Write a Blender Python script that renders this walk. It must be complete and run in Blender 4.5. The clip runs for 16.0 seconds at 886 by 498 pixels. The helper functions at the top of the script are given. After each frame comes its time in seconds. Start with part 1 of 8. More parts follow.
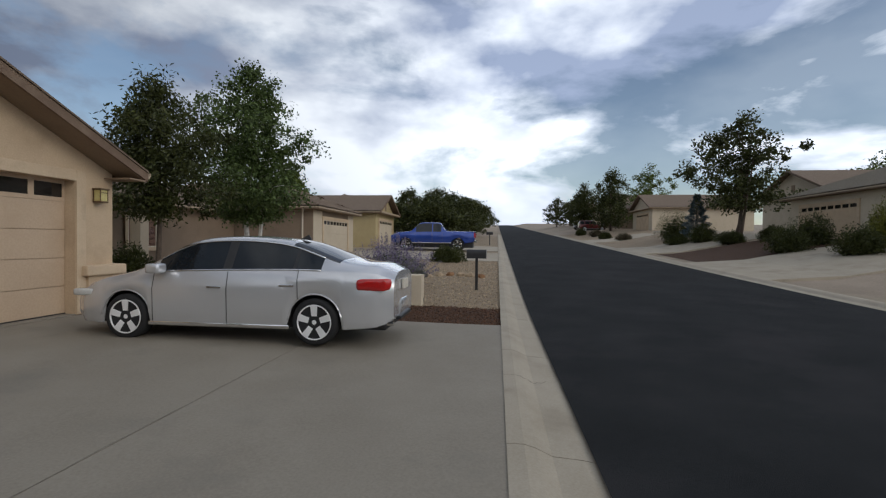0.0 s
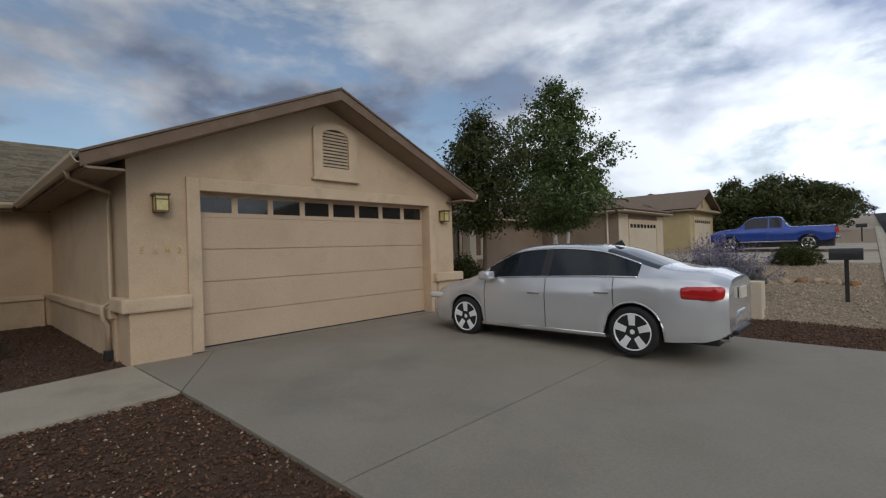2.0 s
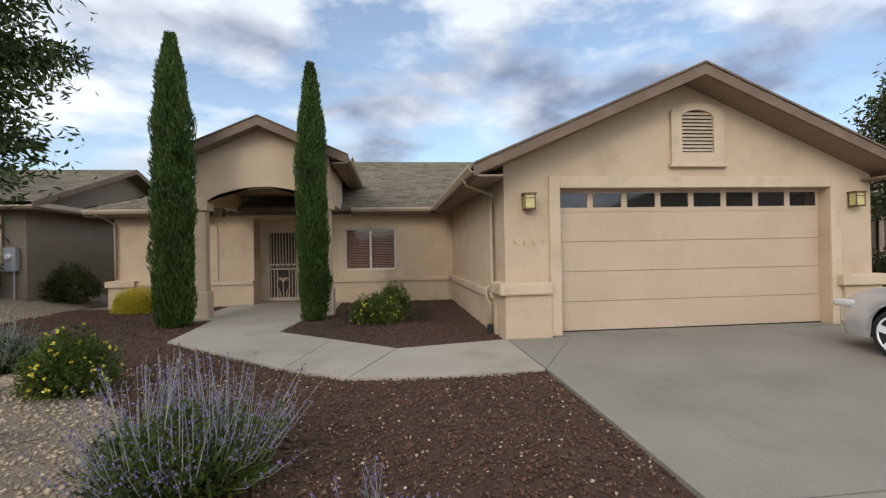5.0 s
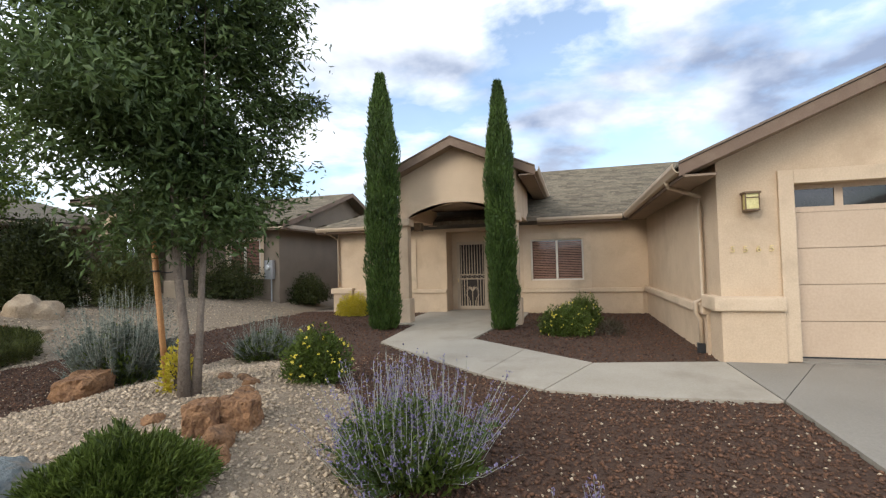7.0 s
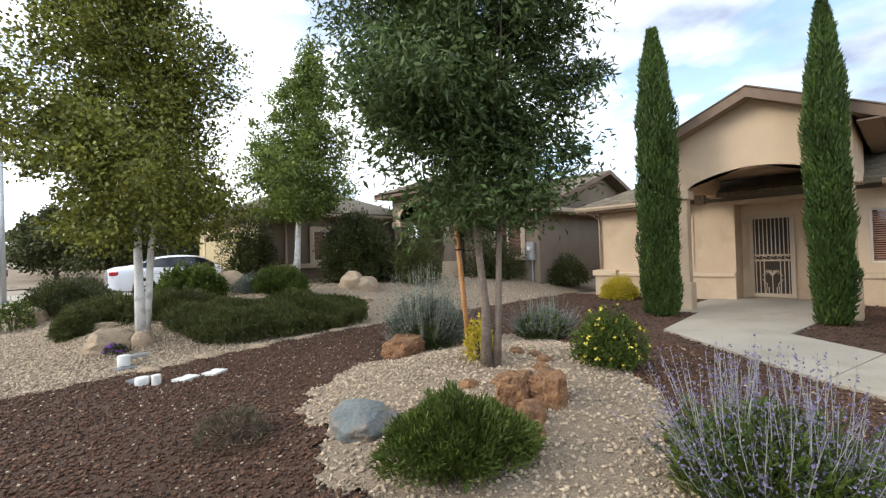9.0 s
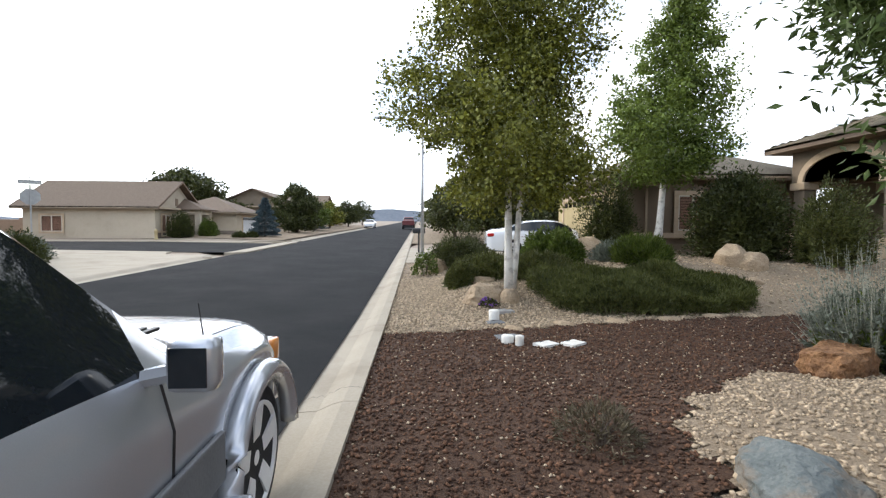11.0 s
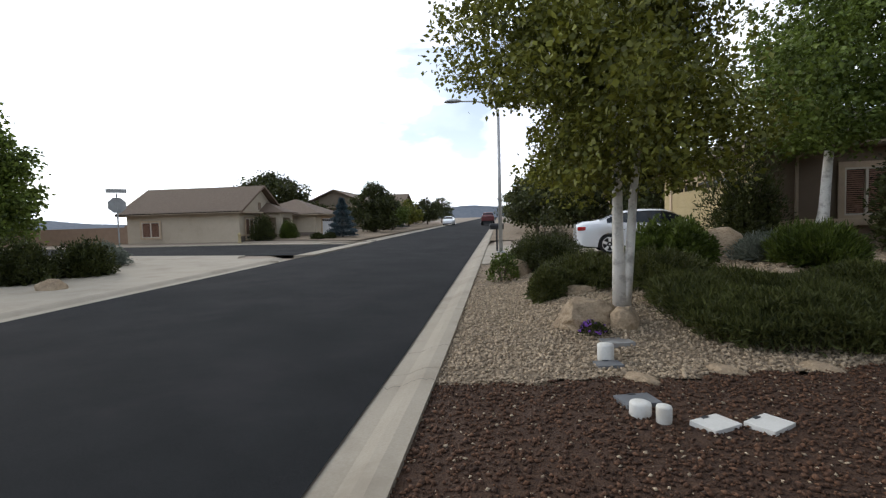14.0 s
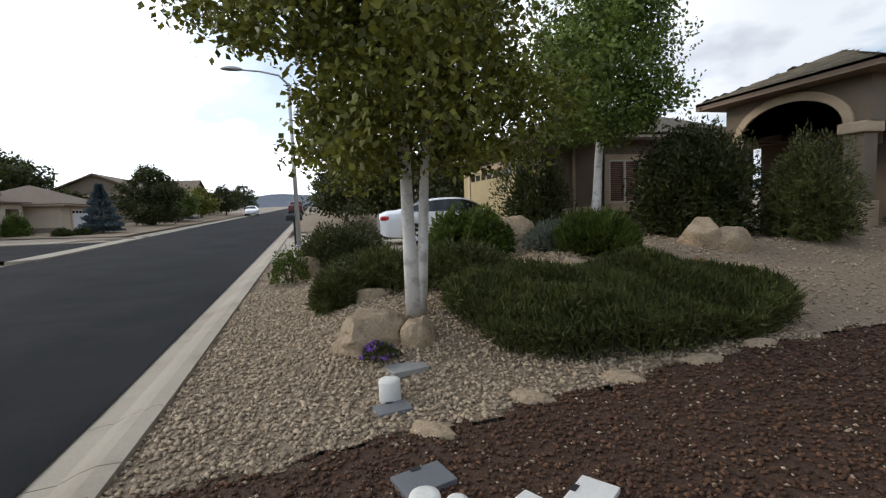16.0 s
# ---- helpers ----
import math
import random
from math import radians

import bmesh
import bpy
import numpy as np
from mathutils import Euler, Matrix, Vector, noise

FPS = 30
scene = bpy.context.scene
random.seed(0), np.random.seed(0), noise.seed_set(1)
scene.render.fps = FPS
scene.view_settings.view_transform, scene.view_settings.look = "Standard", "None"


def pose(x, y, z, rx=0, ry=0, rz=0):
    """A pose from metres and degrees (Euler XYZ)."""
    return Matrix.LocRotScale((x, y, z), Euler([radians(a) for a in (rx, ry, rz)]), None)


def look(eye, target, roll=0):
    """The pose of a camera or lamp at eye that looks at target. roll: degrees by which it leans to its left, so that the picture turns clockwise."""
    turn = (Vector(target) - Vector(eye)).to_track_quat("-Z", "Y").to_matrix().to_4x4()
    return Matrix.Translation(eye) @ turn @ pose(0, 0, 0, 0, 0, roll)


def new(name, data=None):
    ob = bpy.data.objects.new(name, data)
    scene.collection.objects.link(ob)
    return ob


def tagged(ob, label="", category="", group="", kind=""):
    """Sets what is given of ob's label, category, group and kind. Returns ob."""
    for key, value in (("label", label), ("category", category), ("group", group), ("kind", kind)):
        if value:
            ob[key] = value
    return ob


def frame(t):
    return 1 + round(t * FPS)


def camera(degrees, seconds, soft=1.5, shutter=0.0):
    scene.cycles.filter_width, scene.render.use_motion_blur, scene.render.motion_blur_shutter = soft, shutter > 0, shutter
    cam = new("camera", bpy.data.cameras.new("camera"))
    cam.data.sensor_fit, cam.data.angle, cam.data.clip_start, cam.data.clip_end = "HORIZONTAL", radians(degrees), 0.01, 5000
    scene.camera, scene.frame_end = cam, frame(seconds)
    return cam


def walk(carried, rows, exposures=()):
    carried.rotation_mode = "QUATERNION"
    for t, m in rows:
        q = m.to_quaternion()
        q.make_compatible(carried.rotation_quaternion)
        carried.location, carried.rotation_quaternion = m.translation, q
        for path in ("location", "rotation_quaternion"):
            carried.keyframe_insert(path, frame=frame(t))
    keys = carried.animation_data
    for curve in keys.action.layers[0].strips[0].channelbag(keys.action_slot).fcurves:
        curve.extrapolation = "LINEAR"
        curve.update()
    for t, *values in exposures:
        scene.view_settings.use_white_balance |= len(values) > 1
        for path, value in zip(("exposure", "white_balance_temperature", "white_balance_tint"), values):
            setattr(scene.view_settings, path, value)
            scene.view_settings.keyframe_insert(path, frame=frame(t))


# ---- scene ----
cam = camera(87.5, 16.0, soft=1.25, shutter=0.0)
PATH = [
    (0, (-0.090, -8.482, 1.554), (-0.321, -6.496, 1.521), 0.6),
    (0.5, (-0.133, -8.470, 1.566), (-0.660, -6.540, 1.554), -0.3),
    (1, (-0.176, -8.488, 1.567), (-1.006, -6.668, 1.568), -0.9),
    (1.5, (-0.218, -8.479, 1.568), (-1.328, -6.816, 1.550), -0.6),
    (2, (-0.245, -8.474, 1.572), (-1.605, -7.008, 1.575), -1.8),
    (2.5, (-0.266, -8.479, 1.576), (-1.832, -7.234, 1.583), -2.0),
    (3, (-0.274, -8.509, 1.574), (-1.961, -7.435, 1.618), -1.5),
    (3.5, (-0.285, -8.543, 1.574), (-2.088, -7.680, 1.616), -1.6),
    (4, (-0.301, -8.560, 1.583), (-2.201, -7.936, 1.618), -2.0),
    (4.2, (-0.315, -8.559, 1.583), (-2.244, -8.033, 1.604), -1.8),
    (6.3, (-0.286, -8.689, 1.569), (-2.274, -8.892, 1.636), -1.1),
    (6.5, (-0.294, -8.708, 1.572), (-2.272, -8.994, 1.644), -1.3),
    (7, (-0.288, -8.759, 1.577), (-2.211, -9.302, 1.648), -1.4),
    (7.5, (-0.286, -8.857, 1.558), (-2.133, -9.624, 1.596), -0.6),
    (8, (-0.316, -9.019, 1.556), (-2.059, -9.997, 1.620), -1.6),
    (8.5, (-0.295, -9.173, 1.542), (-1.856, -10.423, 1.597), -1.7),
    (9, (-0.290, -9.326, 1.533), (-1.692, -10.751, 1.559), -1.8),
    (9.5, (-0.372, -9.465, 1.505), (-1.618, -11.030, 1.540), -1.0),
    (10, (-0.456, -9.705, 1.515), (-1.486, -11.417, 1.439), 0.5),
    (10.2, (-0.487, -9.818, 1.517), (-1.281, -11.652, 1.431), -0.1),
    (12.3, (-0.506, -11.222, 1.448), (-0.204, -13.196, 1.345), -1.7),
    (12.5, (-0.496, -11.384, 1.454), (-0.148, -13.348, 1.300), -3.3),
    (13, (-0.523, -11.804, 1.459), (-0.157, -13.761, 1.272), -1.2),
    (13.5, (-0.547, -12.213, 1.482), (-0.117, -14.160, 1.336), 0.4),
    (14, (-0.629, -12.604, 1.488), (-0.384, -14.586, 1.385), -1.6),
    (14.5, (-0.768, -13.030, 1.482), (-0.750, -15.027, 1.365), 0.4),
    (15, (-0.865, -13.419, 1.508), (-1.073, -15.405, 1.611), 1.4),
    (15.5, (-0.970, -13.762, 1.507), (-1.285, -15.737, 1.483), -1.0),
    (16, (-1.213, -14.070, 1.507), (-1.743, -15.990, 1.329), -2.3),
]
EXPOSURES = [(0.0, -0.72), (1.5, -0.80), (2.5, -0.50), (4.0, 0.0), (6.5, 0.55), (8.0, 0.85), (10.2, 0.95), (12.3, 0.32), (14.5, -0.12), (16.0, 0.0)]
walk(cam, [(t, look(eye, target, roll)) for t, eye, target, roll in PATH], EXPOSURES)

# ---- world, sun ----
SUN_ELEVATION, SUN_AZIMUTH = 27.0, 118.0     # degrees; azimuth clockwise from +y
world = bpy.data.worlds.new("world")
scene.world = world
world.use_nodes = True
wt = world.node_tree
wt.nodes.clear()


def wnode(kind, **inputs):
    n = wt.nodes.new(kind)
    for k, v in inputs.items():
        n.inputs[k].default_value = v
    return n


sky = wnode("ShaderNodeTexSky")
sky.sky_type, sky.sun_disc = "NISHITA", False
sky.sun_elevation, sky.sun_rotation = radians(SUN_ELEVATION), radians(SUN_AZIMUTH)
sky.air_density, sky.dust_density = 1.0, 0.4
tc = wnode("ShaderNodeTexCoord")
mp = wnode("ShaderNodeMapping")
mp.inputs["Scale"].default_value = (1.0, 1.0, 2.6)
mp.inputs["Location"].default_value = (0.35, 0.1, 0.2)
wt.links.new(tc.outputs["Generated"], mp.inputs["Vector"])
n1 = wnode("ShaderNodeTexNoise", Scale=2.1, Detail=9.0, Roughness=0.55, Distortion=0.25)
n2 = wnode("ShaderNodeTexNoise", Scale=2.1, Detail=7.0, Roughness=0.5)
wt.links.new(mp.outputs[0], n1.inputs["Vector"])
mp2 = wnode("ShaderNodeMapping")
mp2.inputs["Location"].default_value = (3.1, 1.7, 0.4)
mp2.inputs["Scale"].default_value = (1.2, 1.2, 2.4)
wt.links.new(tc.outputs["Generated"], mp2.inputs["Vector"])
wt.links.new(mp2.outputs[0], n2.inputs["Vector"])
cover = wnode("ShaderNodeValToRGB")
cover.color_ramp.elements[0].position, cover.color_ramp.elements[1].position = 0.42, 0.52
cover.color_ramp.elements[0].color = (0.12, 0.12, 0.12, 1)      # thin veil in the gaps
wt.links.new(n1.outputs["Fac"], cover.inputs["Fac"])
tone = wnode("ShaderNodeValToRGB")
cr = tone.color_ramp
cr.elements[0].position, cr.elements[0].color = 0.43, (1.50, 1.60, 1.74, 1)
cr.elements[1].position, cr.elements[1].color = 0.60, (0.44, 0.54, 0.77, 1)
wt.links.new(n2.outputs["Fac"], tone.inputs["Fac"])
# the cloud deck thins and brightens towards the horizon and towards the hidden sun
sep = wnode("ShaderNodeSeparateXYZ")
wt.links.new(tc.outputs["Generated"], sep.inputs[0])
low = wnode("ShaderNodeMapRange")
low.inputs["From Min"].default_value, low.inputs["From Max"].default_value = 0.0, 0.27
low.inputs["To Min"].default_value, low.inputs["To Max"].default_value = 0.75, 0.0
wt.links.new(sep.outputs["Z"], low.inputs["Value"])
sd = Vector((math.sin(radians(SUN_AZIMUTH + 40)), math.cos(radians(SUN_AZIMUTH + 40)), 0.35)).normalized()
dot = wnode("ShaderNodeVectorMath")
dot.operation = "DOT_PRODUCT"
dot.inputs[1].default_value = sd
wt.links.new(tc.outputs["Generated"], dot.inputs[0])
near = wnode("ShaderNodeMapRange")
near.inputs["From Min"].default_value, near.inputs["From Max"].default_value = 0.15, 0.85
near.inputs["To Min"].default_value, near.inputs["To Max"].default_value = 0.0, 0.28
wt.links.new(dot.outputs["Value"], near.inputs["Value"])
pale = wnode("ShaderNodeMix")
pale.data_type = "RGBA"
pale.inputs[7].default_value = (1.02, 1.10, 1.24, 1)
wt.links.new(low.outputs[0], pale.inputs[0])
wt.links.new(tone.outputs["Color"], pale.inputs[6])
glare = wnode("ShaderNodeMix")
glare.data_type = "RGBA"
glare.inputs[7].default_value = (1.9, 1.87, 1.8, 1)
wt.links.new(near.outputs[0], glare.inputs[0])
wt.links.new(pale.outputs[2], glare.inputs[6])
b_sky, b_cloud = wnode("ShaderNodeBackground", Strength=0.15), wnode("ShaderNodeBackground", Strength=1.0)
wt.links.new(sky.outputs[0], b_sky.inputs["Color"])
# darker overhead, where the deck is thickest
thick = wnode("ShaderNodeMapRange")
thick.inputs["From Min"].default_value, thick.inputs["From Max"].default_value = 0.10, 0.85
thick.inputs["To Min"].default_value, thick.inputs["To Max"].default_value = 1.40, 0.90
wt.links.new(sep.outputs["Z"], thick.inputs["Value"])
# the deck is heavier in the west
west = wnode("ShaderNodeMapRange")
west.inputs["From Min"].default_value, west.inputs["From Max"].default_value = -0.75, 0.0
west.inputs["To Min"].default_value, west.inputs["To Max"].default_value = 0.44, 1.1
wt.links.new(sep.outputs["X"], west.inputs["Value"])
both = wnode("ShaderNodeMath")
both.operation = "MULTIPLY"
wt.links.new(thick.outputs[0], both.inputs[0])
wt.links.new(west.outputs[0], both.inputs[1])
deck = wnode("ShaderNodeVectorMath")
deck.operation = "SCALE"
wt.links.new(glare.outputs[2], deck.inputs[0])
wt.links.new(both.outputs[0], deck.inputs["Scale"])
wt.links.new(deck.outputs[0], b_cloud.inputs["Color"])
cov2 = wnode("ShaderNodeMath")
cov2.operation, cov2.use_clamp = "ADD", True
wt.links.new(cover.outputs["Color"], cov2.inputs[0])
wt.links.new(near.outputs[0], cov2.inputs[1])
mixw = wnode("ShaderNodeMixShader")
wt.links.new(cov2.outputs[0], mixw.inputs[0])
wt.links.new(b_sky.outputs[0], mixw.inputs[1])
wt.links.new(b_cloud.outputs[0], mixw.inputs[2])
wout = wnode("ShaderNodeOutputWorld")
wt.links.new(mixw.outputs[0], wout.inputs["Surface"])

sun_data = bpy.data.lights.new("sun", "SUN")
sun_data.energy, sun_data.angle, sun_data.color = 0.9, radians(20), (1.0, 0.91, 0.78)
sun = new("sun", sun_data)
saz, sel = radians(SUN_AZIMUTH), radians(SUN_ELEVATION)
sun.matrix_world = look((40 * math.sin(saz) * math.cos(sel), 40 * math.cos(saz) * math.cos(sel), 40 * math.sin(sel)), (0, 0, 0))


# ---- materials ----
def material(name, c1, c2, rough=0.8, scale=6.0, fine=60.0, bump=0.3, bump_scale=None, metal=0.0, vary=0.0, spec=0.5, stain=None,
             stain_scale=0.8, coat=0.0, island=0.0, dist=0.01):
    """Two-tone procedural surface in world metres: broad mottling, fine grain, bump, optional stains, per-object and per-island variation."""
    m = bpy.data.materials.new(name)
    m.use_nodes = True
    nt = m.node_tree
    p = nt.nodes["Principled BSDF"]
    L = nt.links.new
    geo = nt.nodes.new("ShaderNodeNewGeometry")

    def noise_tex(s, detail=4.0, rough_=0.55):
        n = nt.nodes.new("ShaderNodeTexNoise")
        n.inputs["Scale"].default_value, n.inputs["Detail"].default_value, n.inputs["Roughness"].default_value = s, detail, rough_
        L(geo.outputs["Position"], n.inputs["Vector"])
        return n

    a, b = noise_tex(scale), noise_tex(fine, 3.0)
    avg = nt.nodes.new("ShaderNodeMath")
    avg.operation = "MULTIPLY_ADD"
    avg.inputs[1].default_value = 0.5
    L(b.outputs["Fac"], avg.inputs[0])
    half = nt.nodes.new("ShaderNodeMath")
    half.operation = "MULTIPLY"
    half.inputs[1].default_value = 0.5
    L(a.outputs["Fac"], half.inputs[0])
    L(half.outputs[0], avg.inputs[2])
    ramp = nt.nodes.new("ShaderNodeValToRGB")
    ramp.color_ramp.elements[0].position, ramp.color_ramp.elements[1].position = 0.36, 0.64
    ramp.color_ramp.elements[0].color, ramp.color_ramp.elements[1].color = (*c1, 1), (*c2, 1)
    L(avg.outputs[0], ramp.inputs["Fac"])
    col = ramp.outputs["Color"]
    if stain:
        s = noise_tex(stain_scale, 6.0, 0.65)
        sr = nt.nodes.new("ShaderNodeValToRGB")
        sr.color_ramp.elements[0].position, sr.color_ramp.elements[1].position = 0.52, 0.70
        sr.color_ramp.elements[0].color, sr.color_ramp.elements[1].color = (0, 0, 0, 1), (0.75, 0.75, 0.75, 1)
        L(s.outputs["Fac"], sr.inputs["Fac"])
        mx = nt.nodes.new("ShaderNodeMix")
        mx.data_type = "RGBA"
        mx.inputs[7].default_value = (*stain, 1)
        L(sr.outputs["Color"], mx.inputs[0])
        L(col, mx.inputs[6])
        col = mx.outputs[2]
    if vary or island:
        hsv = nt.nodes.new("ShaderNodeHueSaturation")
        mr = nt.nodes.new("ShaderNodeMapRange")
        k = vary or island
        mr.inputs["To Min"].default_value, mr.inputs["To Max"].default_value = 1 - k, 1 + k
        if island:
            L(geo.outputs["Random Per Island"], mr.inputs["Value"])
        else:
            oi = nt.nodes.new("ShaderNodeObjectInfo")
            L(oi.outputs["Random"], mr.inputs["Value"])
        L(mr.outputs[0], hsv.inputs["Value"])
        L(col, hsv.inputs["Color"])
        col = hsv.outputs["Color"]
    L(col, p.inputs["Base Color"])
    p.inputs["Roughness"].default_value, p.inputs["Metallic"].default_value = rough, metal
    p.inputs["Specular IOR Level"].default_value = spec
    p.inputs["Coat Weight"].default_value = coat
    p.inputs["Coat Roughness"].default_value = 0.04
    if bump:
        bn = noise_tex(bump_scale or fine, 4.0)
        bp = nt.nodes.new("ShaderNodeBump")
        bp.inputs["Strength"].default_value, bp.inputs["Distance"].default_value = bump, dist
        L(bn.outputs["Fac"], bp.inputs["Height"])
        L(bp.outputs[0], p.inputs["Normal"])
    return m


def leaf_material(name, c1, c2, rough=0.5, trans=0.25):
    """Foliage: each leaf its own shade, some light passing through."""
    m = bpy.data.materials.new(name)
    m.use_nodes = True
    nt = m.node_tree
    L = nt.links.new
    p = nt.nodes["Principled BSDF"]
    geo = nt.nodes.new("ShaderNodeNewGeometry")
    ns = nt.nodes.new("ShaderNodeTexNoise")
    ns.inputs["Scale"].default_value = 1.6
    L(geo.outputs["Position"], ns.inputs["Vector"])
    mx0 = nt.nodes.new("ShaderNodeMath")
    mx0.operation = "MULTIPLY_ADD"
    mx0.inputs[1].default_value = 0.6
    L(geo.outputs["Random Per Island"], mx0.inputs[0])
    sc = nt.nodes.new("ShaderNodeMath")
    sc.operation = "MULTIPLY_ADD"
    sc.inputs[1].default_value, sc.inputs[2].default_value = 0.9, -0.25
    L(ns.outputs["Fac"], sc.inputs[0])
    L(sc.outputs[0], mx0.inputs[2])
    ramp = nt.nodes.new("ShaderNodeValToRGB")
    ramp.color_ramp.elements[0].color, ramp.color_ramp.elements[1].color = (*c1, 1), (*c2, 1)
    L(mx0.outputs[0], ramp.inputs["Fac"])
    L(ramp.outputs["Color"], p.inputs["Base Color"])
    p.inputs["Roughness"].default_value = rough
    p.inputs["Specular IOR Level"].default_value = 0.3
    tr = nt.nodes.new("ShaderNodeBsdfTranslucent")
    L(ramp.outputs["Color"], tr.inputs["Color"])
    mix = nt.nodes.new("ShaderNodeMixShader")
    mix.inputs[0].default_value = trans
    L(p.outputs[0], mix.inputs[1])
    L(tr.outputs[0], mix.inputs[2])
    L(mix.outputs[0], nt.nodes["Material Output"].inputs["Surface"])
    return m


STUCCO = material("stucco_tan", (0.50, 0.37, 0.245), (0.60, 0.455, 0.305), 0.92, 1.6, 45, 0.6, 90, stain=(0.43, 0.315, 0.205), stain_scale=0.9)
STUCCO_TRIM = material("stucco_trim", (0.53, 0.40, 0.27), (0.62, 0.48, 0.33), 0.92, 2.0, 45, 0.6, 90, stain=(0.42, 0.32, 0.215), stain_scale=1.7)
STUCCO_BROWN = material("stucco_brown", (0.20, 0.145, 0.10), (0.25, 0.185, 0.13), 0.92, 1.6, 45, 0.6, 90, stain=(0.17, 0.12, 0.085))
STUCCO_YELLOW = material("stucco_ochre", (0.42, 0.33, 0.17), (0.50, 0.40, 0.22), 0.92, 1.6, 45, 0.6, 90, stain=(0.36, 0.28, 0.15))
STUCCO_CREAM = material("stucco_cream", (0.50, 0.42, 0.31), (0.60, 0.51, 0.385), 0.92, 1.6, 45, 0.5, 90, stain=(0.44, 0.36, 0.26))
STUCCO_GREY = material("stucco_grey", (0.20, 0.155, 0.110), (0.25, 0.195, 0.140), 0.92, 1.6, 45, 0.5, 90)
DOOR_PAINT = material("garage_door_paint", (0.47, 0.345, 0.235), (0.545, 0.41, 0.285), 0.62, 1.3, 30, 0.12, 120, stain=(0.45, 0.33, 0.22), stain_scale=0.9)
FASCIA = material("fascia_paint", (0.135, 0.085, 0.054), (0.18, 0.118, 0.077), 0.75, 3, 60, 0.25, stain=(0.20, 0.14, 0.09), stain_scale=3)
GUTTER_METAL = material("gutter_paint", (0.42, 0.32, 0.215), (0.48, 0.37, 0.26), 0.5, 3, 40, 0.05)
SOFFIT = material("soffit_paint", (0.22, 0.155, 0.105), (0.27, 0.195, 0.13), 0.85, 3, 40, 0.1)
SHINGLE = material("roof_shingle", (0.100, 0.082, 0.056), (0.205, 0.170, 0.118), 0.95, 14, 160, 0.6, 220, island=0.28)
SHINGLE_BROWN = material("roof_shingle_brown", (0.145, 0.105, 0.075), (0.21, 0.155, 0.11), 0.95, 7, 120, 0.5, island=0.2)
CONCRETE = material("concrete", (0.212, 0.184, 0.143), (0.268, 0.238, 0.190), 0.85, 0.9, 45, 0.25, 160, stain=(0.175, 0.158, 0.13), stain_scale=0.55)
CONCRETE_PALE = material("concrete_pale", (0.32, 0.275, 0.205), (0.39, 0.34, 0.265), 0.85, 1.2, 50, 0.25, 160, stain=(0.25, 0.21, 0.155), stain_scale=0.9)
ASPHALT = material("asphalt", (0.014, 0.015, 0.016), (0.029, 0.030, 0.031), 0.97, 0.7, 130, 0.8, 170, spec=0.12, stain=(0.034, 0.032, 0.034), stain_scale=0.35)
CRACK = material("crack_dark", (0.11, 0.10, 0.085), (0.16, 0.145, 0.12), 0.95, 8, 60, 0.0)
EARTH = material("dry_earth", (0.24, 0.19, 0.14), (0.36, 0.29, 0.22), 0.95, 0.5, 20, 0.6, 40, stain=(0.20, 0.18, 0.11), stain_scale=0.12)
MULCH = material("brown_gravel_bed", (0.042, 0.019, 0.009), (0.100, 0.051, 0.026), 0.95, 18, 70, 1.0, 60, dist=0.03)
MULCH_STONE = material("brown_stone", (0.054, 0.023, 0.011), (0.140, 0.070, 0.037), 0.9, 30, 120, 0.3, island=0.55)
TAN_BED = material("tan_gravel_bed", (0.20, 0.147, 0.094), (0.345, 0.268, 0.182), 0.95, 16, 60, 1.0, 55, dist=0.03)
TAN_STONE = material("tan_stone", (0.30, 0.228, 0.150), (0.49, 0.385, 0.265), 0.9, 30, 120, 0.3, island=0.4)
ROCK_TAN = material("rock_tan", (0.30, 0.215, 0.13), (0.47, 0.36, 0.24), 0.92, 3.5, 40, 0.9, 22, stain=(0.20, 0.145, 0.095), stain_scale=4, dist=0.04)
ROCK_RUST = material("rock_rust", (0.15, 0.070, 0.030), (0.33, 0.175, 0.080), 0.9, 5.0, 40, 1.0, 12, stain=(0.075, 0.042, 0.025), stain_scale=4, dist=0.08)
ROCK_BLUE = material("rock_blue_grey", (0.10, 0.117, 0.114), (0.175, 0.192, 0.182), 0.9, 4.0, 40, 0.9, 20, stain=(0.30, 0.21, 0.13), stain_scale=3, dist=0.04)
BARK = material("bark_grey_brown", (0.16, 0.12, 0.09), (0.27, 0.215, 0.16), 0.95, 9, 60, 1.0, 35, dist=0.03)
BARK_WHITE = material("bark_birch", (0.76, 0.72, 0.65), (0.86, 0.83, 0.77), 0.85, 6, 50, 0.5, 30, stain=(0.30, 0.27, 0.23), stain_scale=7)
BARK_DARK = material("bark_dark", (0.07, 0.05, 0.038), (0.13, 0.10, 0.075), 0.95, 9, 60, 1.0, 35, dist=0.03)
STAKE = material("stake_wood", (0.42, 0.19, 0.07), (0.52, 0.27, 0.11), 0.75, 9, 50, 0.3)
BIRCH_LEAF = leaf_material("birch_leaf", (0.014, 0.022, 0.004), (0.30, 0.30, 0.045), trans=0.22)
ASH_LEAF = leaf_material("ash_leaf", (0.011, 0.022, 0.005), (0.145, 0.205, 0.060))
GREEN_LEAF = leaf_material("green_leaf", (0.022, 0.034, 0.005), (0.17, 0.225, 0.042))
LIME_LEAF = leaf_material("lime_leaf", (0.027, 0.043, 0.007), (0.23, 0.30, 0.055), trans=0.28)
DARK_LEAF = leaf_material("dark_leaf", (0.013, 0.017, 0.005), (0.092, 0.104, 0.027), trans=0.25)
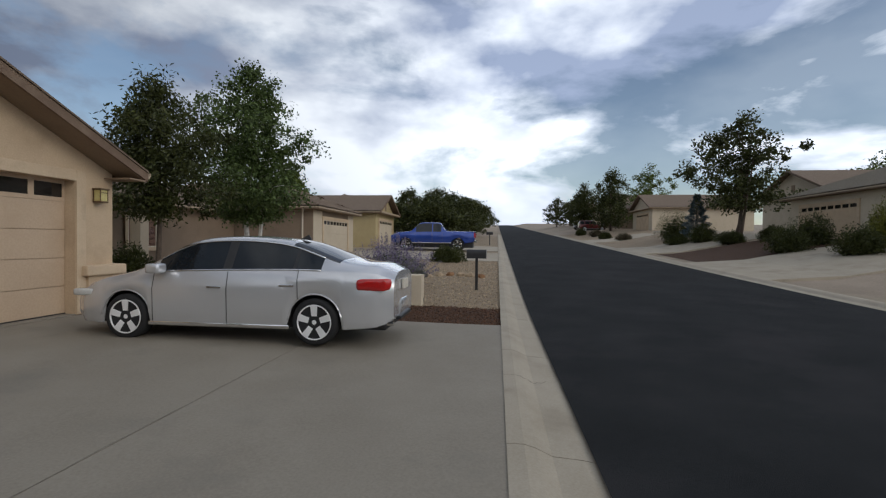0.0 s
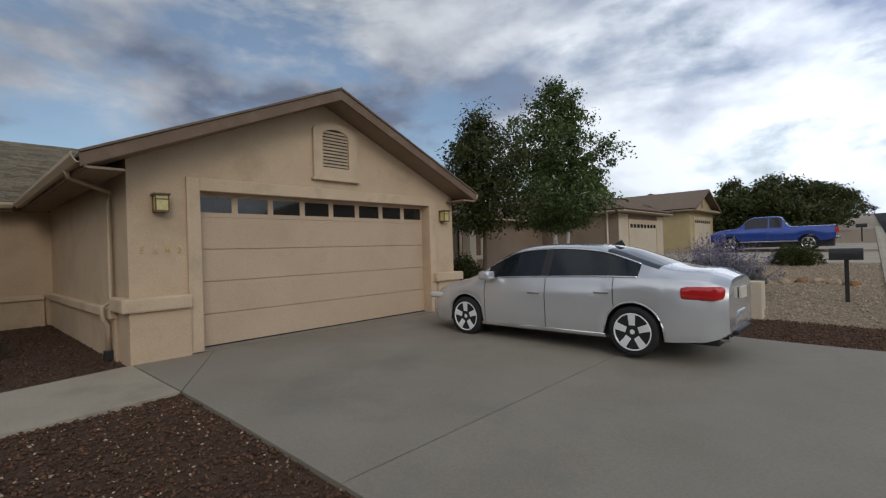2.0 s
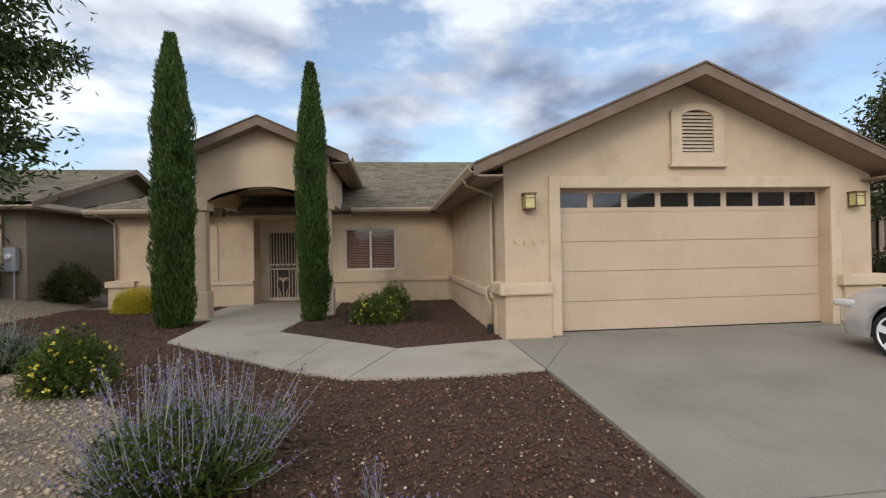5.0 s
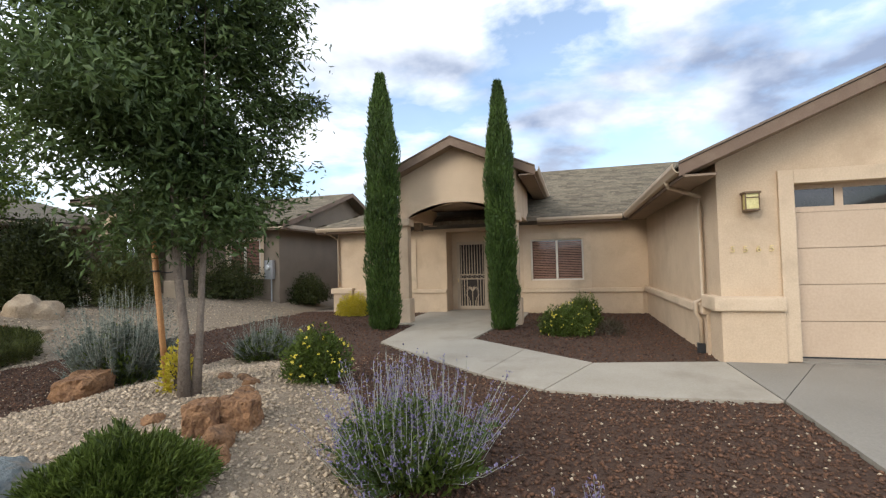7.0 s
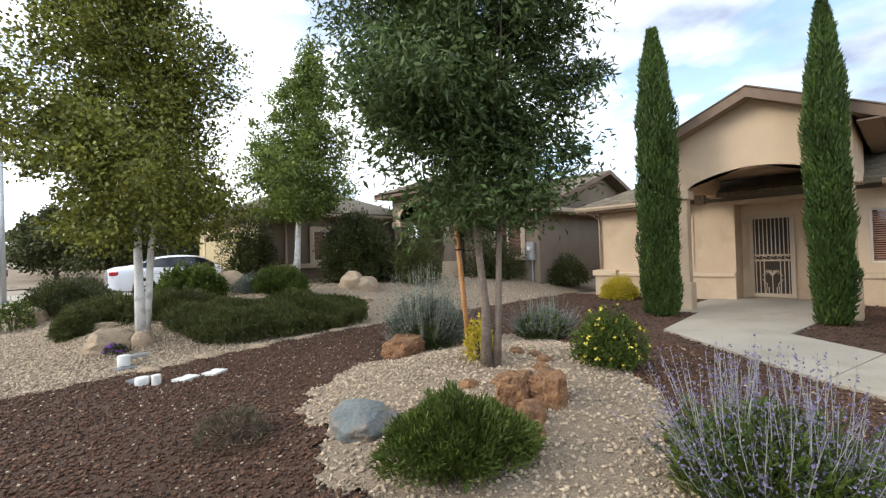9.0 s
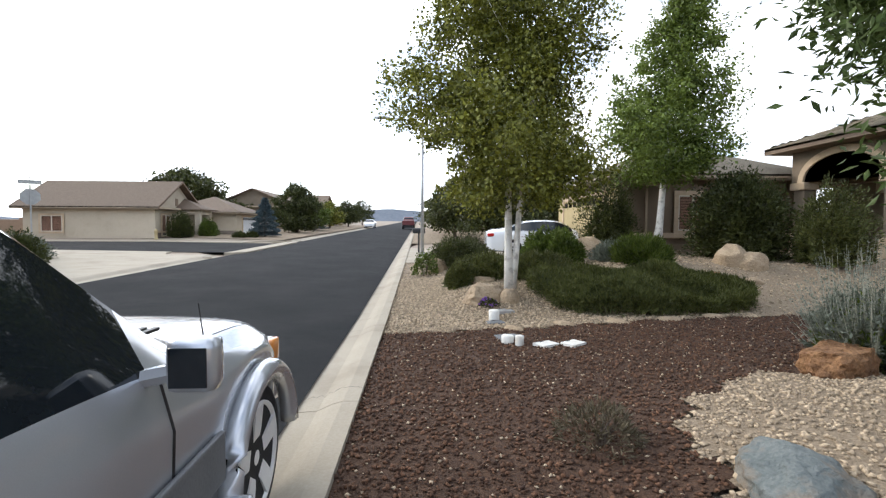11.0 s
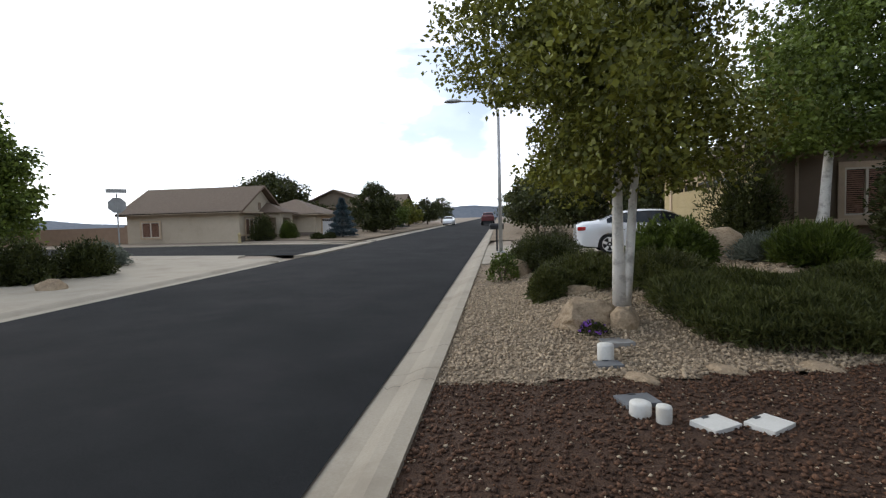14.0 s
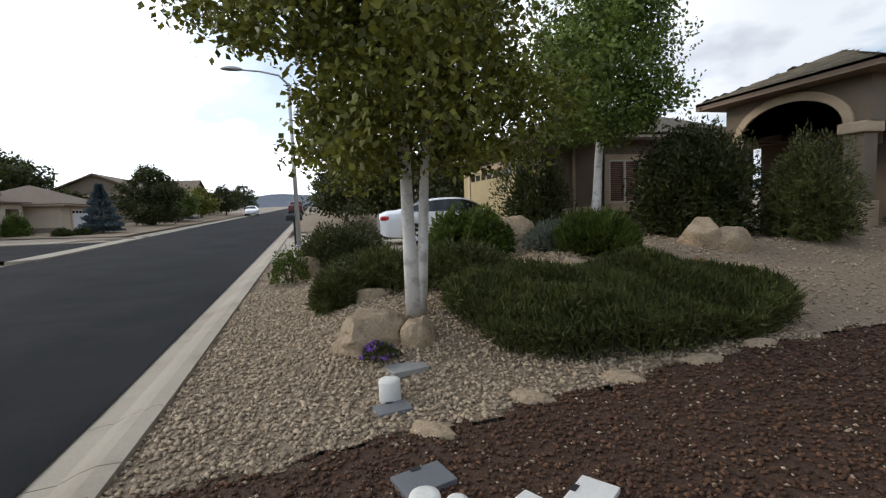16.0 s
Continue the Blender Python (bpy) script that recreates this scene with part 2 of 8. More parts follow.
CYPRESS_LEAF = leaf_material("cypress_leaf", (0.011, 0.025, 0.005), (0.100, 0.160, 0.032), trans=0.15)
JUNIPER_LEAF = leaf_material("juniper_leaf", (0.013, 0.020, 0.005), (0.185, 0.195, 0.055), trans=0.12)
SAGE_LEAF = leaf_material("sage_leaf", (0.072, 0.088, 0.061), (0.257, 0.281, 0.226))
SAGE_STEM = material("sage_stem", (0.26, 0.27, 0.20), (0.40, 0.39, 0.32), 0.8, 9, 60, 0.0)
LAVENDER = leaf_material("lavender_bloom", (0.104, 0.080, 0.152), (0.297, 0.252, 0.387))
YELLOW_LEAF = leaf_material("yellow_foliage", (0.34, 0.28, 0.02), (0.68, 0.55, 0.06))
YELLOW_BLOOM = material("yellow_bloom", (0.75, 0.60, 0.05), (0.85, 0.70, 0.12), 0.6, 9, 60, 0)
PURPLE_BLOOM = material("purple_bloom", (0.16, 0.05, 0.32), (0.26, 0.10, 0.45), 0.6, 9, 60, 0)
SPRUCE_LEAF = leaf_material("spruce_leaf", (0.032, 0.050, 0.054), (0.136, 0.192, 0.216), trans=0.08)
GRASS_DRY = leaf_material("dry_grass", (0.045, 0.038, 0.023), (0.176, 0.144, 0.088))
SILVER = material("silver_car_paint", (0.58, 0.585, 0.60), (0.62, 0.625, 0.64), 0.26, 2, 300, 0.0, metal=0.5, coat=1.0)
SILVER_LIGHT = material("pale_silver_car_paint", (0.50, 0.52, 0.55), (0.54, 0.56, 0.59), 0.26, 2, 300, 0.0, metal=0.55, coat=0.9)
GREY_TRIM = material("grey_cladding", (0.13, 0.135, 0.14), (0.17, 0.175, 0.18), 0.5, 5, 80, 0.1)
BLUE_PAINT = material("blue_car_paint", (0.012, 0.045, 0.26), (0.018, 0.06, 0.32), 0.25, 2, 200, 0, metal=0.3, coat=0.9)
WHITE_PAINT = material("white_car_paint", (0.72, 0.73, 0.74), (0.78, 0.79, 0.80), 0.25, 2, 200, 0, coat=0.9)
RED_PAINT = material("red_car_paint", (0.10, 0.008, 0.010), (0.13, 0.012, 0.012), 0.3, 2, 200, 0, coat=0.8)
RUBBER = material("rubber", (0.009, 0.009, 0.010), (0.017, 0.017, 0.018), 0.85, 8, 80, 0.3)
ALLOY = material("alloy", (0.80, 0.80, 0.80), (0.86, 0.86, 0.86), 0.40, 8, 80, 0.0, metal=0.2)
CHROME = material("chrome", (0.70, 0.70, 0.70), (0.78, 0.78, 0.78), 0.12, 8, 80, 0.0, metal=1.0)
BLACK = material("black_plastic", (0.012, 0.012, 0.013), (0.022, 0.022, 0.023), 0.5, 8, 80, 0.05)
BLACK_METAL = material("black_metal", (0.014, 0.014, 0.015), (0.028, 0.027, 0.026), 0.55, 8, 80, 0.1, metal=0.2)
CAR_GLASS = material("car_glass", (0.010, 0.013, 0.016), (0.014, 0.018, 0.022), 0.03, 2, 20, 0.0, spec=0.4)
WINDOW_GLASS = material("window_glass", (0.012, 0.011, 0.010), (0.020, 0.018, 0.016), 0.04, 2, 20, 0.0, spec=0.55)
RED_LENS = material("red_lens", (0.40, 0.012, 0.012), (0.50, 0.02, 0.02), 0.12, 8, 80, 0.0, coat=0.6)
AMBER_LENS = material("amber_lens", (0.62, 0.20, 0.04), (0.72, 0.28, 0.06), 0.12, 8, 80, 0.0, coat=0.6)
CLEAR_LENS = material("clear_lens", (0.50, 0.50, 0.48), (0.60, 0.60, 0.58), 0.1, 8, 80, 0.0, coat=0.6)
PLATE = material("licence_plate", (0.55, 0.50, 0.42), (0.65, 0.60, 0.50), 0.5, 20, 80, 0.0)
BLIND = material("window_blind", (0.24, 0.12, 0.075), (0.32, 0.17, 0.11), 0.7, 6, 60, 0.1)
VINYL = material("window_frame_vinyl", (0.60, 0.53, 0.42), (0.68, 0.61, 0.50), 0.5, 6, 60, 0.05)
GATE_PAINT = material("gate_paint", (0.46, 0.36, 0.25), (0.52, 0.42, 0.30), 0.5, 6, 60, 0.1)
# near-black brown: the gloom of an unlit interior put into the colour
DARK_INSIDE = material("painted_dark_inside", (0.030, 0.022, 0.018), (0.045, 0.034, 0.027), 0.8, 6, 60, 0.1)
BRONZE = material("bronze_lamp", (0.12, 0.075, 0.04), (0.20, 0.13, 0.07), 0.5, 12, 80, 0.2, metal=0.5)
AMBER_GLASS = material("amber_glass", (0.50, 0.42, 0.16), (0.66, 0.58, 0.26), 0.15, 30, 90, 0.3)
BRASS = material("brass_number", (0.60, 0.46, 0.22), (0.70, 0.55, 0.28), 0.4, 12, 80, 0.1, metal=0.5)
PIPE_WHITE = material("white_plastic", (0.68, 0.66, 0.60), (0.78, 0.76, 0.70), 0.6, 8, 60, 0.1, stain=(0.58, 0.52, 0.42), stain_scale=6)
GALVANISED = material("galvanised_steel", (0.36, 0.36, 0.36), (0.46, 0.46, 0.45), 0.45, 8, 60, 0.1, metal=0.5)
BRICK_WALL = material("block_wall", (0.33, 0.22, 0.15), (0.42, 0.29, 0.20), 0.92, 3, 40, 0.4)
STONE_VENEER = material("stone_veneer", (0.19, 0.15, 0.12), (0.32, 0.26, 0.21), 0.92, 6, 40, 0.8, vary=0.25)
WHITE_BOX = material("white_panel", (0.72, 0.72, 0.72), (0.80, 0.80, 0.80), 0.5, 3, 40, 0.05)
HILL = material("far_hills", (0.10, 0.12, 0.15), (0.15, 0.17, 0.20), 1.0, 0.01, 0.2, 0)


# ---- building helpers ----
def thing(name, loc=(0, 0, 0), rz=0.0, label="", category="", group="", kind=""):
    ob = new(name)
    ob.empty_display_size = 0.2
    ob.matrix_world = pose(*loc, 0, 0, rz)
    return tagged(ob, label, category, group, kind)


def finish(me, mat, smooth):
    me.materials.append(mat)
    if smooth:
        me.polygons.foreach_set("use_smooth", [True] * len(me.polygons))
    me.update()


def part(name, bm, mat, parent=None, label="", smooth=False, kind="", category=""):
    """Links a bmesh as one mesh object under a thing or a part, in the parent's own coordinates."""
    me = bpy.data.meshes.new(name)
    bmesh.ops.recalc_face_normals(bm, faces=bm.faces)
    bm.to_mesh(me)
    bm.free()
    finish(me, mat, smooth)
    ob = new(name, me)
    ob.parent = parent
    return tagged(ob, label, category, "", kind)


def np_part(name, verts, faces, mat, parent=None, label="", smooth=False, kind="", category=""):
    """The same from arrays of vertices and of triangles or quads."""
    verts, faces = np.asarray(verts, np.float32), np.asarray(faces, np.int32)
    me = bpy.data.meshes.new(name)
    n, k = faces.shape
    me.vertices.add(len(verts))
    me.vertices.foreach_set("co", verts.ravel())
    me.loops.add(n * k)
    me.loops.foreach_set("vertex_index", faces.ravel())
    me.polygons.add(n)
    me.polygons.foreach_set("loop_start", np.arange(0, n * k, k, dtype=np.int32))
    me.validate()
    me.update(calc_edges=True)
    finish(me, mat, smooth)
    ob = new(name, me)
    ob.parent = parent
    return tagged(ob, label, category, "", kind)


def box(bm, x0, x1, y0, y1, z0, z1, bevel=0.0):
    r = bmesh.ops.create_cube(bm, size=1.0)
    vs = r["verts"]
    for v in vs:
        v.co = ((x0 + x1) / 2 + v.co.x * (x1 - x0), (y0 + y1) / 2 + v.co.y * (y1 - y0), (z0 + z1) / 2 + v.co.z * (z1 - z0))
    if bevel:
        es = list({e for v in vs for e in v.link_edges})
        bmesh.ops.bevel(bm, geom=es, offset=bevel, segments=2, affect="EDGES", profile=0.6)
    return bm


def boxed(*a, **k):
    return box(bmesh.new(), *a, **k)


def prism(bm, poly, axis, a, b):
    """A flat polygon pushed from a to b along an axis: x takes (y, z) pairs, y takes (x, z), z takes (x, y)."""
    put = {"x": lambda p, d: (d, p[0], p[1]), "y": lambda p, d: (p[0], d, p[1]), "z": lambda p, d: (p[0], p[1], d)}[axis]
    lo, hi = [bm.verts.new(put(p, a)) for p in poly], [bm.verts.new(put(p, b)) for p in poly]
    bm.faces.new(lo)
    bm.faces.new(hi[::-1])
    for i in range(len(poly)):
        j = (i + 1) % len(poly)
        bm.faces.new((lo[i], hi[i], hi[j], lo[j]))
    return bm


def tube(bm, pts, radii, n=6, cap=True):
    """A tapered round bar along points."""
    pts = [Vector(p) for p in pts]
    if not hasattr(radii, "__len__"):
        radii = [radii] * len(pts)
    rings = []
    for i, p in enumerate(pts):
        d = (pts[min(i + 1, len(pts) - 1)] - pts[max(i - 1, 0)]).normalized()
        u = d.cross(Vector((0, 0, 1)) if abs(d.z) < 0.9 else Vector((1, 0, 0))).normalized()
        w = d.cross(u)
        rings.append([bm.verts.new(p + radii[i] * (math.cos(q) * u + math.sin(q) * w)) for q in (2 * math.pi * k / n for k in range(n))])
    for a, b in zip(rings, rings[1:]):
        for k in range(n):
            bm.faces.new((a[k], a[(k + 1) % n], b[(k + 1) % n], b[k]))
    if cap:
        bm.faces.new(rings[0][::-1])
        bm.faces.new(rings[-1])
    return bm


def lathe(bm, profile, n=24, axis="z", c=(0, 0, 0)):
    """A profile of (radius, height) pairs turned about an axis through c."""
    put = {"z": lambda r, h, q: (r * math.cos(q), r * math.sin(q), h), "y": lambda r, h, q: (r * math.cos(q), h, r * math.sin(q)),
           "x": lambda r, h, q: (h, r * math.cos(q), r * math.sin(q))}[axis]
    rings = [[bm.verts.new(Vector(c) + Vector(put(r, h, 2 * math.pi * k / n))) for k in range(n)] for r, h in profile]
    for a, b in zip(rings, rings[1:]):
        for k in range(n):
            bm.faces.new((a[k], a[(k + 1) % n], b[(k + 1) % n], b[k]))
    for ring in (rings[0], rings[-1]):
        bm.faces.new(ring)
    return bm


def smooth01(v):
    v = np.clip(v, 0, 1)
    return v * v * (3 - 2 * v)


# ---- terrain ----
def road_z(y):
    y = np.asarray(y, float)
    return np.where(y > 0, 0.043 * y * y / (np.abs(y) + 6), np.where(y < -18, 0.02 * (-y - 18), 0.0))


def ground_z(x, y):
    """Height of the land: the street's own rise, yards that climb gently from it, the planting mound and the neighbour's bench."""
    x, y = np.asarray(x, float), np.asarray(y, float)
    z = road_z(y) + 0.10 * smooth01(-x / 6.0) + 0.10 * smooth01((x - 9.6) / 6.0)
    z = z + 1.15 * smooth01((x - 10.5) / 9) * smooth01((y + 2) / 16)
    d = np.hypot((x + 4.2) / 2.4, (y + 12.5) / 1.9)
    z = z + 0.24 * smooth01(1.25 - d)
    z = z + 0.24 * smooth01((-y - 17.5) / 1.7) * smooth01((-x - 0.7) / 1.4) * smooth01((y + 27.5) / 3)
    z = z + 0.32 * smooth01((-y - 19.2) / 1.4) * smooth01((-x - 3.4) / 1.6) * smooth01((y + 28) / 3)
    z = z + 0.12 * smooth01((x - 10.5) / 8) * smooth01((-y - 42) / 8) * smooth01((y + 110) / 20)
    z = z + 0.22 * smooth01((-y - 17.0) / 3) * smooth01((-x - 9.0) / 4) * (1 - smooth01((-y - 19.2) / 1.4) * 0.9)
    return z


def east_shift(y):
    """The far kerb draws nearer to the south."""
    return -0.95 * smooth01((-np.asarray(y, float) - 2.0) / 12.0)


def gz(x, y):
    return float(ground_z(x, y))


def sheet(name, xs, ys, lift, mat, label, category, parent=None, inside=None, kind="structure", skirt=0.0):
    """A piece of ground cover that follows the land, on a grid, kept where inside(x, y) holds."""
    X, Y = np.meshgrid(xs, ys)
    Z = ground_z(X, Y) + lift
    v = np.stack([X, Y, Z], -1).reshape(-1, 3)
    nx, ny = len(xs), len(ys)
    i, j = np.meshgrid(np.arange(nx - 1), np.arange(ny - 1))
    a = (j * nx + i).ravel()
    f = np.stack([a, a + 1, a + nx + 1, a + nx], -1)
    if inside is not None:
        c = v[f].mean(1)
        f = f[inside(c[:, 0], c[:, 1])]
    return np_part(name, v, f, mat, parent, label, True, kind, category)


def in_poly(poly):
    poly = np.asarray(poly, float)

    def test(x, y):
        x, y = np.asarray(x, float), np.asarray(y, float)
        hit = np.zeros(x.shape, bool)
        for (x1, y1), (x2, y2) in zip(poly, np.roll(poly, -1, 0)):
            hit ^= ((y1 > y) != (y2 > y)) & (x < (x2 - x1) * (y - y1) / (y2 - y1 + 1e-12) + x1)
        return hit
    return test


def slab(name, poly, top, mat, label, parent=None, thick=0.12, category="concrete slab", cell=0.5, kind="structure"):
    """A cast slab with real edges: its top follows the land at the given lift."""
    bm = bmesh.new()
    lo = [bm.verts.new((x, y, 0)) for x, y in poly]
    face = bm.faces.new(lo)
    bmesh.ops.triangulate(bm, faces=[face])
    bmesh.ops.subdivide_edges(bm, edges=[e for e in bm.edges if e.calc_length() > 1.2], cuts=4, use_grid_fill=True)
    ext = bmesh.ops.extrude_face_region(bm, geom=bm.faces[:])
    up = {g for g in ext["geom"] if isinstance(g, bmesh.types.BMVert)}
    for v in bm.verts:
        v.co.z = gz(v.co.x, v.co.y) + (top if v in up else top - thick)
    return part(name, bm, mat, parent, label, False, kind, category)


# ---- ground, street, kerbs, slabs ----
rng = np.random.default_rng(7)


def span(a, b, step):
    return np.linspace(a, b, max(2, int(round((b - a) / step)) + 1))


gx = np.unique(np.concatenate([span(-900, -60, 60), span(-60, -18, 3), span(-18, 0, 0.5), [-0.02, 0.0], [9.65], span(10, 30, 2), span(30, 900, 60)]))
gx = gx[(gx <= 0) | (gx >= 9.6)]
gy = np.unique(np.concatenate([span(-900, -120, 60), span(-120, -32, 4), span(-32, 8, 0.5), span(8, 60, 3), span(60, 900, 60)]))
X, Y = np.meshgrid(gx, gy)
Z = ground_z(X, np.clip(Y, -330, 300)) - 0.05 - 0.12 * ((X > -0.3) & (X < 9.8))
gv = np.stack([X, Y, Z], -1).reshape(-1, 3)
i, j = np.meshgrid(np.arange(len(gx) - 1), np.arange(len(gy) - 1))
a = (j * len(gx) + i).ravel()
np_part("ground", gv, np.stack([a, a + 1, a + len(gx) + 1, a + len(gx)], -1), EARTH, None, "dry tan desert earth between the yards", True, "structure", "ground")

SIDE_STREET = (-42.0, -32.5)
rx = np.array([0.64, 1.5, 3.0, 4.8, 6.6, 8.1, 9.02])
crown = np.array([-0.035, -0.015, 0.015, 0.03, 0.015, -0.015, -0.035])
ry = np.unique(np.concatenate([span(-320, -60, 10), span(-60, 60, 1.5), span(60, 300, 10)]))
X, Y = np.meshgrid(rx, ry)
Z = road_z(Y) + crown[None, :]
X = X + (X > 0.7) * (X - 0.7) / 8.32 * east_shift(Y)
X = X - (X < 0.7) * 0.12 * smooth01((-Y - 8.0) / 4.0)       # the tarmac laps further over the gutter to the south
Z = Z + (X < 0.7) * 0.004
rv = np.stack([X, Y, Z], -1).reshape(-1, 3)
i, j = np.meshgrid(np.arange(len(rx) - 1), np.arange(len(ry) - 1))
a = (j * len(rx) + i).ravel()
np_part("road", rv, np.stack([a, a + 1, a + len(rx) + 1, a + len(rx)], -1), ASPHALT, None, "dark weathered asphalt residential street", True, "structure", "road")
X, Y = np.meshgrid(span(8.05, 90, 4), np.linspace(SIDE_STREET[0] + 0.65, SIDE_STREET[1] - 0.65, 5))
Z = road_z(Y) - 0.03 + 0.10 * smooth01((X - 9.6) / 6.0)
sv = np.stack([X, Y, Z], -1).reshape(-1, 3)
n = X.shape[1]
i, j = np.meshgrid(np.arange(n - 1), np.arange(4))
a = (j * n + i).ravel()
np_part("side_road", sv, np.stack([a, a + 1, a + n + 1, a + n], -1), ASPHALT, None, "dark asphalt side street joining the road", True, "structure", "road")


def kerb_run(name, y0, y1, flip, step, label):
    """A rolled concrete gutter and kerb, cast in separate lengths with open joints."""
    root = thing(name, (0, 0, 0), 0, label, "kerb", "", "structure")
    prof = [(0.0, 0.045), (0.13, 0.045), (0.22, 0.02), (0.34, -0.035), (0.48, -0.045), (0.56, -0.050), (0.655, -0.065)]
    y = y0
    while y < y1 - 0.01:
        e = min(y + step, y1)
        bm = bmesh.new()
        rows = []
        for q in np.linspace(y + 0.006, e - 0.006, 4):
            z = float(road_z(q))
            ex = 9.66 + float(east_shift(q))
            rows.append([bm.verts.new(((ex - px) if flip else px, q, z + pz)) for px, pz in prof + [(0.655, -0.2), (0.0, -0.2)]])
        m = len(rows[0])
        for r0, r1 in zip(rows, rows[1:]):
            for k in range(m):
                bm.faces.new((r0[k], r0[(k + 1) % m], r1[(k + 1) % m], r1[k]))
        bm.faces.new(rows[0])
        bm.faces.new(rows[-1][::-1])
        part("kerb_segment", bm, CONCRETE_PALE, root)
        y = e


kerb_run("kerb_west", -66, 70, False, 3.05, "pale rolled concrete kerb and gutter with cracks")
kerb_run("kerb_east_a", SIDE_STREET[1] + 1.5, 70, True, 3.05, "pale rolled concrete kerb across the street")
kerb_run("kerb_east_b", -110, SIDE_STREET[0] - 1.5, True, 6.1, "pale rolled concrete kerb beyond the side street")
for nm, y0, y1, sg in (("apron_north", SIDE_STREET[1] - 0.7, SIDE_STREET[1] + 2.6, 1), ("apron_south", SIDE_STREET[0] - 2.6, SIDE_STREET[0] + 0.7, -1)):
    pts = [(8.05, y1 if sg > 0 else y0)] + [(8.05 + 3.2 * math.sin(q), (y0 + 3.3 - 3.2 * math.cos(q) + 0.0) if sg < 0 else (y1 - 3.3 + 3.2 * math.cos(q))) for q in np.linspace(0.2, 1.5, 7)]
    pts += [(40, y1 - 3.2), (40, y1 - 2.5), (12.0, y1 - 2.4), (8.75, y1)] if sg > 0 else [(40, y0 + 3.2), (40, y0 + 2.5), (12.0, y0 + 2.4), (8.75, y0)]
    slab(nm, pts, 0.01, CONCRETE_PALE, "pale concrete kerb return at the side street corner", None, 0.15)
slab("cross_gutter", [(7.7, -32.6), (8.5, -32.2), (8.5, -42.4), (7.7, -42.0)], 0.035, CONCRETE_PALE, "pale concrete cross gutter over the side street mouth", None, 0.15)


def crack(name, pts, width, parent=None):
    """A thin wandering crack, laid just proud of the slab it crosses."""
    v, f = [], []
    for k, (x, y, z) in enumerate(pts):
        d = np.array(pts[min(k + 1, len(pts) - 1)][:2]) - np.array(pts[max(k - 1, 0)][:2])
        nrm = np.array([-d[1], d[0]]) / (np.hypot(*d) + 1e-9) * width / 2 * (0.6 + 0.8 * rng.random())
        v += [(x - nrm[0], y - nrm[1], z), (x + nrm[0], y + nrm[1], z)]
        if k:
            f.append((2 * k - 2, 2 * k - 1, 2 * k + 1, 2 * k))
    return np_part(name, v, f, CRACK, parent, "thin dark crack in the concrete", False, "structure", "crack")


def wander(x0, y0, x1, y1, n, amp, lift):
    out = []
    for k in range(n):
        s = k / (n - 1)
        x, y = x0 + (x1 - x0) * s + amp * rng.normal(), y0 + (y1 - y0) * s + amp * rng.normal()
        out.append((x, y, gz(min(x, -0.001), y) + lift))
    return out


# driveway slabs of this house, with control joints between them
drive = thing("driveway", (0, 0, 0), 0, "broad pale grey concrete driveway with control joints", "driveway", "", "structure")
J = 0.004
for poly in ([(-2.8 + J, -6.76), (0.004, -6.76), (0.004, -J), (-2.8 + J, -J)],
             [(-5.74, -6.76), (-2.8 - J, -6.76), (-2.8 - J, -J), (-8.0, -J), (-8.0, -5.50)],
             [(-7.66, -6.76), (-5.76, -6.76), (-8.0, -5.51), (-8.0, -6.0)]):
    slab("slab", poly, 0.035, CONCRETE, "", drive, 0.12, "")
for o in drive.children:
    o["category"] = ""
crack("driveway_crack_b", wander(-2.8, -6.7, -2.8, -3.2, 30, 0.006, 0.039), 0.004)
for q in (-3.2, -14.5, -16.85, -18.05):
    pts = []
    for s in np.linspace(0.01, 0.49, 14):
        pz = float(np.interp(s, [0, 0.13, 0.22, 0.34, 0.5, 0.655], [0.045, 0.045, 0.02, -0.035, -0.045, -0.06]))
        pts.append((s, q + 0.03 * rng.normal() + 0.08 * s, float(road_z(q)) + pz + 0.004))
    crack("kerb_crack", pts, 0.009)

walk_poly = [(-5.74, -6.775), (-5.66, -7.9), (-5.74, -9.15), (-6.35, -10.0), (-8.6, -12.40), (-11.25, -12.62), (-11.25, -13.2), (-14.33, -13.2), (-14.33, -10.1), (-11.25, -10.1),
             (-11.25, -10.5), (-9.25, -10.72), (-7.32, -8.55), (-7.66, -6.85), (-7.66, -6.775)]
path = thing("front_walk", (0, 0, 0), 0, "pale concrete front walk bending to the porch", "walkway", "", "structure")
for poly in ([(-5.75, -6.775), (-5.66, -7.9), (-5.74, -9.13), (-7.31, -8.54), (-7.66, -6.85), (-7.66, -6.775)],
             [(-5.745, -9.145), (-6.35, -10.0), (-8.26, -9.61), (-7.325, -8.555)],
             [(-6.36, -10.01), (-8.6, -12.40), (-9.24, -10.71), (-8.27, -9.62)],
             [(-8.61, -12.405), (-11.25, -12.62), (-11.25, -10.51), (-9.25, -10.725)],
             [(-11.26, -13.2), (-14.95, -13.2), (-14.95, -10.1), (-11.26, -10.1)]):
    slab("slab", poly, 0.03, CONCRETE_PALE, "", path, 0.12, "")
for o in path.children:
    o["category"] = ""
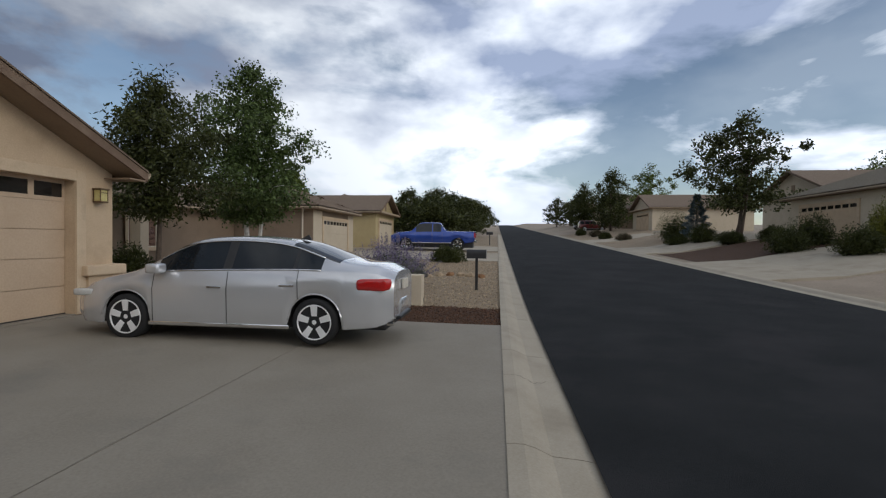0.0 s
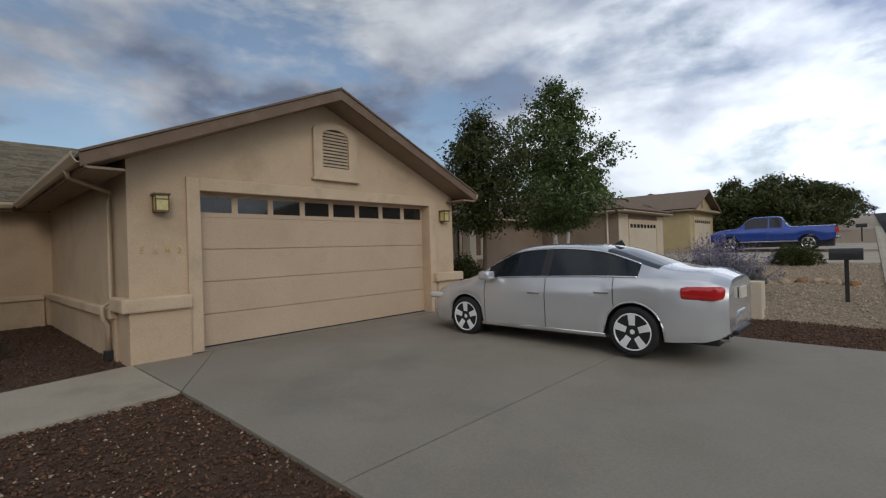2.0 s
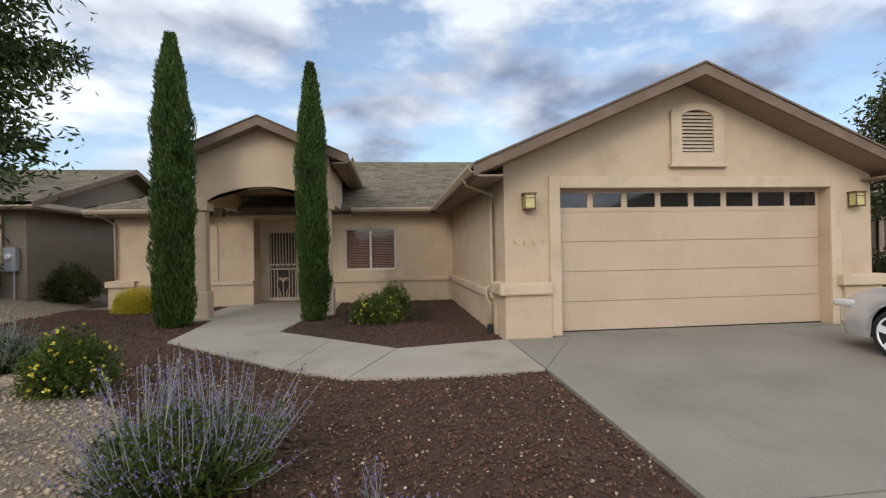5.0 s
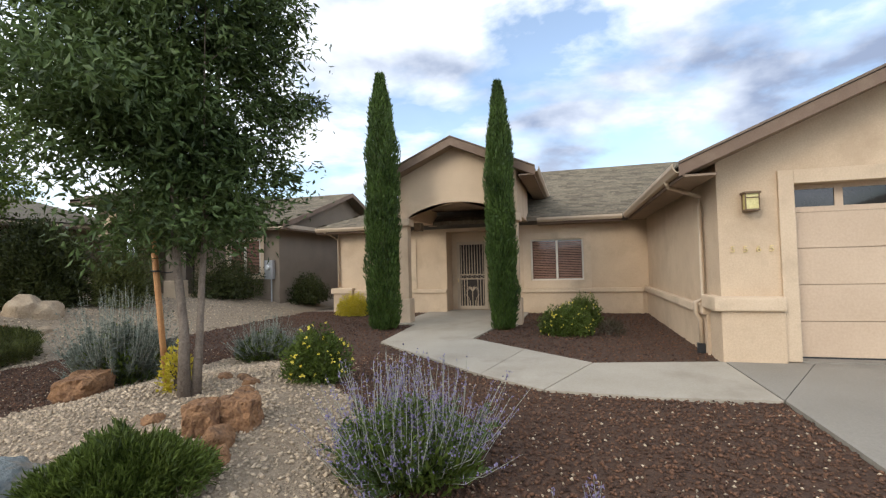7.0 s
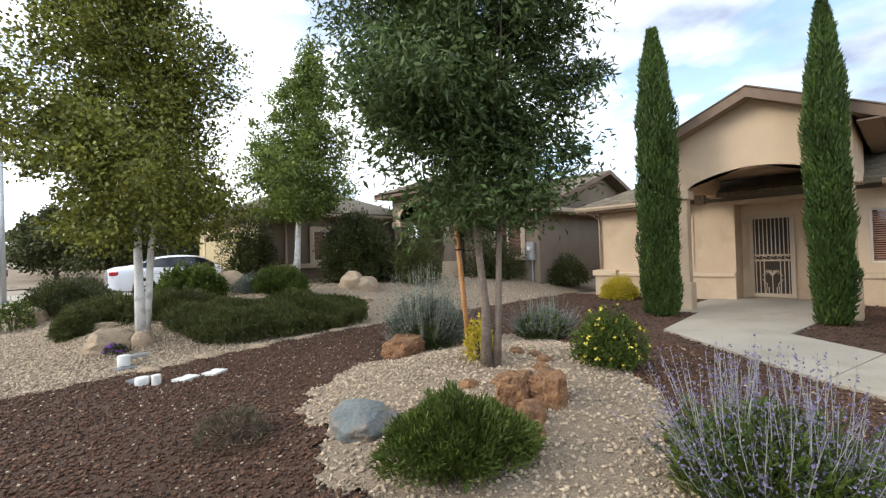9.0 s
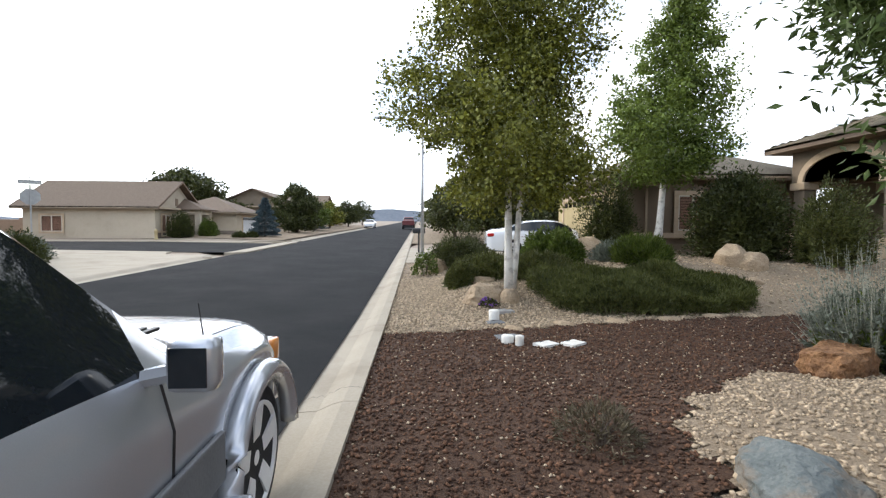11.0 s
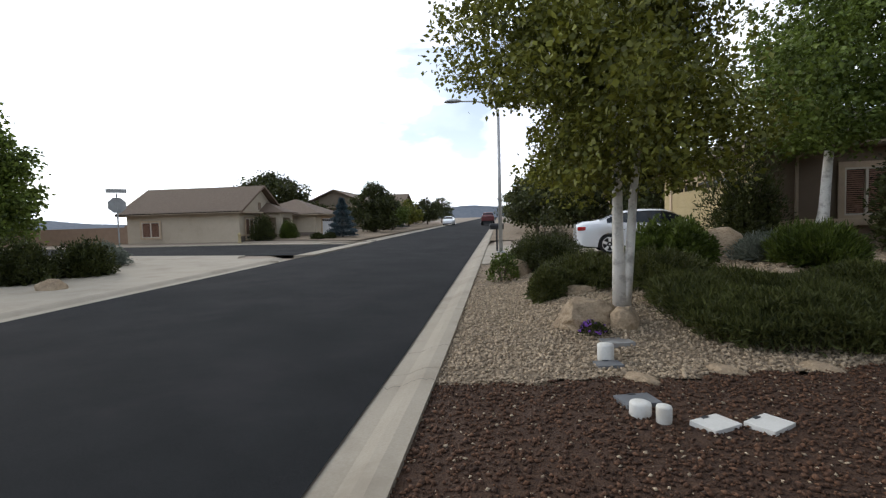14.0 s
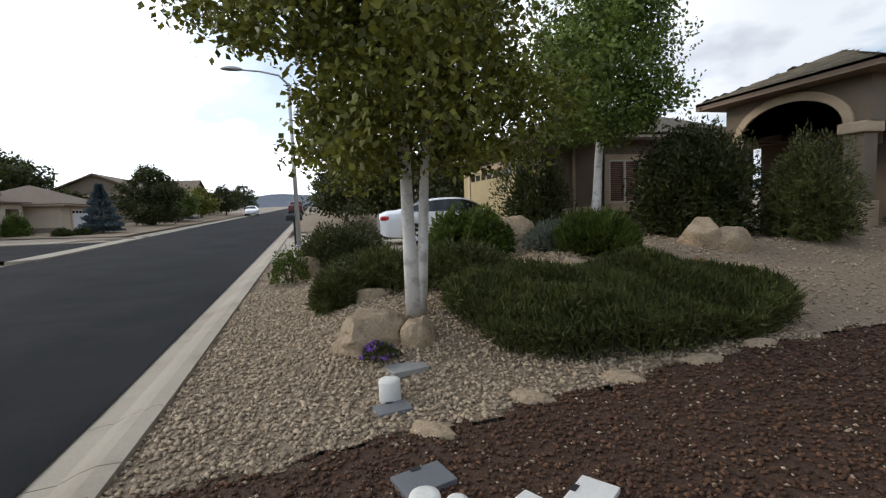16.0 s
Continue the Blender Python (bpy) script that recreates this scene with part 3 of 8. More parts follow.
for dr_name, poly in (("neighbour_driveway", [(-0.02, 16.2), (-0.02, 22.6), (-9.4, 22.2), (-9.4, 15.6)]), ("truck_driveway", [(-0.02, 24.6), (-0.02, 31), (-9.4, 33), (-9.4, 26)]),
                      ("south_driveway", [(-0.02, -36.2), (-0.02, -27.4), (-1.6, -27.7), (-6.9, -27.0), (-6.9, -33.0)]),
                      ("driveway_across", [(9.68, 9.5), (24, 11), (24, 17), (9.68, 17)]), ("driveway_opposite", [(8.73, -31.2), (14.5, -31.0), (15.2, -30.0), (10.4, -24.4), (9.95, -22.2), (12.0, -21.6), (24, -23.0), (24, -13.0), (8.73, -12.5)]),
                      ("driveway_across_b", [(9.68, 24), (22, 25.5), (22, 31), (9.68, 31)]), ("driveway_across_c", [(9.68, 41), (24, 42), (24, 47), (9.68, 47)])):
    slab(dr_name, poly, 0.03, CONCRETE_PALE, "pale concrete driveway sloping to the street", None, 0.12, "driveway")

# ---- gravel beds ----
BORDER = [(0, -16.75), (-1.0, -16.93), (-2, -17.0), (-3.0, -17.12), (-4.8, -17.35), (-8, -17.5), (-14, -17.5)]
bx, by = np.array([p[0] for p in BORDER][::-1]), np.array([p[1] for p in BORDER][::-1])
walk_in = in_poly(walk_poly)


def border_y(x):
    return np.interp(x, bx, by) + 0.05 * np.sin(np.asarray(x) * 5.1) + 0.03 * np.sin(np.asarray(x) * 12.7)


mound_in = in_poly([(-3.1, -10.22), (-4.5, -10.85), (-5.3, -11.6), (-6.3, -12.6), (-7.05, -13.6), (-6.9, -14.3), (-4.9, -14.65), (-3.6, -14.5), (-2.75, -14.05), (-2.35, -13.2), (-1.95, -12.3), (-1.75, -11.3), (-2.2, -10.4)])


def in_mound(x, y):
    x, y = np.asarray(x, float), np.asarray(y, float)
    return mound_in(x + 0.10 * np.sin(5.3 * y) + 0.05 * np.sin(13 * y + x), y + 0.09 * np.sin(4.7 * x + 1) + 0.05 * np.sin(11 * x))


def in_mulch(x, y):
    strip = (x < 0) & (x > -14.35) & (y < -6.77) & (y > border_y(x)) & ~walk_in(x, y) & ~in_mound(x, y)
    return strip & ~((x < -7.66) & (y > -6.77))


def in_south(x, y):
    return (x < 0) & (x > -16) & (y < border_y(x)) & (y > -27.4)


def in_north_dark(x, y):
    return (x < 0) & (x > -3.6) & (y > 0.02) & (y < 2.15 + 0.08 * np.sin(x * 4))


def in_north_tan(x, y):
    return (x < 0) & (x > -9) & (y > 2.15 + 0.08 * np.sin(x * 4)) & (y < 16.15)


fx = np.unique(np.concatenate([span(-16, -0.001, 0.12)]))
sheet("brown_gravel", fx, span(-18.6, -6.77, 0.12), 0.0, MULCH, "dark reddish-brown crushed gravel bed", "gravel bed", inside=in_mulch)
sheet("tan_gravel_mound", span(-8.2, -1.0, 0.12), span(-15, -9.8, 0.12), 0.004, TAN_BED, "pale tan gravel mound around the young tree", "gravel bed", inside=in_mound)
sheet("tan_gravel_south", fx, span(-27.4, -16.5, 0.16), 0.0, TAN_BED, "pale tan gravel yard next door", "gravel bed", inside=in_south)
sheet("brown_gravel_north", span(-3.6, -0.001, 0.12), span(0.0, 2.4, 0.12), 0.0, MULCH, "dark brown gravel strip beside the driveway", "gravel bed", inside=in_north_dark)
sheet("tan_gravel_north", span(-9, -0.001, 0.3), span(1.8, 16.3, 0.3), 0.0, TAN_BED, "pale tan gravel yard of the neighbour", "gravel bed", inside=in_north_tan)
sheet("tan_gravel_far", span(-9.4, -0.001, 0.6), span(22.7, 24.6, 0.6), 0.0, TAN_BED, "pale tan gravel strip between driveways", "gravel bed")
sheet("tan_gravel_far_b", span(-9.4, -0.001, 0.6), span(31, 60, 1), 0.0, TAN_BED, "pale tan gravel yards up the street", "gravel bed")

OCT_V = np.array([(1, 0, 0), (0, 1, 0), (-1, 0, 0), (0, -1, 0), (0, 0, 1), (0, 0, -1)], float)
OCT_F = np.array([(0, 1, 4), (1, 2, 4), (2, 3, 4), (3, 0, 4), (1, 0, 5), (2, 1, 5), (3, 2, 5), (0, 3, 5)])


def scatter(name, test, x0, x1, y0, y1, count, size, mat, label, lift=0.004):
    """Loose angular stones lying on the land."""
    x, y = rng.uniform(x0, x1, count), rng.uniform(y0, y1, count)
    k = test(x, y)
    x, y = x[k], y[k]
    n = len(x)
    s = size * (0.45 + 0.9 * rng.random(n) ** 1.6)
    v = np.repeat(OCT_V[None], n, 0) * (0.65 + 0.6 * rng.random((n, 6, 1)))
    v *= np.stack([np.ones(n), 0.6 + 0.4 * rng.random(n), 0.45 + 0.3 * rng.random(n)], -1)[:, None]
    q, tl = rng.uniform(0, 6.28, n), rng.uniform(-0.6, 0.6, n)
    c, sn = np.cos(q)[:, None], np.sin(q)[:, None]
    vx, vy, vz = v[..., 0], v[..., 1], v[..., 2]
    vx, vz = vx * np.cos(tl)[:, None] - vz * np.sin(tl)[:, None], vx * np.sin(tl)[:, None] + vz * np.cos(tl)[:, None]
    v = np.stack([vx * c - vy * sn, vx * sn + vy * c, vz], -1) * s[:, None, None]
    v += np.stack([x, y, ground_z(x, y) + lift + 0.2 * s], -1)[:, None]
    f = (OCT_F[None] + (np.arange(n) * 6)[:, None, None]).reshape(-1, 3)
    return np_part(name, v.reshape(-1, 3), f, mat, None, label, False, "stuff", "gravel")


def near_mulch(x, y):
    return in_mulch(x, y) & (x > -7.5)


scatter("brown_gravel_stones", near_mulch, -7.5, 0, -17.8, -6.77, 62000, 0.021, MULCH_STONE, "loose dark reddish-brown angular gravel")
scatter("brown_gravel_stones_porch", in_mulch, -14.35, -7.5, -17.8, -6.77, 14000, 0.026, MULCH_STONE, "loose dark brown gravel by the house")
scatter("pale_flecks", near_mulch, -7.5, 0, -17.8, -6.77, 5000, 0.016, TAN_STONE, "pale stones strewn through the brown gravel")
scatter("tan_gravel_stones", in_mound, -8.2, -1.0, -15, -9.8, 26000, 0.024, TAN_STONE, "loose pale tan river gravel")
scatter("tan_gravel_stones_south", lambda x, y: in_south(x, y) & (x > -6) & (y > -23), -6, 0, -23, -16.6, 36000, 0.025, TAN_STONE, "loose pale tan gravel next door")
scatter("tan_gravel_stones_far", in_south, -14, 0, -27.4, -17, 14000, 0.03, TAN_STONE, "loose pale tan gravel further back")
scatter("tan_gravel_stones_north", in_north_tan, -9, 0, 2.1, 16, 16000, 0.03, TAN_STONE, "loose pale tan gravel beyond the low wall")
scatter("brown_gravel_stones_north", in_north_dark, -3.6, 0, 0, 2.3, 5000, 0.024, MULCH_STONE, "loose dark brown gravel strip")


# ---- houses ----
def shingles(name, corners, mat, parent, course=0.145, tab=0.31, thick=0.018):
    """Courses of overlapping tabs over a flat roof face given by its corners, the first two along the eave."""
    P = [Vector(c) for c in corners]
    u = (P[1] - P[0]).normalized()
    nrm = u.cross(P[2] - P[0]).normalized()
    if nrm.z < 0:
        nrm = -nrm
    w = nrm.cross(u)
    if w.dot(P[2] - P[0]) < 0:
        w = -w
    uv = [((p - P[0]).dot(u), (p - P[0]).dot(w)) for p in P]
    test = in_poly(uv)
    u0, u1 = min(q[0] for q in uv), max(q[0] for q in uv)
    top = max(q[1] for q in uv)
    V, Fc = [], []
    o, un, wn, nn = np.array(P[0]), np.array(u), np.array(w), np.array(nrm)
    for k in range(int(top / course) + 1):
        v0 = k * course
        s = u0 - tab * (0.5 * (k % 2) + 0.2 * rng.random())
        while s < u1:
            wd = tab * (0.75 + 0.5 * rng.random())
            a, b = max(s + 0.003, u0), min(s + wd - 0.003, u1)
            m = 0.5 * (a + b)
            if b - a > 0.03 and bool(test(np.array([m]), np.array([min(v0 + course * 0.5, top - 0.01)]))[0]):
                t = thick * (0.7 + 0.6 * rng.random())
                v1 = min(v0 + course * 1.15, top)
                c = [o + un * a + wn * v0 + nn * 0.002, o + un * b + wn * v0 + nn * 0.002, o + un * b + wn * v0 + nn * t, o + un * a + wn * v0 + nn * t,
                     o + un * b + wn * v1 + nn * 0.006, o + un * a + wn * v1 + nn * 0.006]
                n0 = len(V)
                V += c
                Fc += [(n0, n0 + 1, n0 + 2, n0 + 3), (n0 + 3, n0 + 2, n0 + 4, n0 + 5)]
            s += wd
    return np_part(name, V, Fc, mat, parent, "", False, "stuff")


def roof_face(name, corners, mat, parent, thick=0.10, tabs=True, course=0.145, tab=0.31):
    """One roof slope: a deck with thickness, and its shingle courses."""
    bm = bmesh.new()
    top = [bm.verts.new(c) for c in corners]
    low = [bm.verts.new((c[0], c[1], c[2] - thick)) for c in corners]
    bm.faces.new(top)
    bm.faces.new(low[::-1])
    for k in range(len(corners)):
        q = (k + 1) % len(corners)
        bm.faces.new((top[k], top[q], low[q], low[k]))
    ob = part(name, bm, mat, parent)
    if tabs:
        shingles("shingles", corners, mat, ob, course, tab)
    return ob


def window_unit(parent, axis, face, a0, a1, z0, z1, out, frame_mat=VINYL, blinds=True, split=True, trim=None, name="window"):
    """A two-light window set into a wall: frame, panes, blind slats, and a raised stucco surround. axis: the wall's normal; out: its sign."""
    def bx(bm, d0, d1, b0, b1, c0, c1):
        lo, hi = sorted((face + out * d0, face + out * d1))
        return box(bm, lo, hi, b0, b1, c0, c1) if axis == "x" else box(bm, b0, b1, lo, hi, c0, c1)
    fr = bmesh.new()
    w = 0.045
    bx(fr, -0.06, 0.012, a0, a1, z0, z0 + w)
    bx(fr, -0.06, 0.012, a0, a1, z1 - w, z1)
    bx(fr, -0.06, 0.0125, a0, a0 + w, z0 + w, z1 - w)
    bx(fr, -0.06, 0.0125, a1 - w, a1, z0 + w, z1 - w)
    mid = (a0 + a1) / 2
    if split:
        bx(fr, -0.055, 0.013, mid - 0.03, mid + 0.03, z0 + w, z1 - w)
    win = part(name, fr, frame_mat, parent, "")
    for b0, b1 in (((a0 + w, mid - 0.03), (mid + 0.03, a1 - w)) if split else ((a0 + w, a1 - w),)):
        bm = bmesh.new()
        bx(bm, -0.050, -0.044, b0, b1, z0 + w, z1 - w)
        part("pane", bm, WINDOW_GLASS, win)
    if blinds:
        nsl = int((z1 - z0 - 2 * w) / 0.05)
        halves = ((a0 + w, mid - 0.035), (mid + 0.035, a1 - w)) if split else ((a0 + w, a1 - w),)
        for k, (b0, b1) in [(k, hv) for k in range(nsl) for hv in halves]:
            zz = z0 + w + 0.012 + k * 0.05
            bm = bmesh.new()
            bx(bm, -0.0435, -0.038, b0, b1, zz, zz + 0.030)
            part("blind_slat", bm, BLIND, win)
    if trim is not None:
        tb = bmesh.new()
        t = 0.14
        bx(tb, 0.0, 0.03, a0 - t, a0, z0 - t, z1 + t)
        bx(tb, 0.0, 0.03, a1, a1 + t, z0 - t, z1 + t)
        bx(tb, 0.0, 0.031, a0, a1, z1, z1 + t)
        bx(tb, 0.0, 0.031, a0, a1, z0 - t, z0)
        part("window_surround", tb, trim, win)
    return win


def garage_door(parent, xf, y0, y1, z0, z1, mat, out=1, rows=4, panes=8, depth=0.0):
    """A sectional overhead door: panel rows and a top row of small lights."""
    def bx(bm, d0, d1, *r, **k):
        lo, hi = sorted((xf + out * d0, xf + out * d1))
        return box(bm, lo, hi, *r, **k)
    door = part("garage_door", bx(bmesh.new(), -0.05, -0.03, y0, y1, z0, z1), mat, parent, "")
    h = (z1 - z0) / (rows + 0.75)
    zt = z1 - h * 0.75
    for k in range(rows):
        bm = bmesh.new()
        c0, c1 = z0 + k * h + 0.004, z0 + (k + 1) * h - 0.004
        bx(bm, -0.03, 0.0, y0 + 0.005, y1 - 0.005, c0, c1, bevel=0.006)
        part("door_panel", bm, mat, door)
    fw = (y1 - y0) / panes
    bm = bmesh.new()
    bx(bm, -0.03, 0.0, y0 + 0.005, y1 - 0.005, zt, zt + 0.075)
    bx(bm, -0.03, 0.0, y0 + 0.005, y1 - 0.005, z1 - 0.06, z1)
    for q in range(panes + 1):
        c = y0 + q * fw
        bx(bm, -0.03, -0.001, max(c - 0.05, y0 + 0.005), min(c + 0.05, y1 - 0.005), zt + 0.075, z1 - 0.06)
    part("light_rail", bm, mat, door)
    for q in range(panes):
        bm = bx(bmesh.new(), -0.022, -0.014, y0 + q * fw + 0.05, y0 + (q + 1) * fw - 0.05, zt + 0.075, z1 - 0.06)
        part("pane", bm, WINDOW_GLASS, door)
    return door


def lettering(text, size, mat, parent, m, depth=0.012):
    """Solid characters from the built-in font, as a mesh."""
    cu = bpy.data.curves.new("lettering", "FONT")
    cu.body, cu.size, cu.extrude, cu.align_x, cu.resolution_u = text, size, depth, "CENTER", 3
    tmp = bpy.data.objects.new("lettering", cu)
    scene.collection.objects.link(tmp)
    me = bpy.data.meshes.new_from_object(tmp.evaluated_get(bpy.context.evaluated_depsgraph_get()))
    bpy.data.objects.remove(tmp)
    bpy.data.curves.remove(cu)
    me.materials.clear()
    me.materials.append(mat)
    ob = new("house_number", me)
    ob.parent = parent
    ob.matrix_local = m
    return ob


# --- the tan stucco house ---
GF, GB = -7.73, 0.15          # garage front plane, slab level
house = thing("tan_house", (0, 0, 0), 0, "single-storey tan stucco house with a gabled garage and an arched porch", "house")
SL = 0.43
PEAK_Y, EAVE_Z, HALF = -3.57, 2.90, 3.74


def gable_z(y, lift=0.0):
    return EAVE_Z + SL * (HALF - abs(y - PEAK_Y)) + lift


wl, wr, T = -6.76, -0.05, 0.25
oy0, oy1, oz1 = -5.82, -0.88, 2.585
bm = bmesh.new()
under = -0.16
prism(bm, [(wl, 0.0), (oy0, 0.0), (oy0, oz1), (wl, oz1)], "x", GF - T, GF)
prism(bm, [(oy1, 0.0), (wr, 0.0), (wr, oz1), (oy1, oz1)], "x", GF - T, GF)
prism(bm, [(wl, oz1), (wr, oz1), (wr, gable_z(wr, under)), (PEAK_Y, gable_z(PEAK_Y, under)), (wl, gable_z(wl, under))], "x", GF - T, GF)
front = part("garage_front_wall", bm, STUCCO, house, "tan stucco gable wall")
bm = bmesh.new()
box(bm, -14.35, GF - T, wl, wl + T, 0.0, gable_z(wl, under))
part("garage_side_wall", bm, STUCCO, house)
bm = bmesh.new()
box(bm, -19.0, GF - T, wr - T, wr, 0.0, gable_z(wr, under))
part("garage_north_wall", bm, STUCCO, house)
# stucco bands, door surround, corner bases
part("door_surround", boxed(GF, GF + 0.045, oy0 - 0.19, oy0, GB, oz1 + 0.19, 0.008), STUCCO_TRIM, house)
part("door_surround", boxed(GF, GF + 0.045, oy1, oy1 + 0.19, GB, oz1 + 0.19, 0.008), STUCCO_TRIM, house)
part("door_surround", boxed(GF, GF + 0.044, oy0, oy1, oz1, oz1 + 0.19, 0.008), STUCCO_TRIM, house)

for c0, c1 in ((wl - 0.03, oy0 - 0.19), (oy1 + 0.19, wr + 0.10)):
    bm = bmesh.new()
    box(bm, GF - 0.5, GF + 0.10, c0, c1, 0.02, 0.84, 0.015)
    part("corner_base", bm, STUCCO, house)
    bm = bmesh.new()
    box(bm, GF - 0.55, GF + 0.17, c0 - 0.10, c1 + (0.0 if c0 < -4 else 0.07), 0.84, 1.04, 0.03)
    part("corner_ledge", bm, STUCCO_TRIM, house)
bm = bmesh.new()
box(bm, -14.3, GF - 0.55, wl - 0.06, wl, 0.02, 0.72, 0.012)
part("side_base", bm, STUCCO, house)
bm = bmesh.new()
box(bm, -14.3, GF - 0.55, wl - 0.12, wl, 0.72, 0.86, 0.02)
part("side_ledge", bm, STUCCO_TRIM, house)
garage_door(house, GF - 0.20, oy0, oy1, GB + 0.012, oz1, DOOR_PAINT)
bm = bmesh.new()
box(bm, GF - 0.30, GF + 0.02, oy0, oy1, GB - 0.15, GB + 0.008)
part("threshold", bm, CONCRETE, house)
bm = bmesh.new()
box(bm, GF - 0.245, GF - 0.198, oy0, oy1, GB + 0.008, GB + 0.03)
part("rubber_seal", bm, BLACK, house)


def arch_pts(c, half, z0, spring, rise, n=9):
    return [(c - half, z0), (c + half, z0), (c + half, spring)] + [(c + half * math.cos(q), spring + rise * math.sin(q)) for q in np.linspace(0, math.pi, n)[1:-1]] + [(c - half, spring)]


# gable vent with louvres
vc = -3.37
bm = bmesh.new()
ring_o, ring_i = arch_pts(vc, 0.48, 2.98, 3.86, 0.16, 13), arch_pts(vc, 0.29, 3.18, 3.76, 0.15, 13)
vo = [[bm.verts.new((x, p[0], p[1])) for p in ring_o] for x in (GF, GF + 0.06)]
vi = [[bm.verts.new((x, p[0], p[1])) for p in ring_i] for x in (GF, GF + 0.06)]
m = len(ring_o)
for k in range(m):
    q = (k + 1) % m
    bm.faces.new((vo[1][k], vo[1][q], vi[1][q], vi[1][k]))
    bm.faces.new((vo[0][k], vo[0][q], vo[1][q], vo[1][k]))
    bm.faces.new((vi[0][k], vi[0][q], vi[1][q], vi[1][k]))
vent = part("gable_vent", bm, STUCCO_TRIM, house, "arched louvred vent")
bm = bmesh.new()
prism(bm, arch_pts(vc, 0.29, 3.18, 3.76, 0.15, 13), "x", GF + 0.002, GF + 0.008)
# dark sheet on the solid wall, painted as the shade behind the louvres
part("vent_backing", bm, DARK_INSIDE, vent)
for k in range(11):
    z = 3.20 + k * 0.062
    hw = 0.285 if z < 3.74 else 0.285 * math.sqrt(max(0.05, 1 - ((z + 0.03 - 3.76) / 0.16) ** 2))
    bm = bmesh.new()
    prism(bm, [(GF + 0.012, z + 0.045), (GF + 0.05, z), (GF + 0.05, z + 0.012), (GF + 0.012, z + 0.055)], "y", vc - hw, vc + hw)
    part("louvre", bm, GATE_PAINT, vent)
bm = bmesh.new()
box(bm, GF, GF + 0.09, vc - 0.52, vc + 0.52, 2.93, 2.98, 0.01)
part("vent_sill", bm, STUCCO_TRIM, vent)

# roofs
XE = -7.21                   # front overhang
MR_X, MR_Z, ME_X = -19.4, 5.27, -13.88
e0, e1 = PEAK_Y - HALF, PEAK_Y + HALF
rt = lambda y: gable_z(y)
roof_face("garage_roof_south", [(XE, e0, EAVE_Z), (-13.88, e0, EAVE_Z), (-17.62, PEAK_Y, rt(PEAK_Y)), (XE, PEAK_Y, rt(PEAK_Y))], SHINGLE, house)
roof_face("garage_roof_north", [(XE, e1, EAVE_Z), (-19.0, e1, EAVE_Z), (-19.0, PEAK_Y, rt(PEAK_Y)), (XE, PEAK_Y, rt(PEAK_Y))], SHINGLE, house, tabs=False)
hip_y = -16.97
roof_face("main_roof", [(ME_X, e0, EAVE_Z), (ME_X, hip_y, EAVE_Z), (MR_X, hip_y + 5.8, MR_Z), (MR_X, PEAK_Y, MR_Z), (-17.62, PEAK_Y, 4.508)], SHINGLE, house)
roof_face("hip_roof", [(ME_X, hip_y, EAVE_Z), (-25.0, hip_y, EAVE_Z), (MR_X, hip_y + 5.8, MR_Z)], SHINGLE, house)
roof_face("rear_roof", [(-25.0, hip_y, EAVE_Z), (-25.0, e1, EAVE_Z), (MR_X, e1, MR_Z), (MR_X, hip_y + 5.8, MR_Z)], SHINGLE, house, tabs=False)
bm = bmesh.new()
prism(bm, [(-19.0, EAVE_Z - 0.1), (-13.4, EAVE_Z - 0.1), (MR_X, MR_Z - 0.06)], "y", e1 - 0.4, e1 - 0.2)
part("rear_gable", bm, STUCCO, house)
# barge boards on the garage gable, with a thin shingle edge on top
for s in (-1, 1):
    bm = bmesh.new()
    yo = PEAK_Y + s * (HALF + 0.04)
    prism(bm, [(yo, EAVE_Z - 0.19), (yo, EAVE_Z - 0.03), (PEAK_Y, rt(PEAK_Y) - 0.015), (PEAK_Y, rt(PEAK_Y) - 0.185)], "x", XE, XE + 0.045)
    part("barge_board", bm, FASCIA, house)
    bm = bmesh.new()
    prism(bm, [(yo, EAVE_Z - 0.02), (yo, EAVE_Z + 0.012), (PEAK_Y, rt(PEAK_Y) + 0.03), (PEAK_Y, rt(PEAK_Y) - 0.003)], "x", XE - 0.02, XE + 0.065)
    part("roof_edge", bm, SHINGLE_BROWN, house)
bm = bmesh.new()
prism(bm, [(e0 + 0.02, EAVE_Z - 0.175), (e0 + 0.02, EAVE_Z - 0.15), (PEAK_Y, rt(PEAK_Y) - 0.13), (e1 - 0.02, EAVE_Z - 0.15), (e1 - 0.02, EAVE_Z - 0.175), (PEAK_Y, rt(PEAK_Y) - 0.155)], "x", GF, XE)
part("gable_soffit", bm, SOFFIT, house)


def eave(parent, axis, line, a0, a1, z, out, depth=0.42):
    """Fascia board, boxed soffit and a K-style gutter along one eave. axis: the way the eave runs; line: its outer edge."""
    def bx(bm, d0, d1, c0, c1):
        lo, hi = sorted((line + out * d0, line + out * d1))
        return box(bm, a0, a1, lo, hi, c0, c1) if axis == "x" else box(bm, lo, hi, a0, a1, c0, c1)
    part("fascia", bx(bmesh.new(), -0.03, 0.0, z - 0.20, z - 0.015), FASCIA, parent)
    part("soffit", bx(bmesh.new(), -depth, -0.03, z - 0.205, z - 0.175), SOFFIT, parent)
    bm = bmesh.new()
    pr = [(0.0, -0.13), (0.07, -0.13), (0.115, -0.06), (0.115, -0.02), (0.125, -0.02), (0.125, -0.07), (0.08, -0.142), (0.0, -0.142)]
    pr = [(line + out * p, z + q) for p, q in pr]
    prism(bm, pr, axis, a0, a1)
    part("gutter", bm, GUTTER_METAL, parent)


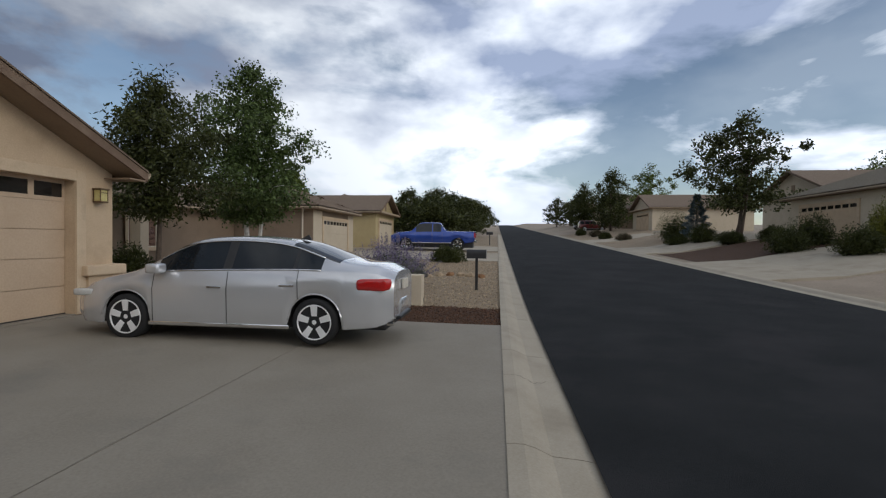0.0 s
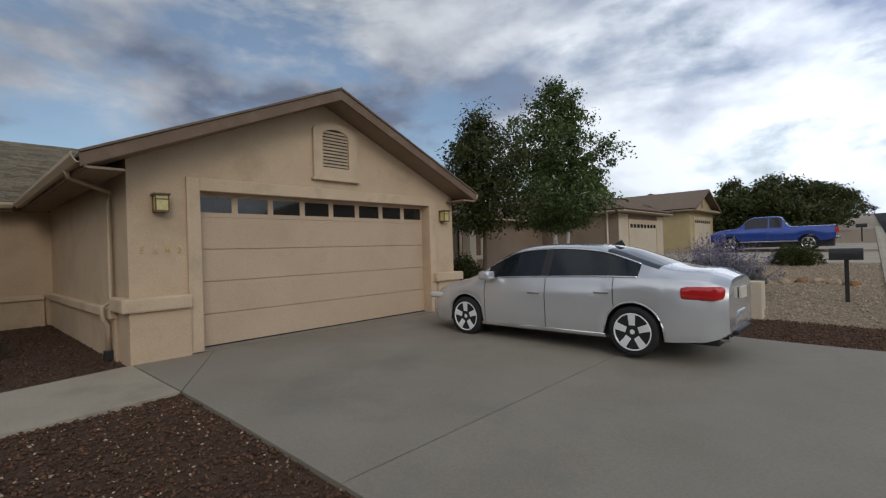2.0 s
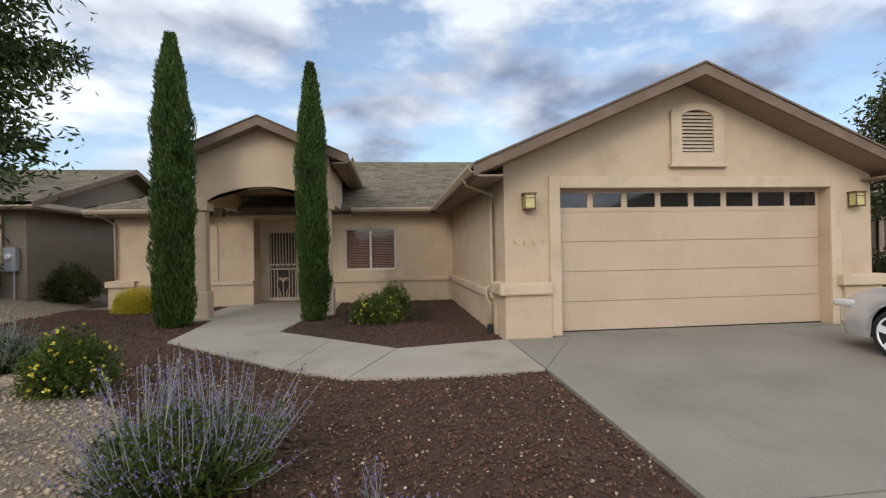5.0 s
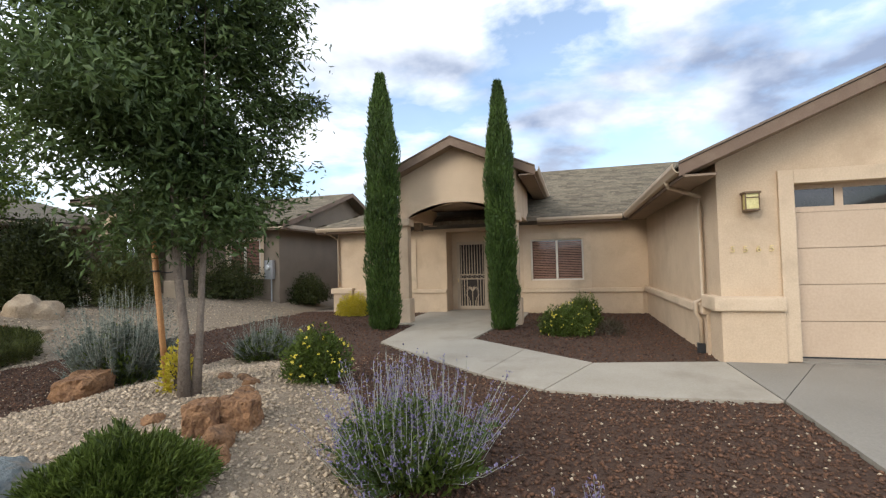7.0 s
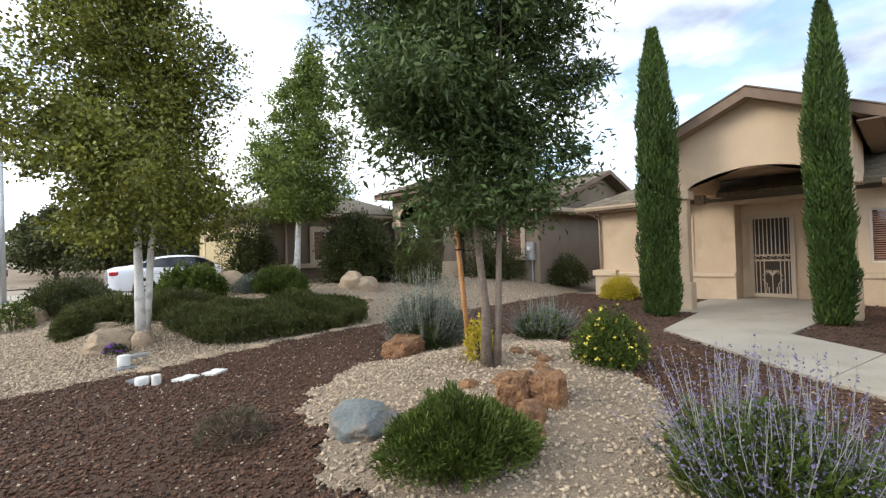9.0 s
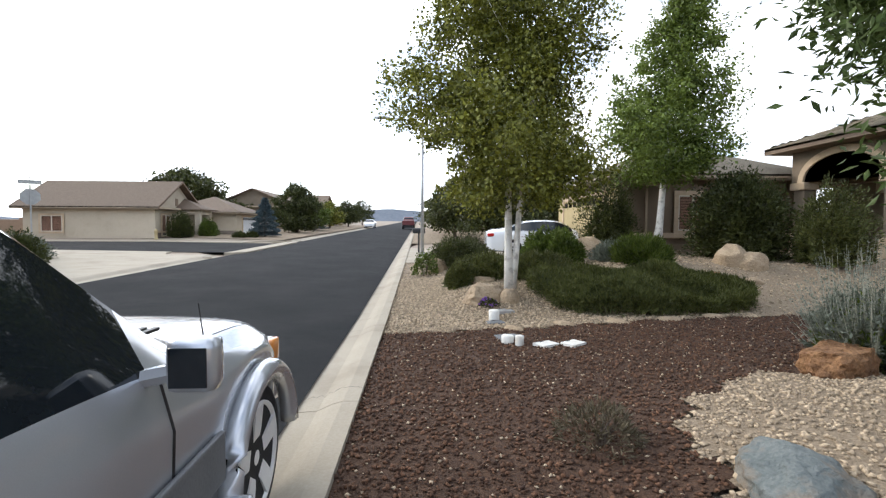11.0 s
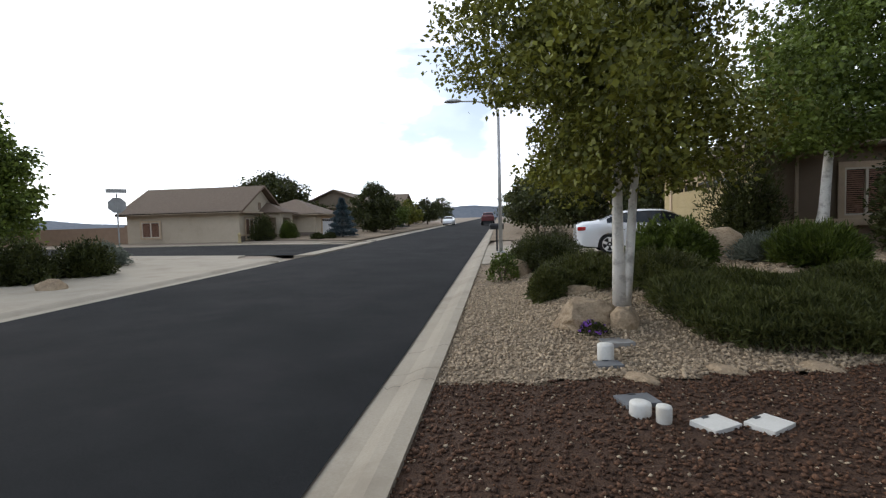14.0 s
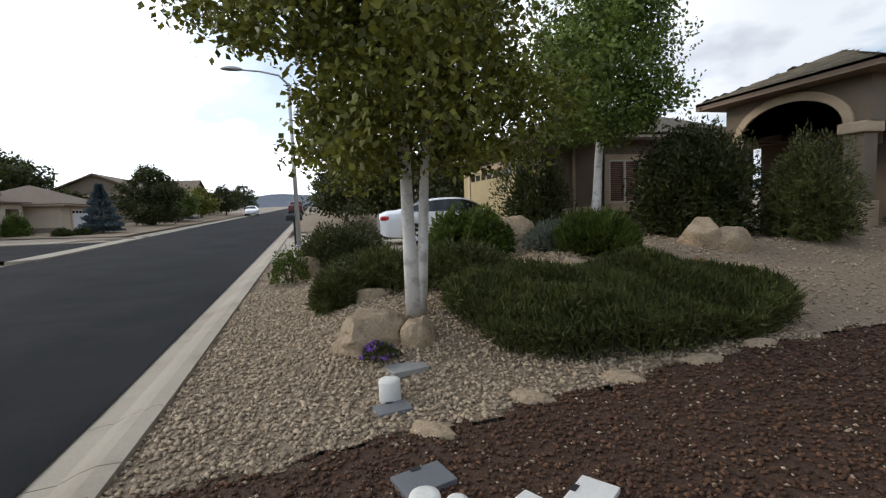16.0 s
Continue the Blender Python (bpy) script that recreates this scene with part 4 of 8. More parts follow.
eave(house, "x", e0, -13.75, XE + 0.04, EAVE_Z, -1)
eave(house, "x", e1, -19.0, XE + 0.04, EAVE_Z, 1)
eave(house, "y", ME_X, -16.93, -13.75, EAVE_Z, 1, 0.5)
eave(house, "y", ME_X, -9.75, -7.45, EAVE_Z, 1, 0.5)
dx = GF - 0.72
for nm, pts in (("downspout", [(dx + 0.5, e0 - 0.06, 2.78), (dx + 0.36, e0 - 0.02, 2.70), (dx + 0.04, wl - 0.06, 2.56), (dx, wl - 0.055, 2.4), (dx, wl - 0.055, 0.96), (dx, wl - 0.17, 0.90), (dx, wl - 0.17, 0.72), (dx, wl - 0.11, 0.62), (dx, wl - 0.11, 0.22)]),
                ("downspout", [(-13.85, -16.65, 2.77), (-14.05, -16.5, 2.66), (-14.28, -16.36, 2.5), (-14.28, -16.36, 0.95)])):
    part(nm, tube(bmesh.new(), pts, 0.036, 8), GUTTER_METAL, house, "", True)
bm = bmesh.new()
box(bm, dx - 0.05, dx + 0.05, wl - 0.17, wl - 0.06, 0.10, 0.26, 0.015)
part("drain_boot", bm, BLACK, house)

# main front wall with its window and entry alcove
MW = -14.35
wtop = EAVE_Z - 0.17
wy0, wy1, wz0, wz1 = -10.0, -8.49, 1.06, 2.28
part("wall_section", boxed(MW - T, MW, wy1, wl, 0.0, wtop), STUCCO, house)
part("wall_section", boxed(MW - T, MW, -10.95, wy0, 0.0, wtop), STUCCO, house)
part("wall_section", boxed(MW - T, MW, wy0, wy1, 0.0, wz0), STUCCO, house)
part("wall_section", boxed(MW - T, MW, wy0, wy1, wz1, wtop), STUCCO, house)
part("wall_section", boxed(MW - T, MW, -12.62, -10.95, 2.63, wtop), STUCCO, house)
sy0, sy1 = -14.85, -13.82
part("wall_section", boxed(MW - T, MW, sy1, -12.62, 0.0, wtop), STUCCO, house)
part("wall_section", boxed(MW - T, MW, -16.41, sy0, 0.0, wtop), STUCCO, house)
part("wall_section", boxed(MW - T, MW, sy0, sy1, 0.0, 1.05), STUCCO, house)
part("wall_section", boxed(MW - T, MW, sy0, sy1, 2.26, wtop), STUCCO, house)

bm = bmesh.new()
box(bm, -24.6, MW - T, -16.41, -16.16, 0.0, wtop)
part("south_wall", bm, STUCCO, house)
for a0, a1 in ((-10.95, wl - 0.16), (-16.0, -12.62)):
    bm = bmesh.new()
    box(bm, MW, MW + 0.07, a0, a1, 0.03, 0.71, 0.01)
    part("wall_base", bm, STUCCO, house)
    bm = bmesh.new()
    box(bm, MW, MW + 0.12, a0, a1, 0.71, 0.83, 0.02)
    part("wall_ledge", bm, STUCCO_TRIM, house)
bm = bmesh.new()
box(bm, MW - 0.3, MW + 0.16, -16.52, -15.85, 0.03, 0.72, 0.01)
part("wall_base", bm, STUCCO, house)
bm = bmesh.new()
box(bm, MW - 0.35, MW + 0.22, -16.58, -15.80, 0.72, 0.90, 0.02)
part("wall_ledge", bm, STUCCO_TRIM, house)
window_unit(house, "x", MW - 0.06, wy0, wy1, wz0, wz1, 1, trim=None)
for d0, d1, a0, a1, z0, z1 in ((0, 0.03, -10.22, wy0, 0.84, 2.47), (0, 0.03, wy1, -8.28, 0.84, 2.47), (0, 0.031, wy0, wy1, wz1, 2.47), (0, 0.031, wy0, wy1, 0.84, wz0)):
    part("window_surround", boxed(MW + d0, MW + d1, a0, a1, z0, z1), STUCCO_TRIM, house)
window_unit(house, "x", MW - 0.06, sy0, sy1, 1.05, 2.26, 1, split=True)
part("window_surround", boxed(MW, MW + 0.03, sy1, sy1 + 0.20, 0.84, 2.45), STUCCO_TRIM, house)
part("window_surround", boxed(MW, MW + 0.03, sy0 - 0.20, sy0, 0.84, 2.45), STUCCO_TRIM, house)
# alcove
AD = -14.98
bm = bmesh.new()
box(bm, AD - 0.12, MW - T, -12.74, -12.62, 0.0, 2.75)
box(bm, AD - 0.12, MW - T, -10.95, -10.83, 0.0, 2.75)
box(bm, AD - 0.12, MW - T, -12.62, -10.95, 2.63, 2.75)
part("alcove_wall", bm, STUCCO, house)
bm = bmesh.new()
box(bm, AD - 0.12, AD - 0.06, -12.62, -10.95, 0.0, 2.63)
part("alcove_back", bm, STUCCO_TRIM, house)
# security gate
gy0, gy1, gz0, gz1 = -12.45, -11.45, 0.15, 2.33
bm = bmesh.new()
w = 0.10
box(bm, AD - 0.06, AD, gy0, gy0 + w, gz0, gz1)
box(bm, AD - 0.06, AD, gy1 - w, gy1, gz0, gz1)
box(bm, AD - 0.06, AD, gy0 + w, gy1 - w, gz1 - w, gz1)
box(bm, AD - 0.06, AD, gy0 + w, gy1 - w, gz0, gz0 + w)
box(bm, AD - 0.05, AD - 0.005, gy0 + w, gy1 - w, 1.10, 1.14)
box(bm, AD - 0.05, AD - 0.005, gy0 + w, gy1 - w, 1.24, 1.28)
gate = part("security_gate", bm, GATE_PAINT, house, "tan steel security gate")
# sheet over the pale alcove back, coloured as the unlit doorway behind the bars
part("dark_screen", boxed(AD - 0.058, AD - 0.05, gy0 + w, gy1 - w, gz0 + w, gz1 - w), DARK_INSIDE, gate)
for k in range(9):
    y = gy0 + w + (k + 0.5) * (gy1 - gy0 - 2 * w) / 9
    for z0, z1 in ((1.28, gz1 - w), (gz0 + w, 1.10)):
        if z0 < 0.5 and 2 < k < 6:
            z1 = 0.42
        part("bar", boxed(AD - 0.045, AD - 0.02, y - 0.010, y + 0.010, z0, z1), GATE_PAINT, gate)
for k in range(5):
    y = gy0 + w + 0.08 + k * (gy1 - gy0 - 2 * w - 0.16) / 4
    q0 = [(AD - 0.02, y + 0.05 * math.cos(q), 1.19 + 0.042 * math.sin(q)) for q in np.linspace(0, 5.4, 10)]
    part("scroll", tube(bmesh.new(), q0, 0.009, 5), GATE_PAINT, gate)
yc = (gy0 + gy1) / 2
bm = bmesh.new()
tube(bm, [(AD - 0.02, yc, gz0 + w), (AD - 0.02, yc, 0.72)], 0.012, 5)
for q in (-1.1, -0.7, -0.3, 0.3, 0.7, 1.1):
    tube(bm, [(AD - 0.02, yc, 0.72), (AD - 0.02, yc + 0.11 * q, 0.86), (AD - 0.02, yc + 0.20 * q, 0.80 - 0.08 * abs(q))], [0.016, 0.02, 0.006], 5)
for q in (-0.15, 0.15):
    tube(bm, [(AD - 0.02, yc + q, gz0 + w), (AD - 0.02, yc + q * 0.8, 0.5), (AD - 0.02, yc + q * 1.5, 0.62)], 0.010, 5)
part("palm_ornament", bm, GATE_PAINT, gate)
part("gate_handle", boxed(AD, AD + 0.05, gy0 + 0.03, gy0 + 0.06, 1.02, 1.14, 0.006), BRASS, gate)

# porch: gable front with a flat arch on two square columns
PF, PY0, PY1 = -11.6, -13.15, -10.05
pc = (PY0 + PY1) / 2
PE_Z, PS = 3.86, 0.44


def porch_z(y, lift=0.0):
    return PE_Z + PS * (2.0 - abs(y - pc)) + lift


cw = 0.25
bm = bmesh.new()
arch = [(PY1 - cw - (PY1 - PY0 - 2 * cw) * s, 2.82 + 0.36 * math.sin(math.pi * s) ** 0.7) for s in np.linspace(0, 1, 17)]
poly = [(PY0, 2.82), (PY0, porch_z(PY0, -0.16)), (pc, porch_z(pc, -0.16)), (PY1, porch_z(PY1, -0.16)), (PY1, 2.82)] + arch
prism(bm, poly, "x", PF - 0.36, PF)
bmesh.ops.triangulate(bm, faces=[f for f in bm.faces if len(f.verts) > 4])
part("porch_front", bm, STUCCO, house, "tan stucco porch gable with a flat arch")
for c0, c1 in ((PY0, PY0 + cw), (PY1 - cw, PY1)):
    part("porch_column", boxed(PF - cw, PF, c0, c1, 0.10, 2.62, 0.012), STUCCO, house)
    part("column_capital", boxed(PF - cw - 0.07, PF + 0.08, c0 - 0.07, c1 + 0.07, 2.62, 2.82, 0.03), STUCCO_TRIM, house)
    part("column_base", boxed(PF - cw - 0.05, PF + 0.06, c0 - 0.05, c1 + 0.05, 0.10, 0.74, 0.02), STUCCO_TRIM, house)
    part("porch_beam", boxed(MW, PF - 0.36, c0, c1, 2.82, porch_z(PY0, -0.17)), STUCCO, house)
part("porch_ceiling", boxed(MW, PF - 0.36, PY0 + cw, PY1 - cw, 3.26, 3.30), SOFFIT, house)
for s in (-1, 1):
    yo = pc + s * 2.0
    roof_face("porch_roof", [(PF + 0.36, yo, PE_Z), (-16.1, yo, PE_Z), (-18.1, pc, porch_z(pc)), (PF + 0.36, pc, porch_z(pc))], SHINGLE, house, 0.09)
    bm = bmesh.new()
    prism(bm, [(yo + s * 0.03, PE_Z - 0.22), (yo + s * 0.03, PE_Z - 0.02), (pc, porch_z(pc) - 0.01), (pc, porch_z(pc) - 0.21)], "x", PF + 0.36, PF + 0.40)
    part("barge_board", bm, FASCIA, house)
    bm = bmesh.new()
    prism(bm, [(yo + s * 0.03, PE_Z - 0.012), (yo + s * 0.03, PE_Z + 0.015), (pc, porch_z(pc) + 0.03), (pc, porch_z(pc))], "x", PF + 0.34, PF + 0.42)
    part("roof_edge", bm, SHINGLE_BROWN, house)
    eave(house, "x", yo, -15.9, PF + 0.38, PE_Z, s, 0.36)
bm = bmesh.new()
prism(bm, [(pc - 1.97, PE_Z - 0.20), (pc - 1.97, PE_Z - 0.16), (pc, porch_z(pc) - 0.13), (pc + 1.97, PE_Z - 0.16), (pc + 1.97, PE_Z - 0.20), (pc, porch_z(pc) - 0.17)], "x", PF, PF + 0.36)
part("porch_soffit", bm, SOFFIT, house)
for k, ch in enumerate("5565"):
    lettering(ch, 0.13, BRASS, house, Matrix(((0, 0, 1, GF + 0.012), (1, 0, 0, -6.59 + k * 0.16), (0, 1, 0, 1.66), (0, 0, 0, 1))))
part("porch_doorbell_box", boxed(PF - 0.75, PF - 0.50, PY0 + cw + 0.002, PY0 + cw + 0.20, 2.52, 2.74, 0.02), BRONZE, house, "small bronze porch lamp")


def wall_lamp(y, z, label):
    """A square lantern: back plate, cap, corner bars, glass."""
    t = thing("wall_lamp", (GF, y, z), 0, label, "lamp", "garage lamps")
    part("back_plate", boxed(0.0, 0.025, -0.07, 0.07, -0.13, 0.13, 0.006), BRONZE, t)
    part("lamp_cap", boxed(0.012, 0.20, -0.105, 0.105, 0.105, 0.135, 0.008), BRONZE, t)
    part("lamp_base", boxed(0.02, 0.185, -0.088, 0.088, -0.135, -0.105, 0.006), BRONZE, t)
    part("glass", boxed(0.035, 0.17, -0.075, 0.075, -0.105, 0.105), AMBER_GLASS, t, "amber mottled glass")
    for yy in (-0.082, 0.082):
        for xx in (0.03, 0.172):
            part("corner_bar", boxed(xx - 0.007, xx + 0.007, yy - 0.007, yy + 0.007, -0.105, 0.105), BRONZE, t)
    part("cross_bar", boxed(0.165, 0.182, -0.075, 0.075, 0.045, 0.058), BRONZE, t)
    return t


wall_lamp(-6.37, 2.36, "square bronze wall lantern with amber glass")
wall_lamp(-0.43, 2.36, "square bronze wall lantern with amber glass beside the garage door")


# ---- plants ----
def leaves_np(c, d, length, width, curl=0.25):
    """Bent four-cornered leaves at centres c, pointing along d; random roll."""
    n = len(c)
    d = d / (np.linalg.norm(d, axis=1, keepdims=True) + 1e-9)
    r = rng.normal(size=(n, 3))
    s = np.cross(d, r)
    s /= np.linalg.norm(s, axis=1, keepdims=True) + 1e-9
    up = np.cross(s, d)
    L = (length * (0.6 + 0.7 * rng.random(n)))[:, None]
    W = (width * (0.6 + 0.7 * rng.random(n)))[:, None]
    v = np.stack([c, c + d * L * 0.45 + s * W * 0.5 + up * L * curl * 0.3, c + d * L - up * L * curl * 0.3, c + d * L * 0.45 - s * W * 0.5 + up * L * curl * 0.3], 1)
    f = (np.array([[0, 1, 2], [0, 2, 3]])[None] + (np.arange(n) * 4)[:, None, None]).reshape(-1, 3)
    return v.reshape(-1, 3), f


def crown_np(n_clump, per, profile, z0, z1, clump, length, width, droop=0.2, shell=0.55, lean=(0, 0)):
    """Leaves gathered in clumps through a crown; profile(s, angle) gives its radius at height s from 0 to 1."""
    s = rng.random(n_clump)
    q = rng.uniform(0, 6.283, n_clump)
    R = profile(s, q)
    keep = rng.random(n_clump) < np.clip(R / (R.max() + 1e-9), 0.06, 1) ** 1.2
    s, q, R = s[keep], q[keep], np.maximum(R[keep] - clump * 0.45, R[keep] * 0.5)
    rr = R * (shell + (1 - shell) * rng.random(len(R))) * np.where(rng.random(len(R)) < 0.25, rng.random(len(R)), 1)
    c = np.stack([rr * np.cos(q) + lean[0] * s, rr * np.sin(q) + lean[1] * s, z0 + (z1 - z0) * s], -1)
    m = len(c)
    size = clump * (0.5 + rng.random(m))
    p = np.repeat(c, per, 0) + np.clip(rng.normal(size=(m * per, 3)), -1.7, 1.7) * np.repeat(size, per)[:, None] * np.array([0.42, 0.42, 0.34])
    out = np.repeat(np.stack([np.cos(q), np.sin(q), 0.15 * np.ones(m)], -1), per, 0)
    d = out * 0.5 + rng.normal(size=p.shape) * 0.8 + np.array([0, 0, -droop])
    return leaves_np(p, d, length, width), c


def wobble(base, amp, seed):
    a, b, c = np.random.default_rng(seed).uniform(0, 6.28, 3)
    return lambda s, q: base(s) * (1 + amp * np.sin(2 * q + a + 5 * s) + amp * 0.8 * np.sin(3 * q + b - 9 * s) + amp * 0.7 * np.sin(17 * s + c + q))


def tree(x, y, height, radius, stem0, bark, leaf, label, name="tree", n_clump=420, per=46, leafsize=(0.10, 0.055), trunks=1, trunk_r=0.07, seed=1,
         shape=None, lean=(0, 0), clump=0.34, droop=0.25, gap=0.55, group="", stems=None):
    """A tapered, forked trunk with limbs, and a ragged crown of separate leaves."""
    t = thing(name, (x, y, gz(x, y) - 0.03), 0, label, "tree", group)
    rs = np.random.default_rng(seed)
    base = shape or (lambda s: radius * np.clip(1.25 * np.sin(np.pi * (0.12 + 0.86 * s) ** 0.75) ** 0.8, 0.05, 1.1))
    prof = wobble(base, 0.21, seed)
    n_clump, per = int(n_clump * 1.35), int(per * 1.45)
    leafsize = (leafsize[0] * 1.1, leafsize[1] * 1.2)
    (v, f), cl = crown_np(n_clump, per, prof, stem0, height, clump, *leafsize, droop=droop, shell=gap, lean=lean)
    bm = bmesh.new()
    for k in range(trunks):
        q = rs.uniform(0, 6.28)
        off = 0.0 if k == 0 else max(0.12, trunk_r * 1.7)
        spread = 0.10 * height if trunks > 1 else 0.03 * height
        pts, rad = [], []
        top = height * (0.9 - 0.12 * k)
        for m in range(9):
            s = m / 8
            pts.append((off * math.cos(q) + spread * s * math.cos(q) + lean[0] * s + 0.02 * rs.normal(), off * math.sin(q) + spread * s * math.sin(q) + lean[1] * s + 0.02 * rs.normal(), s * top))
            rad.append(trunk_r * (1.25 - 1.1 * s ** 0.8) * (1.35 if m == 0 else 1) * (1 if k == 0 else 0.8) + 0.006)
        if stems:
            ax, ay, bx, by = stems[k]
            pts = [(ax + (bx - ax) * m / 8 + 0.015 * rs.normal(), ay + (by - ay) * m / 8 + 0.015 * rs.normal(), m / 8 * top) for m in range(9)]
        tube(bm, pts, rad, 9)
        for b in range(9):
            s = 0.30 + 0.6 * (b + rs.random()) / 9
            z = s * top
            if z < stem0 * 0.75:
                continue
            P = Vector(pts[min(7, int(s * 8))]).lerp(Vector(pts[min(8, int(s * 8) + 1)]), s * 8 - int(s * 8))
            tgt = cl[rs.integers(len(cl))]
            for _ in range(6):
                c2 = cl[rs.integers(len(cl))]
                if c2[2] > P.z + 0.2 and (tgt[2] < P.z + 0.2 or rs.random() < 0.3):
                    tgt = c2
            E = Vector(tgt)
            if E.z < P.z:
                E.z = P.z + 0.3
            mid = P.lerp(E, 0.5) + Vector((0, 0, 0.12 * (E - P).length))
            r0 = trunk_r * 0.42 * (1 - 0.6 * s)
            tube(bm, [P, P.lerp(mid, 0.5), mid, E], [r0, r0 * 0.8, r0 * 0.6, 0.005], 6)
    part("trunk", bm, bark, t, "", True)
    np_part("crown", v, f, leaf, t, "", False)
    return t


def shrub(x, y, r, h, leaf, label, name="shrub", n=5200, leafsize=(0.05, 0.02), seed=1, flat=0.8, flowers=None, nf=0, up=0.25, category="shrub", core=True, ry=None, stem=BARK_DARK):
    """A leafy mound on short woody stems, with uneven outline."""
    t = thing(name, (x, y, gz(x, y) - 0.01), 0, label, category)
    rs = np.random.default_rng(seed)
    a = rs.uniform(0, 6.28, 5)
    q, w = rng.uniform(0, 6.283, n), rng.random(n)
    e = np.arcsin(w ** 0.8)
    k = 1 + 0.12 * np.sin(3 * q + a[0]) + 0.10 * np.sin(5 * q + a[1] + 4 * e) + 0.08 * np.sin(9 * q + a[2] - 7 * e)
    rad = k * (0.72 + 0.30 * rng.random(n) ** 0.7)
    p = np.stack([rad * np.cos(e) * np.cos(q) * r, rad * np.cos(e) * np.sin(q) * (ry or r), 0.03 + rad * np.sin(e) * h], -1)
    d = np.stack([np.cos(e) * np.cos(q), np.cos(e) * np.sin(q), np.sin(e) + up], -1) + 0.6 * rng.normal(size=(n, 3))
    v, f = leaves_np(p, d, *leafsize)
    bm = bmesh.new()
    for b in range(9):
        qq, rr = rs.uniform(0, 6.28), rs.uniform(0.3, 0.8)
        tube(bm, [(0.04 * math.cos(qq), 0.04 * math.sin(qq), -0.02), (0.4 * rr * r * math.cos(qq), 0.4 * rr * r * math.sin(qq), h * 0.4), (rr * r * math.cos(qq), rr * r * math.sin(qq), h * 0.75)], [0.014, 0.010, 0.004], 5)
    part("woody_base", bm, stem, t, "", False, "stuff")
    np_part("foliage", v, f, leaf, t)
    if core:
        m = 1500
        q, e, rr = rng.uniform(0, 6.283, m), np.arcsin(rng.random(m)), 0.25 + 0.5 * rng.random(m)
        c = np.stack([rr * np.cos(e) * np.cos(q) * r, rr * np.cos(e) * np.sin(q) * (ry or r), 0.02 + rr * np.sin(e) * h], -1)
        v, f = leaves_np(c, rng.normal(size=(m, 3)), leafsize[0] * 2.2, leafsize[1] * 3.5)
        np_part("inner_foliage", v, f, leaf, t)
    if flowers is not None:
        q, e = rng.uniform(0, 6.283, nf), np.arcsin(rng.random(nf))
        k = 1.03 + 0.12 * np.sin(3 * q + a[0]) + 0.10 * np.sin(5 * q + a[1] + 4 * e)
        c = np.stack([k * np.cos(e) * np.cos(q) * r, k * np.cos(e) * np.sin(q) * (ry or r), 0.05 + k * np.sin(e) * h], -1)
        v, f = leaves_np(np.repeat(c, 5, 0), rng.normal(size=(nf * 5, 3)) + [0, 0, 0.4], 0.030, 0.026)
        np_part("flower_cluster", v, f, flowers, t, "", False, "stuff")
    return t


def sage_bush(x, y, r, h, label, bloom=LAVENDER, stems=150, seed=3, leafy=1.0, green=SAGE_LEAF, base=None, name="sage_bush", big=1.0, nb=26):
    """Airy upright wands from a woody base: grey-green leaves low down, small blooms along the upper half."""
    t = thing(name, (x, y, gz(x, y) - 0.01), 0, label, "shrub")
    rs = np.random.default_rng(seed)
    bm = bmesh.new()
    lp, ld, bp, bd = [], [], [], []
    for k in range(stems):
        q, o = rs.uniform(0, 6.28), rs.random() ** 0.7
        top = h * (1.05 - 0.35 * o ** 2) * rs.uniform(0.38, 1.12)
        rr = r * o * rs.uniform(0.7, 1.3)
        p0 = np.array([0.16 * r * math.cos(q) * o, 0.16 * r * math.sin(q) * o, 0.0])
        p2 = np.array([rr * math.cos(q), rr * math.sin(q), top])
        p1 = (p0 + p2) / 2 + np.array([0.14 * r * math.cos(q), 0.14 * r * math.sin(q), -0.04 * h]) + rs.normal(size=3) * 0.02
        tube(bm, [p0, p1, p2], [0.0035, 0.0028, 0.0012], 3, False)
        for s in rs.uniform(0.08, 0.62, int(26 * leafy)):
            c = (1 - s) ** 2 * p0 + 2 * s * (1 - s) * p1 + s * s * p2
            lp.append(c), ld.append(rs.normal(size=3) * 0.7 + (p2 - p0) / (top + 0.01) * 0.8)
        for s in rs.uniform(0.50, 1.0, nb):
            c = (1 - s) ** 2 * p0 + 2 * s * (1 - s) * p1 + s * s * p2
            side = rs.normal(size=3) * 0.035 * (1.15 - s)
            bp.append(c + side), bd.append(rs.normal(size=3) * 0.6 + [0, 0, 0.5])
    part("wand", bm, SAGE_STEM, t, "", False, "stuff")
    v, f = leaves_np(np.array(lp), np.array(ld), 0.055 * big, 0.017 * big)
    np_part("foliage", v, f, green, t)
    v, f = leaves_np(np.array(bp), np.array(bd), 0.022 * big, 0.013 * big)
    np_part("bloom", v, f, bloom, t, "", False, "stuff")
    if base is not None:
        m = 2600
        q, rr = rng.uniform(0, 6.283, m), r * 0.62 * np.sqrt(rng.random(m))
        p = np.stack([rr * np.cos(q), rr * np.sin(q), 0.03 + h * 0.60 * rng.random(m) * (1.1 - rr / r)], -1)
        v, f = leaves_np(p, np.stack([np.cos(q), np.sin(q), 1.2 * np.ones(m)], -1) + 0.5 * rng.normal(size=(m, 3)), 0.085, 0.026)
        np_part("basal_foliage", v, f, base, t, "", False, "stuff")
    return t


